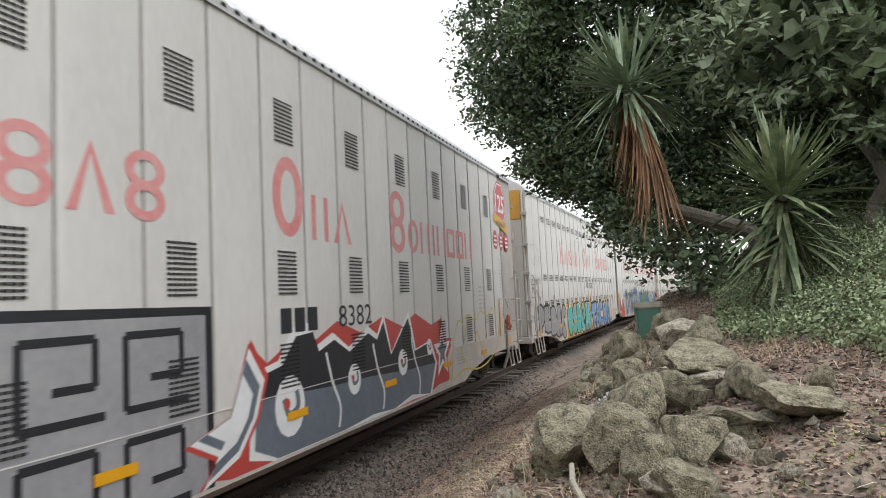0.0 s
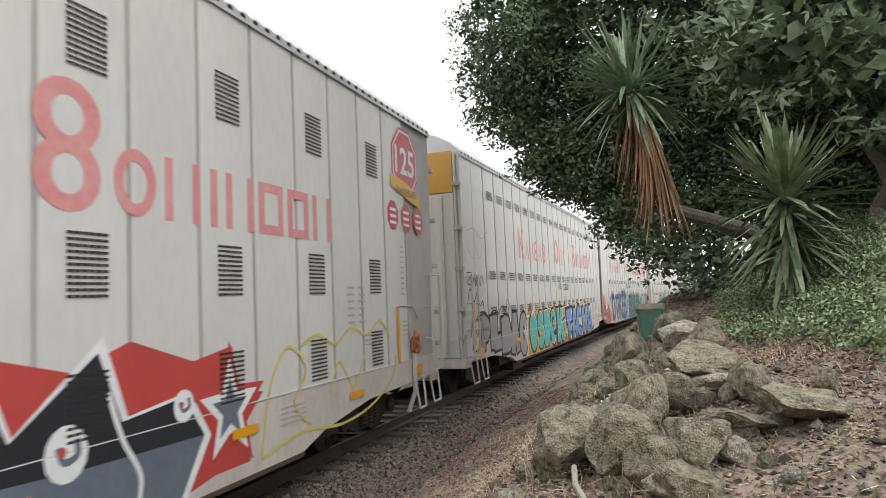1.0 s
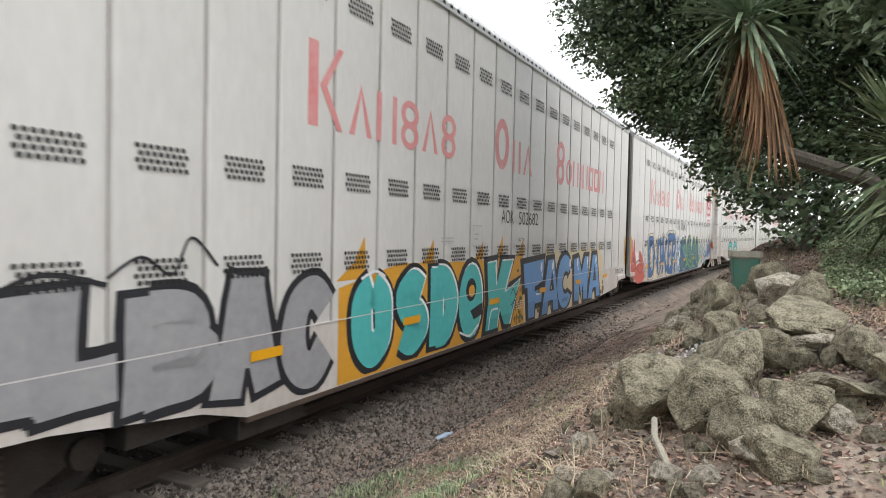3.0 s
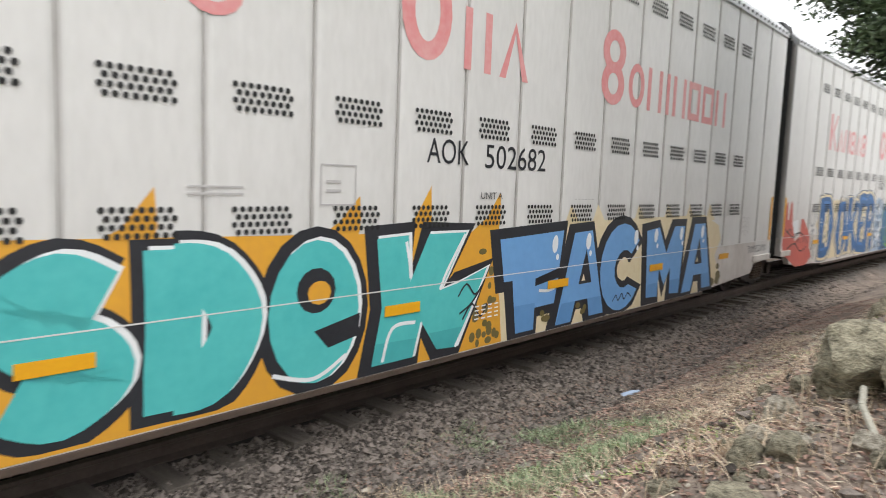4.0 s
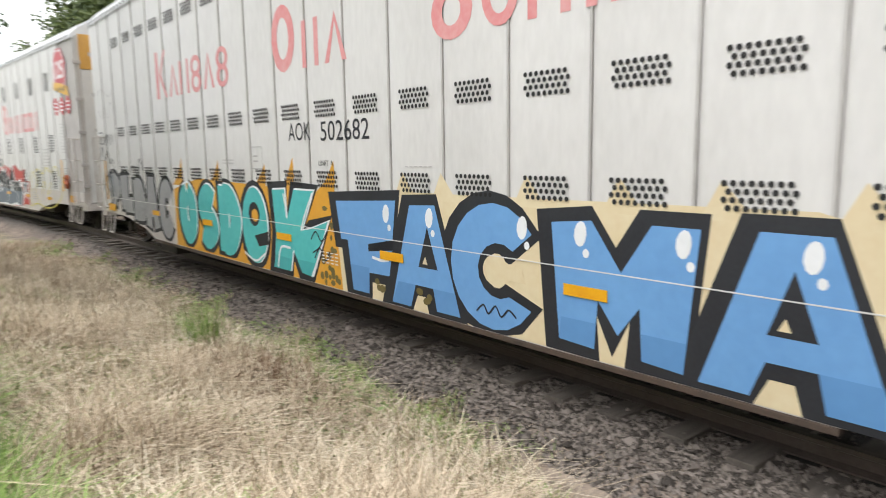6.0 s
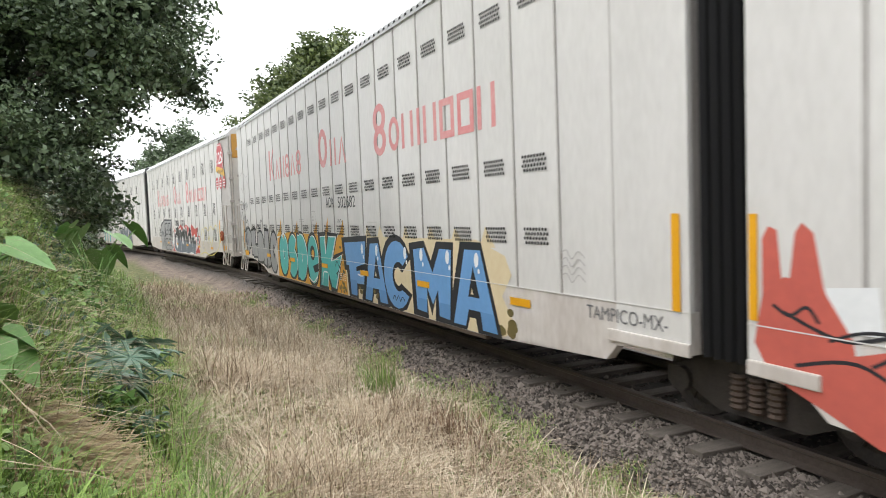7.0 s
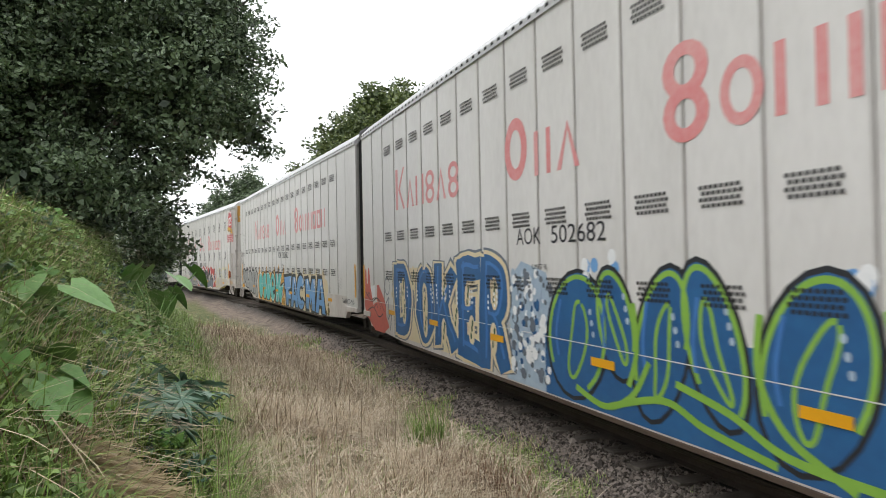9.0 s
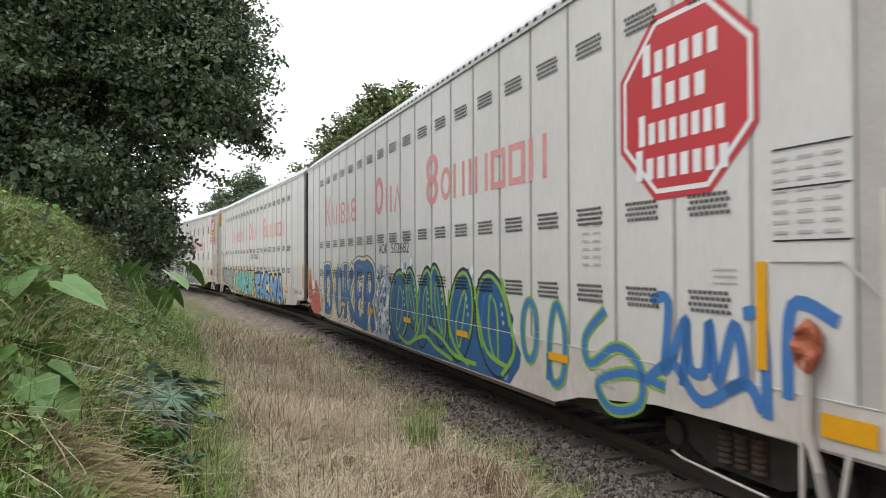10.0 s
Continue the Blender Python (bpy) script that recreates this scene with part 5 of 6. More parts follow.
    part("ribbon_word", text_mesh("ANNIVERSARY", cx - 0.5, cx + 0.5, cz - 0.61, cz - 0.47, BLACK, 0.017), BLACK, sign)
    for k in range(3):
        x = 9.3 + k * 0.6
        badge = patch(ring(x, 3.85, 0.25, 0.27, 8, math.pi / 8), REDS, 0.008, "small_emblem", car, "small red company emblem")
        for r in range(3):
            part("letter_bar", boxed(x - 0.13, x + 0.13, -SIDE - 0.0115, -SIDE - 0.0095, 3.7 + r * 0.11, 3.75 + r * 0.11), WSPRAY, badge)
    small_bars(car, 9.55, 10.25, 2.5, 3.4, 10, 3, FADED)
    small_bars(car, 7.5, 8.2, 2.1, 2.7, 6, 2)
    small_bars(car, 8.0, 8.6, 1.75, 1.95, 3, 1)
    small_bars(car, 5.7, 6.6, 1.0, 1.25, 4, 1)
    small_bars(car, 9.55, 10.1, 1.8, 2.1, 4, 1)
    part("reflective_strip", boxed(9.3, 9.4, -SIDE - 0.022, -SIDE - 0.018, 1.35, 2.3), STRIP, car, "upright amber reflective strip")
    part("access_frame", rods([(9.45, -SIDE - 0.01, 2.3), (10.05, -SIDE - 0.01, 2.3), (10.3, -SIDE - 0.01, 2.05)], 0.012), FADED, car)
    bm = bmesh.new()
    bmesh.ops.create_icosphere(bm, subdivisions=3, radius=0.12)
    for v in bm.verts:
        v.co = Vector((9.95 + v.co.x * (0.9 - 1.2 * v.co.z), -SIDE - 0.08 + v.co.y * 0.5, 1.65 + v.co.z * 1.5)) + 0.07 * noise.noise_vector(v.co * 11)
    part("brake_handle_cover", bm, BRICKO, car, "orange brake fitting")
    part("brake_pipe", rods([(9.95, -SIDE - 0.06, 1.65), (9.95 - 0.02, -SIDE - 0.05, 1.1), (9.95 + 0.05, -SIDE - 0.02, 0.8), (9.95 + 0.02, -SIDE + 0.1, 0.45)], 0.04), SILLW, car)
    part("warning_plate", boxed(9.9, 10.4, -SIDE - 0.022, -SIDE - 0.018, 1.05, 1.25), STRIP, car, "yellow warning plate")
    bogie(car, 8.9)
    return car


def wagon_plain(label, slots, end, tag=None):
    car = car_body(label, slots=slots, open_end=end)
    if not slots:
        company_name(car, SPANS, RED)
    if tag:
        for word, x0, x1, m in tag:
            n = len(word)
            graffiti(car, [(c, x0 + (x1 - x0) * (k + 0.15) / n, x0 + (x1 - x0) * (k + 0.8) / n, 0.85, 1.75) for k, c in enumerate(word)], BLACK, m, 0.45, 0.3, 0.1, 21)
    if end < 0:
        bellows(car, L2, L2 + 0.75)
        bogie(car, L2 + 0.37, False)
    bogie(car, end * 8.9, False)
    return car


PLAIN = "dirty white car-carrier wagon farther along the train"
TRAIN = [
    (wagon_plain(PLAIN, False, 1), -60.6),
    (wagon_plain("dirty white perforated wagon far down the train", False, -1), -38.3),
    (wagon_plain("dirty white slotted wagon with black and blue graffiti", True, -1, [("III", -7, -3, CYAN), ("MMA", 1, 6, SLATE)]), -14.58),
    (wagon_k(), 7.93),
    (wagon_a(), 31.43),
    (wagon_b(), 53.93),
    (wagon_plain("dirty white perforated wagon with blue graffiti", False, -1, [("OO", -6, -1, CYAN)]), 77.6),
    (wagon_plain(PLAIN, False, 1), 100.1),
]


# ---- plants, stones and clutter ----
def unit(rng, n):
    v = rng.normal(size=(n, 3))
    return v / np.linalg.norm(v, axis=1, keepdims=True)


def leaf_quads(centres, size, rng, aspect=0.45, droop=0.0):
    """Many small folded leaves: pointed quads turned every way."""
    n = len(centres)
    a = unit(rng, n)
    a[:, 2] = a[:, 2] * 0.7 - droop
    a /= np.linalg.norm(a, axis=1, keepdims=True)
    b = np.cross(a, unit(rng, n))
    b /= np.linalg.norm(b, axis=1, keepdims=True) + 1e-9
    s = (size * rng.uniform(0.6, 1.35, n))[:, None]
    v = np.stack([centres - a * s * 0.5, centres + b * s * aspect * 0.5, centres + a * s * 0.5, centres - b * s * aspect * 0.5], 1).reshape(-1, 3)
    return v, np.arange(4 * n).reshape(-1, 4)


def crown_points(blobs, per_m3, leaves, rng, spread=0.28):
    """Points in clumps that fill ellipsoids mainly near their skins, with gaps."""
    out, hubs = [], []
    for cx, cy, cz, rx, ry, rz in blobs:
        n = max(26, int(per_m3 * rx * ry * rz * 4.19))
        d = unit(rng, n)
        r = rng.uniform(0.25, 1.0, n) ** 0.55
        wob = 1 + 0.16 * np.sin(d[:, 0] * 7 + cx) * np.sin(d[:, 2] * 6 + cy) + 0.10 * np.sin(d[:, 1] * 13 + cz)
        c = np.array([cx, cy, cz]) + d * (r * wob)[:, None] * [rx, ry, rz]
        hubs.append(c)
        k = rng.integers(int(leaves * 0.5), int(leaves * 1.5), n)
        out.append(np.repeat(c, k, 0) + unit(rng, k.sum()) * (rng.uniform(0, 1, k.sum()) ** 0.45)[:, None] * spread * 1.75 * np.array([1, 1, 0.55]))
    return np.concatenate(out), np.concatenate(hubs)


def tree(name, label, base, blobs, mat, per_m3=4.0, leaves=40, leaf=0.11, trunk_r=0.22, seed=1, limbs=9, lean=(0, 0), spread=0.28, aspect=0.5):
    rng = np.random.default_rng(seed)
    t = thing(name, base[0], base[1], base[2], label, "tree")
    pts, hubs = crown_points([(b[0] - base[0], b[1] - base[1], b[2] - base[2], *b[3:]) for b in blobs], per_m3, leaves, rng, spread)
    v, f = leaf_quads(pts, leaf, rng, aspect)
    core = []
    for b in blobs:
        k = int(50 + 240 * b[3] * b[4] * b[5] * min(1.0, 0.02 / leaf ** 2))
        core.append(np.array([b[0] - base[0], b[1] - base[1], b[2] - base[2]]) + unit(rng, k) * (0.78 * rng.uniform(0, 1, k) ** 0.4)[:, None] * np.array(b[3:]))
    v2, f2 = leaf_quads(np.concatenate(core), leaf * 1.8, rng, 0.6)
    v, f = np.concatenate([v, v2]), np.concatenate([f, f2 + len(v)])
    crown = part("crown", from_arrays("crown", v, f, mat), mat, t)
    tagged(crown, kind="stuff")
    cz = float(np.mean([b[2] - base[2] for b in blobs]))
    fork = Vector((lean[0], lean[1], cz * 0.55))
    bm = bmesh.new()
    prev, r = Vector((0, 0, -0.3)), trunk_r * 1.3
    for k in range(1, 6):
        p = Vector((lean[0] * k / 5 + 0.1 * math.sin(k * 2.1 + seed), lean[1] * k / 5 + 0.1 * math.cos(k * 1.7 + seed), fork.z * k / 5))
        rod(bm, prev, p, r, r * 0.88, 10)
        prev, r = p, r * 0.88
    part("trunk", bm, BARK, t, "grey-brown bark")
    far = hubs[rng.choice(len(hubs), min(limbs, len(hubs)), replace=False)]
    for h in far:
        bm = bmesh.new()
        a, rr = prev.copy(), r * 0.6
        end = Vector([float(q) for q in h])
        for k in range(1, 5):
            b = prev.lerp(end, k / 4) + Vector((0.15 * math.sin(k * 3 + h[0]), 0.15 * math.cos(k * 2 + h[1]), 0.12 * k * (4 - k) / 4))
            rod(bm, a, b, rr, rr * 0.62, 6)
            a, rr = b, rr * 0.62
        part("limb", bm, BARK, t)
    return t


def on_ground(x, y, dz=0.0):
    return (x, y, float(height(x, y)) + dz)


tree("broadleaf_tree", "large dark broadleaf tree overhanging the rocky bank", on_ground(13.5, -3.4),
     [(12.8, 0.5, 7.7, 2.2, 2.6, 3.0), (12.5, -0.3, 5.6, 1.8, 2.4, 1.7), (12.4, -1.3, 4.3, 1.4, 1.5, 1.4), (13.5, -3.5, 7.5, 3, 3.2, 4), (13, -4.2, 4.6, 2, 2.0, 1.6), (14.5, -7.5, 7, 3.2, 3.2, 4), (9.5, -2.8, 8.4, 2.4, 3, 1.6), (12.6, -0.1, 3.5, 0.8, 1.0, 0.7), (12.2, 1.5, 5.5, 1.2, 1.3, 1.1), (12.2, 2.4, 7.6, 1.6, 1.25, 2.4), (12.0, 2.4, 5.7, 0.9, 0.8, 0.8), (11.9, 1.7, 4.75, 0.8, 0.8, 0.5), (11.5, -1.0, 3.3, 1.0, 1.2, 0.9), (12.3, 0.9, 4.3, 0.8, 0.7, 0.6), (12.1, 1.2, 4.9, 1.0, 1.0, 0.6), (12.0, 2.3, 6.2, 0.9, 0.8, 0.8), (12.0, 1.75, 4.75, 0.8, 0.6, 0.45), (12.0, 1.2, 4.25, 0.8, 0.6, 0.4), (11.8, 0.7, 3.65, 0.7, 0.5, 0.5), (13.6, 0.5, 4.9, 1.5, 1.5, 1.0)],
     LEAFD, 6.5, 84, 0.095, 0.25, 3, 12, spread=0.24)
tree("loquat_tree", "small dark tree with long glossy leaves behind the yuccas", on_ground(9.9, -2.6),
     [(9.3, -1.7, 5.5, 1.0, 1.6, 1.1), (9.2, -2.9, 4.7, 0.9, 1.2, 1.0), (9.6, -4.0, 5.6, 1.2, 1.3, 1.4)], LEAFL, 12, 34, 0.19, 0.09, 4, 7, spread=0.22, aspect=0.27)
tree("roadside_shrub", "low dark leafy shrub under the tree", on_ground(10.6, -0.5), [(10.6, -0.5, 2.8, 0.8, 0.9, 0.7), (10.9, 0.3, 3.2, 0.5, 0.5, 0.5)], LEAFM, 14, 34, 0.09, 0.05, 5, 6, spread=0.2)
tree("roadside_shrub", "dense dark shrub at the back of the weeds", on_ground(11.5, -4.6), [(11.2, -4.4, 3.3, 1.6, 2.0, 1.1), (12.5, -8, 3.6, 2, 3, 1.5)], LEAFD, 6, 40, 0.10, 0.07, 6, 6)
tree("hillside_tree", "tall dark evergreen tree on the grassy bank", on_ground(-15.6, -2.5),
     [(-16, -2.3, 8.2, 3, 3.1, 4), (-15, -0.3, 6.4, 1.9, 1.8, 2.2), (-15, 0.7, 5.4, 1.2, 1.1, 0.6), (-14.6, 0.3, 7.3, 1.0, 0.9, 0.9), (-15.5, -4.5, 6, 2.5, 2.5, 3.4), (-15, -2.5, 3.9, 2, 1.7, 1.2), (-17, -7, 7, 4, 3, 5), (-15.4, -1.0, 4.5, 1.2, 1.0, 0.8), (-16.2, -0.9, 3.0, 1.2, 0.7, 0.8), (-15, 0.4, 6.9, 0.9, 0.7, 1.0)],
     LEAFM, 5.5, 84, 0.115, 0.26, 7, 12, spread=0.25)
tree("hillside_shrub", "dark shrub at the foot of the bank", on_ground(-23, -1.9), [(-23, -1.9, 1.9, 2.2, 0.9, 1.5), (-28, -2.2, 2.2, 2.5, 1.0, 1.6), (-19, -2.2, 2.3, 1.8, 0.8, 1.2)], LEAFD, 6, 40, 0.11, 0.07, 8, 6)
tree("far_tree", "sunlit leafy tree beyond the train", (-37, 9.8, 1.0), [(-36.5, 9.8, 10.2, 2.6, 2.4, 2.2), (-39, 8.8, 8.8, 3, 2.6, 2.4), (-42.5, 8, 7.6, 3, 2.6, 2.4)], LEAFY, 2.4, 46, 0.24, 0.28, 9, 9, spread=0.4)
tree("far_tree", "green tree beyond the far end of the train", (-62, 4, 0.8), [(-62, 4.0, 7.6, 3, 1.8, 3), (-58, 5.5, 6.4, 3, 1.6, 2.2), (-66, 2.2, 6.5, 3, 2, 2.5)], LEAFM, 1.6, 46, 0.32, 0.3, 10, 7, spread=0.45)
tree("far_tree", "leafy green tree beside the far wagons", (-52, 8.6, 0.8), [(-50, 7.6, 7.4, 2.4, 1.6, 1.5), (-47, 8.6, 7.2, 2.4, 1.4, 1.6), (-56, 5.4, 6.6, 3.0, 1.6, 2.0), (-62, 1.6, 5.6, 3.0, 1.8, 1.8)], LEAFM, 2.2, 46, 0.26, 0.28, 15, 8, spread=0.42)
tree("far_tree", "green tree far down the line", (-75, -5.5, -0.3), [(-75, -5.5, 6, 5, 3, 4), (-80, -12, 7, 6, 5, 5)], LEAFM, 0.8, 46, 0.4, 0.3, 12, 7, spread=0.5)
tree("far_tree", "green tree far beyond the weeds", (48, -14, 2.0), [(46, -12, 6, 5, 7, 4), (50, -26, 7, 6, 8, 5)], LEAFD, 0.7, 46, 0.4, 0.3, 13, 7, spread=0.5)


# ---- yuccas ----
def blade(bm, root, way, length, width, sag, fold=0.25):
    """One sword leaf: a folded, tapering strip that sags towards its tip."""
    way = Vector(way).normalized()
    side = way.cross(Vector((0, 0, 1)))
    side = side.normalized() if side.length > 1e-3 else Vector((1, 0, 0))
    up = side.cross(way)
    prev = None
    for k in range(6):
        t = k / 5
        c = Vector(root) + way * length * t + Vector((0, 0, -sag * length * t * t))
        w = width * (0.55 + 0.9 * t) * (1 - t) ** 0.6 if t < 1 else 0
        cur = [bm.verts.new(c - side * w), bm.verts.new(c - up * w * fold), bm.verts.new(c + side * w)] if k < 5 else [bm.verts.new(c)]
        if prev and k < 5:
            bm.faces.new((prev[0], prev[1], cur[1], cur[0]))
            bm.faces.new((prev[1], prev[2], cur[2], cur[1]))
        elif prev:
            bm.faces.new((prev[0], prev[1], cur[0]))
            bm.faces.new((prev[1], prev[2], cur[0]))
        prev = cur


def yucca(label, head, foot, mat, count, length, skirt, seed, axis=(0, 0, 1), low=-0.9):
    rng = random.Random(seed)
    t = thing("yucca", foot[0], foot[1], foot[2], label, "yucca", "yuccas by the wall")
    h = Vector(head) - Vector(foot)
    bm = bmesh.new()
    n = 7
    if skirt:
        s = Vector(skirt) - Vector(foot)
        pts = [Vector((0, 0, -0.2)), Vector((0, 0.02, 0.35)), Vector((s.x * 0.2, s.y * 0.25, 0.72)), Vector((s.x * 0.6, s.y * 0.65, s.z - 0.12)), s, s.lerp(h, 0.35), s.lerp(h, 0.7), h]
    else:
        pts = [h * (k / n) - Vector((0, 0, 0.2 * (1 - k / n))) for k in range(n + 1)]
    for k in range(n):
        rod(bm, pts[k], pts[k + 1], 0.10 - 0.004 * k, 0.096 - 0.004 * k, 10)
    bmesh.ops.remove_doubles(bm, verts=bm.verts, dist=0.004)
    part("trunk", bm, BARK, t, "rough grey trunk")
    ax = Vector(axis).normalized()
    for k in range(count):
        z = rng.uniform(low, 1.0)
        a = k * 2.39996 + rng.uniform(-0.3, 0.3)
        r = math.sqrt(max(0.02, 1 - z * z))
        way = Vector((r * math.cos(a), r * math.sin(a), z)) + ax * 0.1
        bm = bmesh.new()
        ln = length * rng.uniform(0.75, 1.1) * (1.0 if z > -0.3 else 0.9)
        sunk = rng.uniform(0, 0.55) if z < 0.1 and not skirt else 0.0
        blade(bm, h + ax * rng.uniform(-0.12, 0.1) - Vector((0, 0, sunk)), way, ln, 0.042 * rng.uniform(0.8, 1.2), rng.uniform(0.03, 0.35) if z < 0.6 else 0.03)
        part("leaf", bm, mat, t)
    if skirt:
        bm = bmesh.new()
        for k in range(260):
            a, s = rng.uniform(0, math.tau), rng.uniform(0, 1)
            root = h.lerp(Vector(skirt) - Vector(foot), s * 0.75)
            way = Vector((0.32 * math.cos(a), 0.32 * math.sin(a), -1))
            blade(bm, root + Vector((0.11 * math.cos(a), 0.11 * math.sin(a), 0)), way, rng.uniform(0.5, 0.85), rng.uniform(0.008, 0.02), rng.uniform(0, 0.15))
        tagged(part("dead_leaf_skirt", bm, DEADY, t, "hanging skirt of brown dead leaves"), kind="stuff")
    return t


YB = on_ground(8.8, -1.2)
yucca("tall leaning yucca with a brown skirt of dead leaves", (8.15, 0.33, 4.75), YB, YUCCA, 130, 1.0, (8.2, -0.05, 3.3), 1, (-0.1, 0.35, 0.9))
yucca("variegated yucca with stiff pale-edged leaves in weeds", (7.5, -1.12, 3.3), on_ground(7.7, -1.25), YUCCAY, 210, 0.95, None, 2, (0, 0.05, 1), -0.97)


# ---- rocks ----
def rock_mesh(name, mat, seed, flat):
    """A broken, angular stone with worn edges."""
    bm = bmesh.new()
    bmesh.ops.create_icosphere(bm, subdivisions=4, radius=0.5)
    rng = random.Random(seed)
    cuts = [(Vector((rng.gauss(0, 1), rng.gauss(0, 1), rng.gauss(0, 0.9))).normalized(), rng.uniform(0.29, 0.43)) for _ in range(11)]
    for v in bm.verts:
        for nrm, dist in cuts:
            over = v.co.dot(nrm) - dist
            if over > 0:
                v.co -= nrm * over
        q = v.co + Vector((seed, 0.3 * seed, 0))
        v.co += v.co.normalized() * (0.06 * noise.noise(q * 2.3) + 0.045 * abs(noise.noise(q * 5)) + 0.018 * noise.noise(q * 12) + 0.012 * noise.noise(q * 27))
        v.co *= 1.08
        v.co.z *= flat
    me = mesh_of(bm, name, mat)
    return me


ROCKS = [rock_mesh("rock", ROCK, k, 0.95) for k in range(6)] + [rock_mesh("rock", ROCKL, 20 + k, 0.8) for k in range(3)] + [rock_mesh("rock", ROCK, 30 + k, 0.32) for k in range(3)]
# x, y, size, kind (0 block, 1 pale, 2 slab), lift
ROCK_PLAN = [
    (3.85, 0.58, 0.55, 0, 0.06), (3.62, 0.30, 0.42, 0, 0.06), (3.33, 0.13, 0.34, 0, 0.02), (3.42, -0.06, 0.44, 0, 0.02), (4.22, 0.20, 0.52, 0, 0.05), (4.55, -0.15, 0.55, 2, 0.03),
    (4.55, -0.12, 0.48, 2, 0.13), (4.58, -0.10, 0.52, 2, 0.22), (4.2, -0.37, 0.32, 0, 0.03), (7.05, 0.44, 0.5, 0, 0.05), (6.4, -0.03, 0.52, 1, 0.1), (5.95, -0.25, 0.42, 0, 0.08),
    (7.4, 0.02, 0.5, 0, 0.12), (3.85, -0.55, 0.62, 2, 0.0), (3.75, -0.25, 0.42, 2, 0.02), (3.46, -0.2, 0.26, 1, 0.0), (3.2, 0.0, 0.4, 0, -0.06), (4.55, 0.48, 0.36, 1, 0.0), (5.4, 0.35, 0.42, 0, 0.0)]


def build_rocks():
    rng = random.Random(12)
    spots = [(x, y, s, k, dz) for x, y, s, k, dz in ROCK_PLAN]
    for x, y, s, k, dz in ROCK_PLAN:
        spots.append((x + rng.uniform(-0.28, 0.28), y + rng.uniform(-0.22, 0.22), s * rng.uniform(0.45, 0.8), rng.choice((0, 0, 1, 2)), dz * 0.5))
        spots.append((x + rng.uniform(-0.4, 0.3), y + rng.uniform(-0.3, 0.35), s * rng.uniform(0.3, 0.5), rng.choice((0, 1)), 0.0))
    for k in range(150):
        x = rng.uniform(2.2, 9.5)
        spots.append((x, rng.gauss(0.55, 0.42) if x > 3 else rng.uniform(0.7, 1.3), rng.triangular(0.06, 0.34, 0.12), rng.choice((0, 0, 0, 1, 2)), -0.02))
    for x, y, s, k, dz in spots:
        me = rng.choice(ROCKS[:6] if k == 0 else ROCKS[6:9] if k == 1 else ROCKS[9:])
        ob = new("rock", me)
        ob.matrix_world = pose(*on_ground(x, y, s * 0.16 + dz), rng.uniform(-12, 12), rng.uniform(-12, 12), rng.uniform(0, 360)) @ Matrix.Diagonal((s * 0.85, s * rng.uniform(0.62, 0.85), s * rng.uniform(0.72, 0.98), 1))
        tagged(ob, ("flat mossy slab of stone on the bank", "pale weathered stone on the bank", "rough lichen-stained rock on the dirt bank")[2 if k == 0 else 1 if k == 1 else 0], "rock", "rocks on the bank")


build_rocks()


def build_bin():
    """A battered metal tub with mortar round its rim."""
    x, y, z = on_ground(8.2, 0.27)
    t = thing("green_tub", x, y, z, "chipped green metal tub with a mortar-caked rim on the bank", "tub", rz=8)
    t.scale = (0.66, 0.66, 0.8)
    bm = bmesh.new()
    n = 20
    def loop(r, h):
        return [bm.verts.new((r * max(-0.8, min(0.8, 1.15 * math.cos(k * math.tau / n))), r * max(-0.8, min(0.8, 1.15 * math.sin(k * math.tau / n))), h)) for k in range(n)]
    loops = [loop(0.2, -0.03), loop(0.235, 0.2), loop(0.27, 0.44), loop(0.24, 0.44), loop(0.2, 0.1)]
    for a, b in zip(loops, loops[1:]):
        for k in range(n):
            bm.faces.new((a[k], a[(k + 1) % n], b[(k + 1) % n], b[k]))
    bm.faces.new(loops[-1])
    part("tub", bm, GREENP, t)
    bm = bmesh.new()
    loops = [loop(0.275, 0.41), loop(0.30, 0.43), loop(0.295, 0.5), loop(0.23, 0.5), loop(0.22, 0.42)]
    for a, b in zip(loops, loops[1:]):
        for k in range(n):
            bm.faces.new((a[k], a[(k + 1) % n], b[(k + 1) % n], b[k]))
    for v in bm.verts:
        v.co += v.co.normalized() * 0.02 * noise.noise(v.co * 9)
    part("rim", bm, CONC, t, "mortar-caked rim")


build_bin()


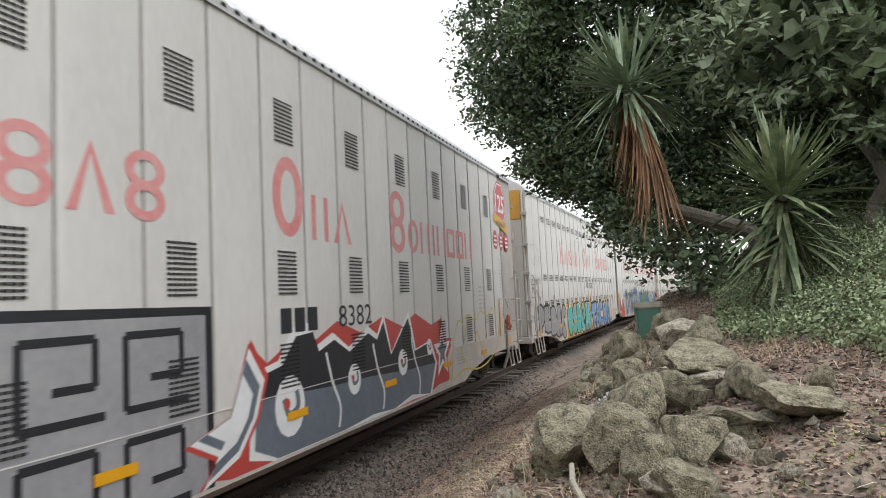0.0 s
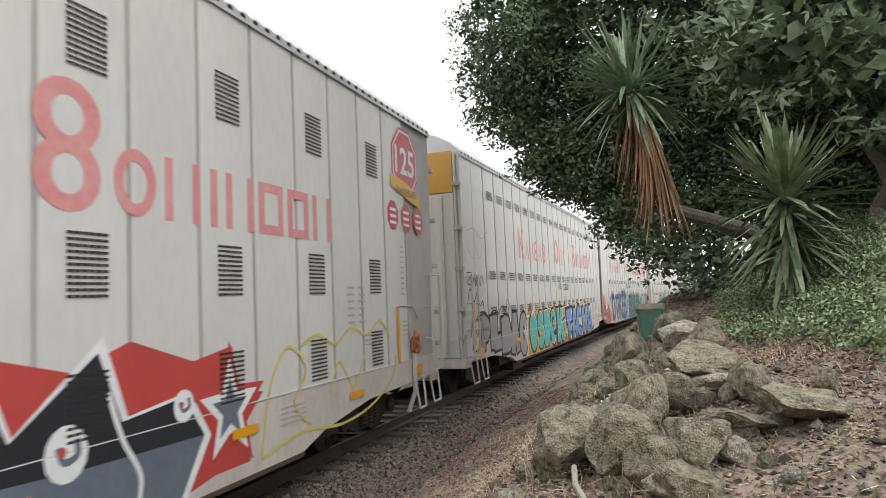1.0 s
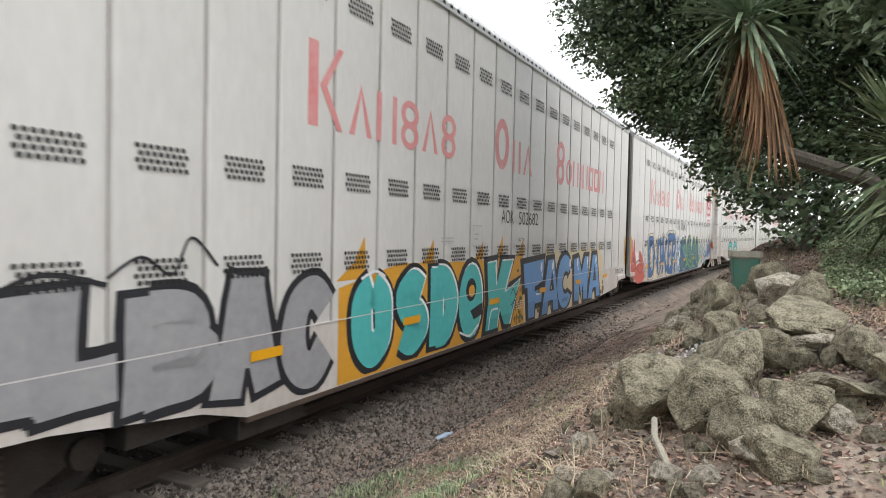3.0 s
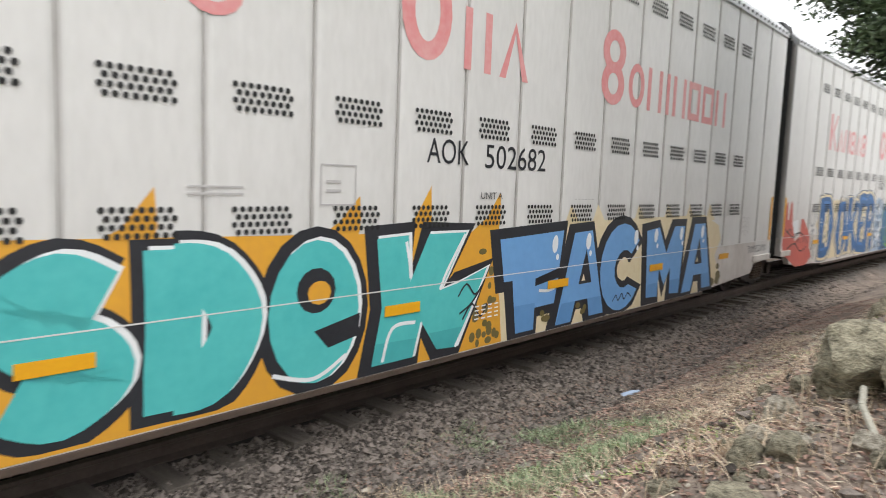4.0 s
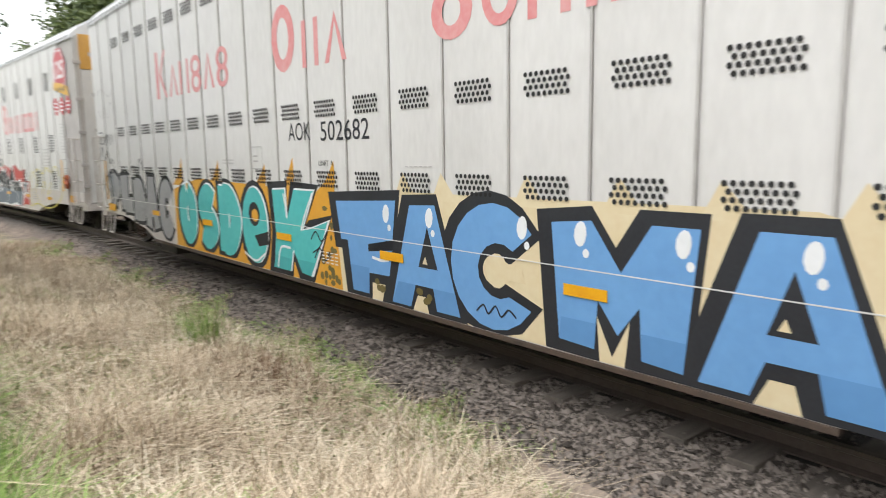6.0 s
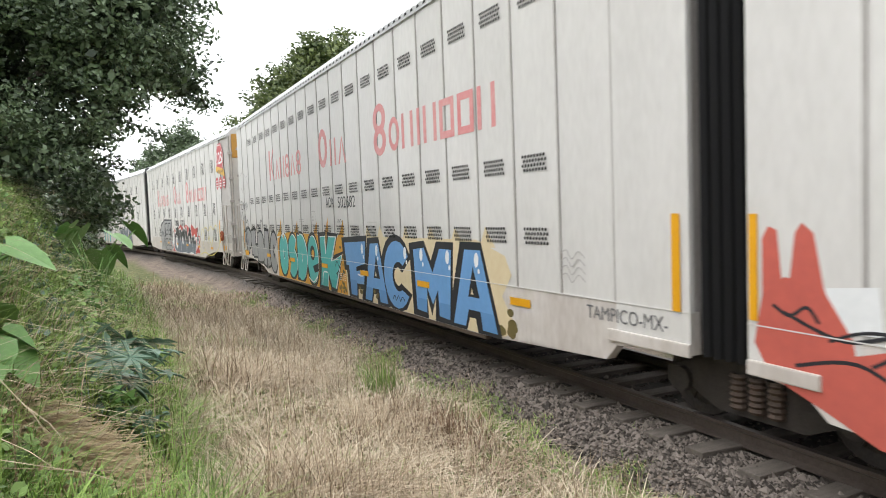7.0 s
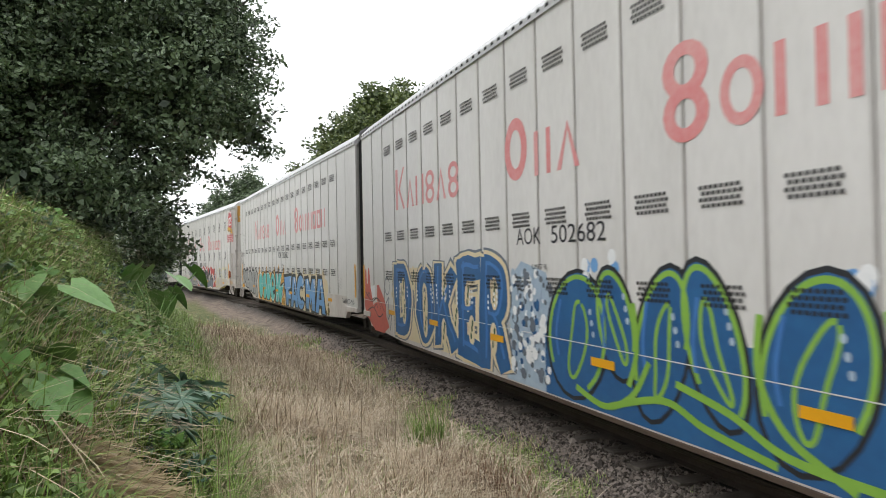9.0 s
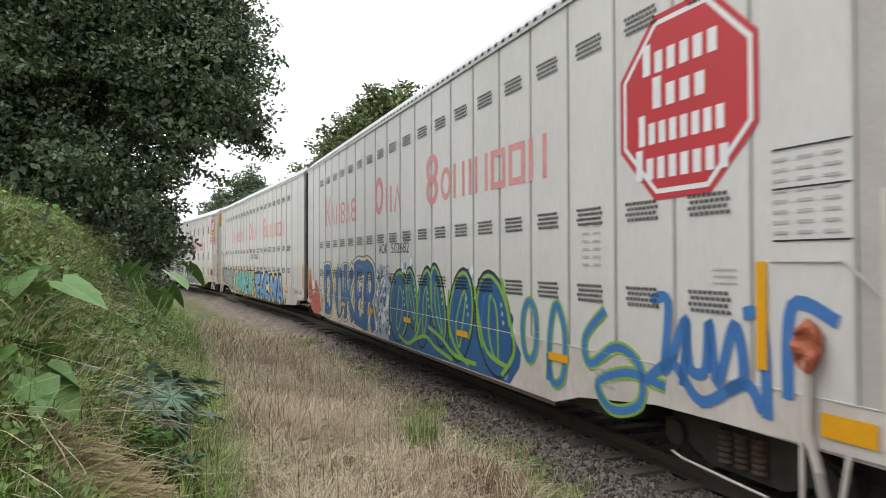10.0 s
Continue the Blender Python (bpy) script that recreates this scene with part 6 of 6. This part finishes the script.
def build_clutter():
    rng = random.Random(31)
    # green painted slab leaning on the stack
    ob = new("painted_slab", mesh_of(boxed(-0.11, 0.11, -0.1, 0.1, -0.015, 0.015, 0.008), "painted_slab", GREENP))
    ob.matrix_world = pose(*on_ground(4.85, 0.08, 0.12), 8, -28, 30)
    tagged(ob, "green painted stone slab leaning on the rocks", "slab")
    # stick
    bm = rods([(0, 0, 0), (0.2, 0.02, 0.02), (0.4, -0.02, 0.0)], 0.015)
    ob = new("stick", mesh_of(bm, "stick", CONC))
    ob.matrix_world = pose(*on_ground(3.15, 0.42, 0.05), 0, -14, 20)
    tagged(ob, "bare grey stick lying on the rocks", "stick")
    # plastic bottle by the track
    bm = bmesh.new()
    for a, b, r0, r1 in ((0, 0.14, 0.035, 0.035), (0.14, 0.19, 0.035, 0.014), (0.19, 0.22, 0.014, 0.014)):
        rod(bm, (0, 0, a), (0, 0, b), r0, r1, 12)
    ob = new("plastic_bottle", mesh_of(bm, "plastic_bottle", PLASTIC))
    ob.matrix_world = pose(*on_ground(7.6, 3.65, 0.03), 70, 20, 40)
    tagged(ob, "crushed pale blue plastic bottle on the gravel", "bottle")
    # ash heap and pale scraps
    g = np.random.default_rng(5)
    n = 900
    c = np.stack([g.normal(4.95, 0.24, n), g.normal(0.32, 0.17, n), np.zeros(n)], 1)
    c[:, 2] = height(c[:, 0], c[:, 1]) + g.uniform(0.0, 0.05, n)
    v, f = leaf_quads(c, 0.035, g, 0.9)
    tagged(new("ash_heap", from_arrays("ash_heap", v, f, ASHW)), "scattered white ash and paper scraps on the rocks", "ash", kind="stuff")


build_clutter()


# ---- grass, weeds, litter, ballast ----
def blade_faces(n):
    i = np.arange(n)[:, None] * 7
    return np.concatenate([i + [0, 1, 3, 2], i + [2, 3, 5, 4]]).tolist() + (i + [4, 5, 6]).tolist()


def blades(x, y, hgt, width, rng, lean=0.5, curl=0.35):
    """Grass: three-jointed tapering strips rooted in the ground."""
    n = len(x)
    z = height(x, y) - 0.02
    a = rng.uniform(0, math.tau, n)
    dx, dy = np.cos(a), np.sin(a)
    l1 = lean * rng.uniform(0.1, 1, n)
    sx, sy = -dy * width * 0.5, dx * width * 0.5
    rows = []
    for k, (t, w) in enumerate(((0, 1.0), (0.5, 0.8), (0.85, 0.45))):
        cx, cy = x + dx * l1 * hgt * t ** 1.6, y + dy * l1 * hgt * t ** 1.6
        cz = z + hgt * t * (1 - curl * l1 * t)
        rows.append(np.stack([cx - sx * w, cy - sy * w, cz], 1))
        rows.append(np.stack([cx + sx * w, cy + sy * w, cz], 1))
    rows.append(np.stack([x + dx * l1 * hgt, y + dy * l1 * hgt, z + hgt * (1 - curl * l1)], 1))
    v = np.stack(rows, 1).reshape(-1, 3)
    return v, blade_faces(n)


def stuff(name, v, f, mat, label, category):
    return tagged(new(name, from_arrays(name, v, f, mat)), label, category, kind="stuff")


def patchy(x, y, s=1.0, o=0.0):
    return np.sin(x * 1.1 * s + o) * np.sin(y * 1.7 * s + 2 * o) + 0.6 * np.sin(x * 2.7 * s + y * 1.3 * s + o) + 0.4 * np.sin(x * 5.3 * s - y * 4.1 * s)


def shifted(x, y):
    return y + np.where(x < 0, 0.00155, 0.00078) * x * x


def build_grass():
    g = np.random.default_rng(21)
    def cloud(n, x0, x1, y0, y1, power=1.0):
        x, y = x0 + (x1 - x0) * g.uniform(0, 1, n) ** power, g.uniform(y0, y1, n)
        return x + g.normal(0, 0.35, n) * np.exp(-np.abs(x - x0)), y
    # dry field
    x, y = cloud(190000, -1.6, -24, -0.8, 4.5, 1.35)
    y = y - 0.00155 * x * x
    yt = shifted(x, y)
    p = patchy(x, y)
    edge = 4.15 + 0.2 * np.sin(x * 1.3) + 0.12 * np.sin(x * 4.1) - 0.8 * smooth(-6.2, -3.5, x)
    keep = (yt < edge) & (g.uniform(0, 1, len(x)) < (0.14 + 0.6 * smooth(-0.6, 0.6, p) * smooth(-0.5, 0.6, yt)) * (1 - 0.75 * smooth(3.4, 4.1, yt))) & (yt > -0.2)
    x1, y1 = x[keep], y[keep]
    tall = 0.22 + 0.32 * smooth(-0.4, 1, patchy(x1, y1, 1.6, 1)) * smooth(3.6, 2.4, shifted(x1, y1))
    v, f = blades(x1, y1, tall * g.uniform(0.4, 1.6, len(x1)), 0.005 + 0.0005 * np.abs(x1), g, 2.4, 0.42)
    stuff("dry_grass", v, f, DRY, "dry straw-coloured grass beside the track", "grass")
    # green grass between and on the bank
    x, y = cloud(200000, -1.4, -26, -4.2, 4.4, 1.35)
    y = y - 0.00155 * x * x
    yt = shifted(x, y)
    p = patchy(x, y, 0.8, 2)
    chance = np.where(yt < 0.35, 0.8, 0.14 + 0.5 * smooth(0.5, 1.0, p)) + 0.85 * smooth(2.6, 3.1, yt) * smooth(-13, -7, x)
    keep = ((x + 4.85) ** 2 + (2 * y + 0.84) ** 2 > 0.5) & (g.uniform(0, 1, len(x)) < chance) & (yt < 4.3 + 0.2 * np.sin(x * 1.3) - 0.7 * smooth(-6.2, -3.5, x))
    x1, y1 = x[keep], y[keep]
    yt1 = yt[keep]
    hg = np.where(yt1 < 0.4, 0.5, np.where(yt1 > 2.2, 0.10, 0.2)) * g.uniform(0.5, 1.4, len(x1))
    v, f = blades(x1, y1, hg, 0.008 + 0.0007 * np.abs(x1), g, 1.3, 0.45)
    stuff("green_grass", v, f, GRASS, "fresh green grass on the bank and field", "grass")
    # thin turf on the verge in the middle
    x, y = cloud(44000, -2.2, 6.0, 1.8, 4.35)
    keep = patchy(x, y, 1.3, 1.5) + g.normal(0, 0.3, len(x)) > 0.4
    x, y = x[keep], y[keep]
    v, f = blades(x, y, g.uniform(0.04, 0.13, len(x)), np.full(len(x), 0.009), g, 1.2, 0.4)
    stuff("green_grass", v, f, TERRACE, "thin green turf on the dirt verge", "grass")
    x, y = cloud(9000, -3.2, 4.0, 0.8, 4.0)
    keep = patchy(x, y, 1.1, 3.5) > 0.2
    x, y = x[keep], y[keep]
    v, f = blades(x, y, g.uniform(0.06, 0.22, len(x)), np.full(len(x), 0.007), g, 2.0, 0.4)
    stuff("dry_grass", v, f, DRY, "sparse dry grass on the dirt verge", "grass")
    # tall dry stalks standing alone
    x, y = cloud(420, -3.0, -16, 0.0, 3.4)
    y = y - 0.00155 * x * x
    v, f = blades(x, y, g.uniform(0.4, 0.9, 420), np.full(420, 0.008), g, 0.25, 0.1)
    stuff("dry_stalk", v, f, DRY, "tall dry stalks standing in the grass", "stalks")
    # creeping weeds on the bank and by the gravel
    x, y = cloud(100000, -2.0, -20, -4.0, 3.8, 1.3)
    y = y - 0.00155 * x * x
    yt = shifted(x, y)
    p = patchy(x, y, 1.2, 4)
    keep = ((yt < -0.2) & (p > -0.8)) | ((yt > 3.0) & (yt < 4.35) & (p > -0.5) & (x > -9.5) & (x < -5.4)) | ((yt > 2.3) & (yt < 3.7) & (p > 0.2) & (x > -10)) | ((p > 1.0) & (yt < 2))
    keep = keep & ((x + 4.85) ** 2 + (2 * y + 0.84) ** 2 > 0.6)
    x, y, yt = x[keep], y[keep], yt[keep]
    c = np.stack([x, y, height(x, y) + g.uniform(0.0, 1, len(x)) * np.where(yt < -0.2, 0.45, 0.08)], 1)
    v, f = leaf_quads(c, 0.06, g, 0.7)
    stuff("weeds", v, f, WEED, "low leafy weeds on the bank", "weeds")
    # bushy clumps of weeds that make the bank uneven
    for name, mat, n, size, label in (("weed_clump", WEED, 260, 0.07, "bushy light green weeds on the bank"), ("weed_clump", BROAD, 70, 0.11, "larger-leaved green weeds on the bank"), ("weed_clump", CASTOR, 70, 0.09, "dark green weeds in the hollows of the bank")):
        hx, hy = cloud(n, -5.6, -17, -3.2, 0.0, 1.2)
        hy = hy - 0.00155 * hx * hx
        k = g.integers(40, 110, n)
        r = np.repeat(g.uniform(0.14, 0.36, n), k)
        d = unit(g, int(k.sum())) * (g.uniform(0, 1, int(k.sum())) ** 0.5)[:, None] * r[:, None]
        c = np.stack([np.repeat(hx, k), np.repeat(hy, k), np.repeat(height(hx, hy) + g.uniform(0.05, 0.4, n), k)], 1) + d
        v, f = leaf_quads(c, size, g, 0.6)
        stuff(name, v, f, mat, label, "weeds")
    # low green and dry growth at the edge of the gravel
    x, y = cloud(60000, -4.4, -19, 3.0, 4.75, 1.3)
    y = y - 0.00155 * x * x
    keep = patchy(x, y, 1.5, 2.2) + g.normal(0, 0.3, len(x)) > 0.25 + 1.4 * smooth(4.1, 4.7, shifted(x, y))
    x, y = x[keep], y[keep]
    v, f = blades(x, y, g.uniform(0.05, 0.16, len(x)), 0.007 + 0.0004 * np.abs(x), g, 1.6, 0.4)
    half = len(x) // 2
    stuff("verge_grass", v[:half * 7], blade_faces(half), GRASS, "short green grass at the gravel's edge", "grass")
    stuff("verge_grass", v[half * 7:], blade_faces(len(x) - half), DRY, "short dry grass at the gravel's edge", "grass")
    # long bleached stalks fallen over the field
    x, y = cloud(15000, -3.0, -17, 0.2, 3.7, 1.2)
    y = y - 0.00155 * x * x
    keep = patchy(x, y, 1.3, 0.5) > -0.5
    x, y = x[keep], y[keep]
    v, f = blades(x, y, g.uniform(0.22, 0.52, len(x)), 0.007 + 0.0006 * np.abs(x), g, 2.6, 0.36)
    stuff("dry_stalk", v, f, PALESTRAW, "long bleached stalks fallen over the field", "stalks")
    # pale straw bits strewn over the earth bank
    x, y = cloud(15000, 0.5, 13, -2.2, 4.0, 1.2)
    v, f = blades(x, y, g.uniform(0.02, 0.05, len(x)), np.full(len(x), 0.007), g, 5.0, 0.19)
    stuff("straw_bits", v, f, PALESTRAW, "pale straw bits strewn over the earth bank", "straw")
    # dry tangled twigs over the bank's crest
    x, y = cloud(5200, -3.6, -12, -2.6, -0.5)
    v, f = blades(x, y, g.uniform(0.35, 0.85, 5200), np.full(5200, 0.011), g, 2.2, 0.5)
    stuff("dry_brush", v, f, DRY, "tangled dry stalks on the bank's crest", "brush")
    # reddish dry brush and a tall tuft by the gravel
    x, y = g.normal(-7.3, 0.55, 1500), g.normal(3.05, 0.25, 1500)
    v, f = blades(x, y, g.uniform(0.12, 0.42, 1500), np.full(1500, 0.008), g, 0.9, 0.3)
    stuff("dry_brush", v, f, RUSTY, "reddish dry brush beside the gravel", "brush")
    x, y = g.normal(-9.2, 0.12, 260), g.normal(3.0, 0.12, 260)
    v, f = blades(x, y, g.uniform(0.3, 0.75, 260), np.full(260, 0.011), g, 0.7, 0.3)
    stuff("grass_tuft", v, f, GRASS, "tall green grass tuft by the track", "grass")
    # weeds on the terrace
    x, y = cloud(230000, 3.8, 15, -6.5, -0.3, 1.5)
    p = patchy(x, y, 1.0, 3)
    edge = -0.5 - 0.26 * np.clip(6.6 - x, 0, 9) + 0.1 * p
    keep = (y < edge) & (x + 0.2 * p > 4.2)
    x, y = x[keep], y[keep]
    rise = 0.12 + 0.22 * smooth(-0.6, -2.0, y)
    c = np.stack([x, y, height(x, y) + g.uniform(0, 1, len(x)) ** 0.7 * rise * (1.1 + 0.5 * patchy(x, y, 2.4, 1))], 1)
    v, f = leaf_quads(c, 0.034, g, 0.6)
    stuff("weed_patch", v, f, TERRACE, "dense patch of small green weeds under the yuccas", "weeds")
    # sparse grass and straw on the rocky bank
    x, y = cloud(34000, 1.6, 12, -2.2, 2.9)
    p = patchy(x, y, 1.6, 5)
    keep = p > 0.1
    x1, y1 = x[keep], y[keep]
    v, f = blades(x1, y1, g.uniform(0.05, 0.17, len(x1)), np.full(len(x1), 0.005), g, 2.6, 0.38)
    stuff("dry_grass", v, f, DRY, "thin dry grass among the rocks", "grass")
    keep = p < -0.65
    x1, y1 = x[keep], y[keep]
    v, f = blades(x1, y1, g.uniform(0.03, 0.08, len(x1)), np.full(len(x1), 0.006), g, 1.6, 0.5)
    stuff("green_grass", v, f, GRASS, "sparse green grass among the rocks", "grass")
    # fallen leaves
    x, y = cloud(130000, 0.6, 17, -2.6, 4.3, 1.25)
    c = np.stack([x, y, height(x, y) + 0.012], 1)
    v, f = leaf_quads(c, 0.034, g, 0.6)
    v = v.reshape(-1, 4, 3)
    v[:, :, 2] = c[:, None, 2] + (v[:, :, 2] - c[:, None, 2]) * 0.45
    stuff("leaf_litter", v.reshape(-1, 3), f, LITTER, "fallen brown leaves on the dirt bank", "leaf litter")
    # cut straw heap
    n = 4200
    x, y = g.normal(-4.85, 0.42, n), g.normal(-0.42, 0.27, n)
    z = height(x, y) + 0.05 + 0.22 * np.exp(-((x + 4.85) / 0.7) ** 2 - ((y + 0.42) / 0.5) ** 2) * g.uniform(0.1, 1, n)
    a = g.normal(0.5, 0.5, n)
    d = np.stack([np.cos(a), np.sin(a), g.normal(0, 0.12, n)], 1) * g.uniform(0.12, 0.3, n)[:, None]
    s = np.stack([-np.sin(a), np.cos(a), 0 * a], 1) * 0.005
    c = np.stack([x, y, z], 1)
    v = np.stack([c - d - s, c - d + s, c + d + s, c + d - s], 1).reshape(-1, 3)
    stuff("straw_heap", v, np.arange(4 * n).reshape(-1, 4), STRAW, "heap of cut pale straw in the grass", "straw")


build_grass()


def build_ballast():
    """Loose angular stones of the track bed."""
    g = np.random.default_rng(33)
    n = 90000
    x = g.normal(0, 8.5, n)
    off = -(0.85 + np.where(x < -3, 1.05, 1.6) * g.uniform(0, 1, n) ** 1.3)
    off[:6000] = g.uniform(-0.7, 0.9, 6000)
    y = TRACK + off - np.where(x < 0, 0.00155, 0.00078) * x * x
    s = g.uniform(0.010, 0.030, n) * (1 + (g.uniform(0, 1, n) < 0.05) * 0.8)
    c = np.stack([x, y, height(x, y) + s * 0.25], 1)
    base = np.array([(1, 0, 0), (-1, 0, 0), (0, 1, 0), (0, -1, 0), (0, 0, 0.8), (0, 0, -0.8)], float)
    v = base[None] * g.uniform(0.6, 1.35, (n, 6, 1)) + g.normal(0, 0.18, (n, 6, 3))
    a = g.uniform(0, math.tau, n)
    ca, sa = np.cos(a)[:, None], np.sin(a)[:, None]
    v = np.stack([v[..., 0] * ca - v[..., 1] * sa, v[..., 0] * sa + v[..., 1] * ca, v[..., 2]], -1) * s[:, None, None] + c[:, None]
    tri = np.array([(0, 2, 4), (2, 1, 4), (1, 3, 4), (3, 0, 4), (2, 0, 5), (1, 2, 5), (3, 1, 5), (0, 3, 5)])
    f = (np.arange(n)[:, None, None] * 6 + tri[None]).reshape(-1, 3)
    stuff("ballast", v.reshape(-1, 3), f, GRAVEL, "grey crushed stone of the track bed", "gravel")
    m = 42000
    x = g.uniform(-1.5, 13, m)
    y = g.uniform(-1.6, 4.2, m)
    s = g.uniform(0.005, 0.018, m) * (1 + (g.uniform(0, 1, m) < 0.04) * 1.5)
    c = np.stack([x, y, height(x, y) + s * 0.2], 1)
    v = (base[None] * g.uniform(0.6, 1.3, (m, 6, 1)) + g.normal(0, 0.2, (m, 6, 3))) * s[:, None, None] + c[:, None]
    f = (np.arange(m)[:, None, None] * 6 + tri[None]).reshape(-1, 3)
    cut = int(m * 0.8)
    stuff("rubble", v[cut:].reshape(-1, 3), f[:(m - cut) * 8], ROCKL, "pale chips of stone on the dirt bank", "gravel")
    stuff("rubble", v[:cut].reshape(-1, 3), f[:cut * 8], GRAVEL, "small rubble scattered on the dirt bank", "gravel")


build_ballast()


# ---- broad-leaved plants on the bank ----
def palmate(mat, lobes, r):
    bm = bmesh.new()
    c = bm.verts.new((0, 0, 0))
    pts = []
    for k in range(lobes):
        a = math.radians(-150 + 300 * k / (lobes - 1))
        pts.append(bm.verts.new((0.32 * r * math.cos(a - 0.2), 0.32 * r * math.sin(a - 0.2), 0.03 * r)))
        pts.append(bm.verts.new((0.7 * r * math.cos(a - 0.09), 0.7 * r * math.sin(a - 0.09), 0.02 * r)))
        pts.append(bm.verts.new((r * math.cos(a), r * math.sin(a), -0.12 * r)))
        pts.append(bm.verts.new((0.7 * r * math.cos(a + 0.09), 0.7 * r * math.sin(a + 0.09), 0.02 * r)))
    for p, q in zip(pts, pts[1:]):
        bm.faces.new((c, p, q))
    return mesh_of(bm, "leaf", mat)


def heart(mat, r):
    bm = bmesh.new()
    prof = [(-0.35, 0.0), (-0.55, 0.3), (-0.35, 0.55), (0.1, 0.5), (0.6, 0.28), (1.0, 0.0)]
    mid = [bm.verts.new((x * r, 0, -0.1 * r * max(0, x) ** 2)) for x in (-0.3, -0.25, -0.1, 0.2, 0.6, 1.0)]
    for s in (-1, 1):
        e = [bm.verts.new((x * r, s * y * r, 0.1 * r * abs(y) - 0.1 * r * max(0, x) ** 2)) for x, y in prof[:-1]] + [mid[-1]]
        for k in range(5):
            q = [mid[k], mid[k + 1], e[k + 1], e[k]]
            q = [v for i, v in enumerate(q) if v not in q[:i]]
            bm.faces.new(q if s > 0 else q[::-1])
    return mesh_of(bm, "leaf", mat)


def plant(name, label, x, y, leaf_me, n, rad, hgt, seed, mat):
    rng = random.Random(seed)
    t = thing(name, *on_ground(x, y), label, "plant", "broad-leaved plants on the bank")
    for k in range(n):
        a = rng.uniform(0, math.tau)
        r, h = rad * rng.uniform(0.3, 1), hgt * rng.uniform(0.45, 1)
        tip = (r * math.cos(a), r * math.sin(a), h)
        part("stem", rods([(0, 0, -0.05), (tip[0] * 0.4, tip[1] * 0.4, h * 0.7), tip], 0.009, 6), mat, t)
        ob = part("leaf", leaf_me, mat, t)
        s = rng.uniform(0.75, 1.2)
        ob.matrix_basis = pose(*tip, rng.uniform(-20, 20), rng.uniform(15, 60), math.degrees(a)) @ Matrix.Diagonal((s, s, s, 1))
    return t


CASTOR_LEAF, HEART_LEAF, FERN = palmate(CASTOR, 8, 0.34), heart(BROAD, 0.26), palmate(CASTOR, 5, 0.19)
plant("castor_plant", "blue-green plant with large palmate leaves on the bank", -6.3, -0.5, CASTOR_LEAF, 8, 0.5, 0.6, 1, CASTOR)
plant("castor_plant", "blue-green plant with palmate leaves among grass", -7.6, -0.35, CASTOR_LEAF, 7, 0.5, 0.7, 2, CASTOR)
plant("leafy_bush", "small-leaved green bush at the bank's foot", -7.0, -0.25, FERN, 26, 0.55, 0.65, 3, CASTOR)
plant("elephant_ear", "light green plant with heart-shaped leaves on the bank", -4.9, -0.95, HEART_LEAF, 9, 0.45, 0.5, 4, BROAD)
plant("elephant_ear", "light green heart-leaved plant high on the bank", -6.2, -1.3, HEART_LEAF, 7, 0.45, 0.5, 5, BROAD)
plant("elephant_ear", "broad light green leaves at the bank's crest", -12.0, -0.75, heart(BROAD, 0.4), 12, 0.9, 1.5, 6, BROAD)
plant("elephant_ear", "light green heart-leaved plant at the bank's foot", -9.8, -0.2, HEART_LEAF, 8, 0.5, 0.5, 7, BROAD)


# ---- what moves ----
def motions():
    step = 2 / FPS
    for car, x in TRAIN:
        rows = []
        for k in range(21):
            t = k * 0.5
            u = x - travelled(t)
            a, b = bend(u - 8), bend(u + 8)
            rows.append((t, pose(u, TRACK + (a + b) / 2, 0, 0, 0, math.degrees(math.atan2(b - a, 16)))))
        walk(car, rows)
    for wheel, x in WHEELS:
        at = wheel.location.copy()
        rows = []
        for k in range(151):
            t = k * step
            rows.append((t, pose(at.x, at.y, at.z, 0, math.degrees(-travelled(t) / WHEEL_R), 0)))
        walk(wheel, rows)


motions()
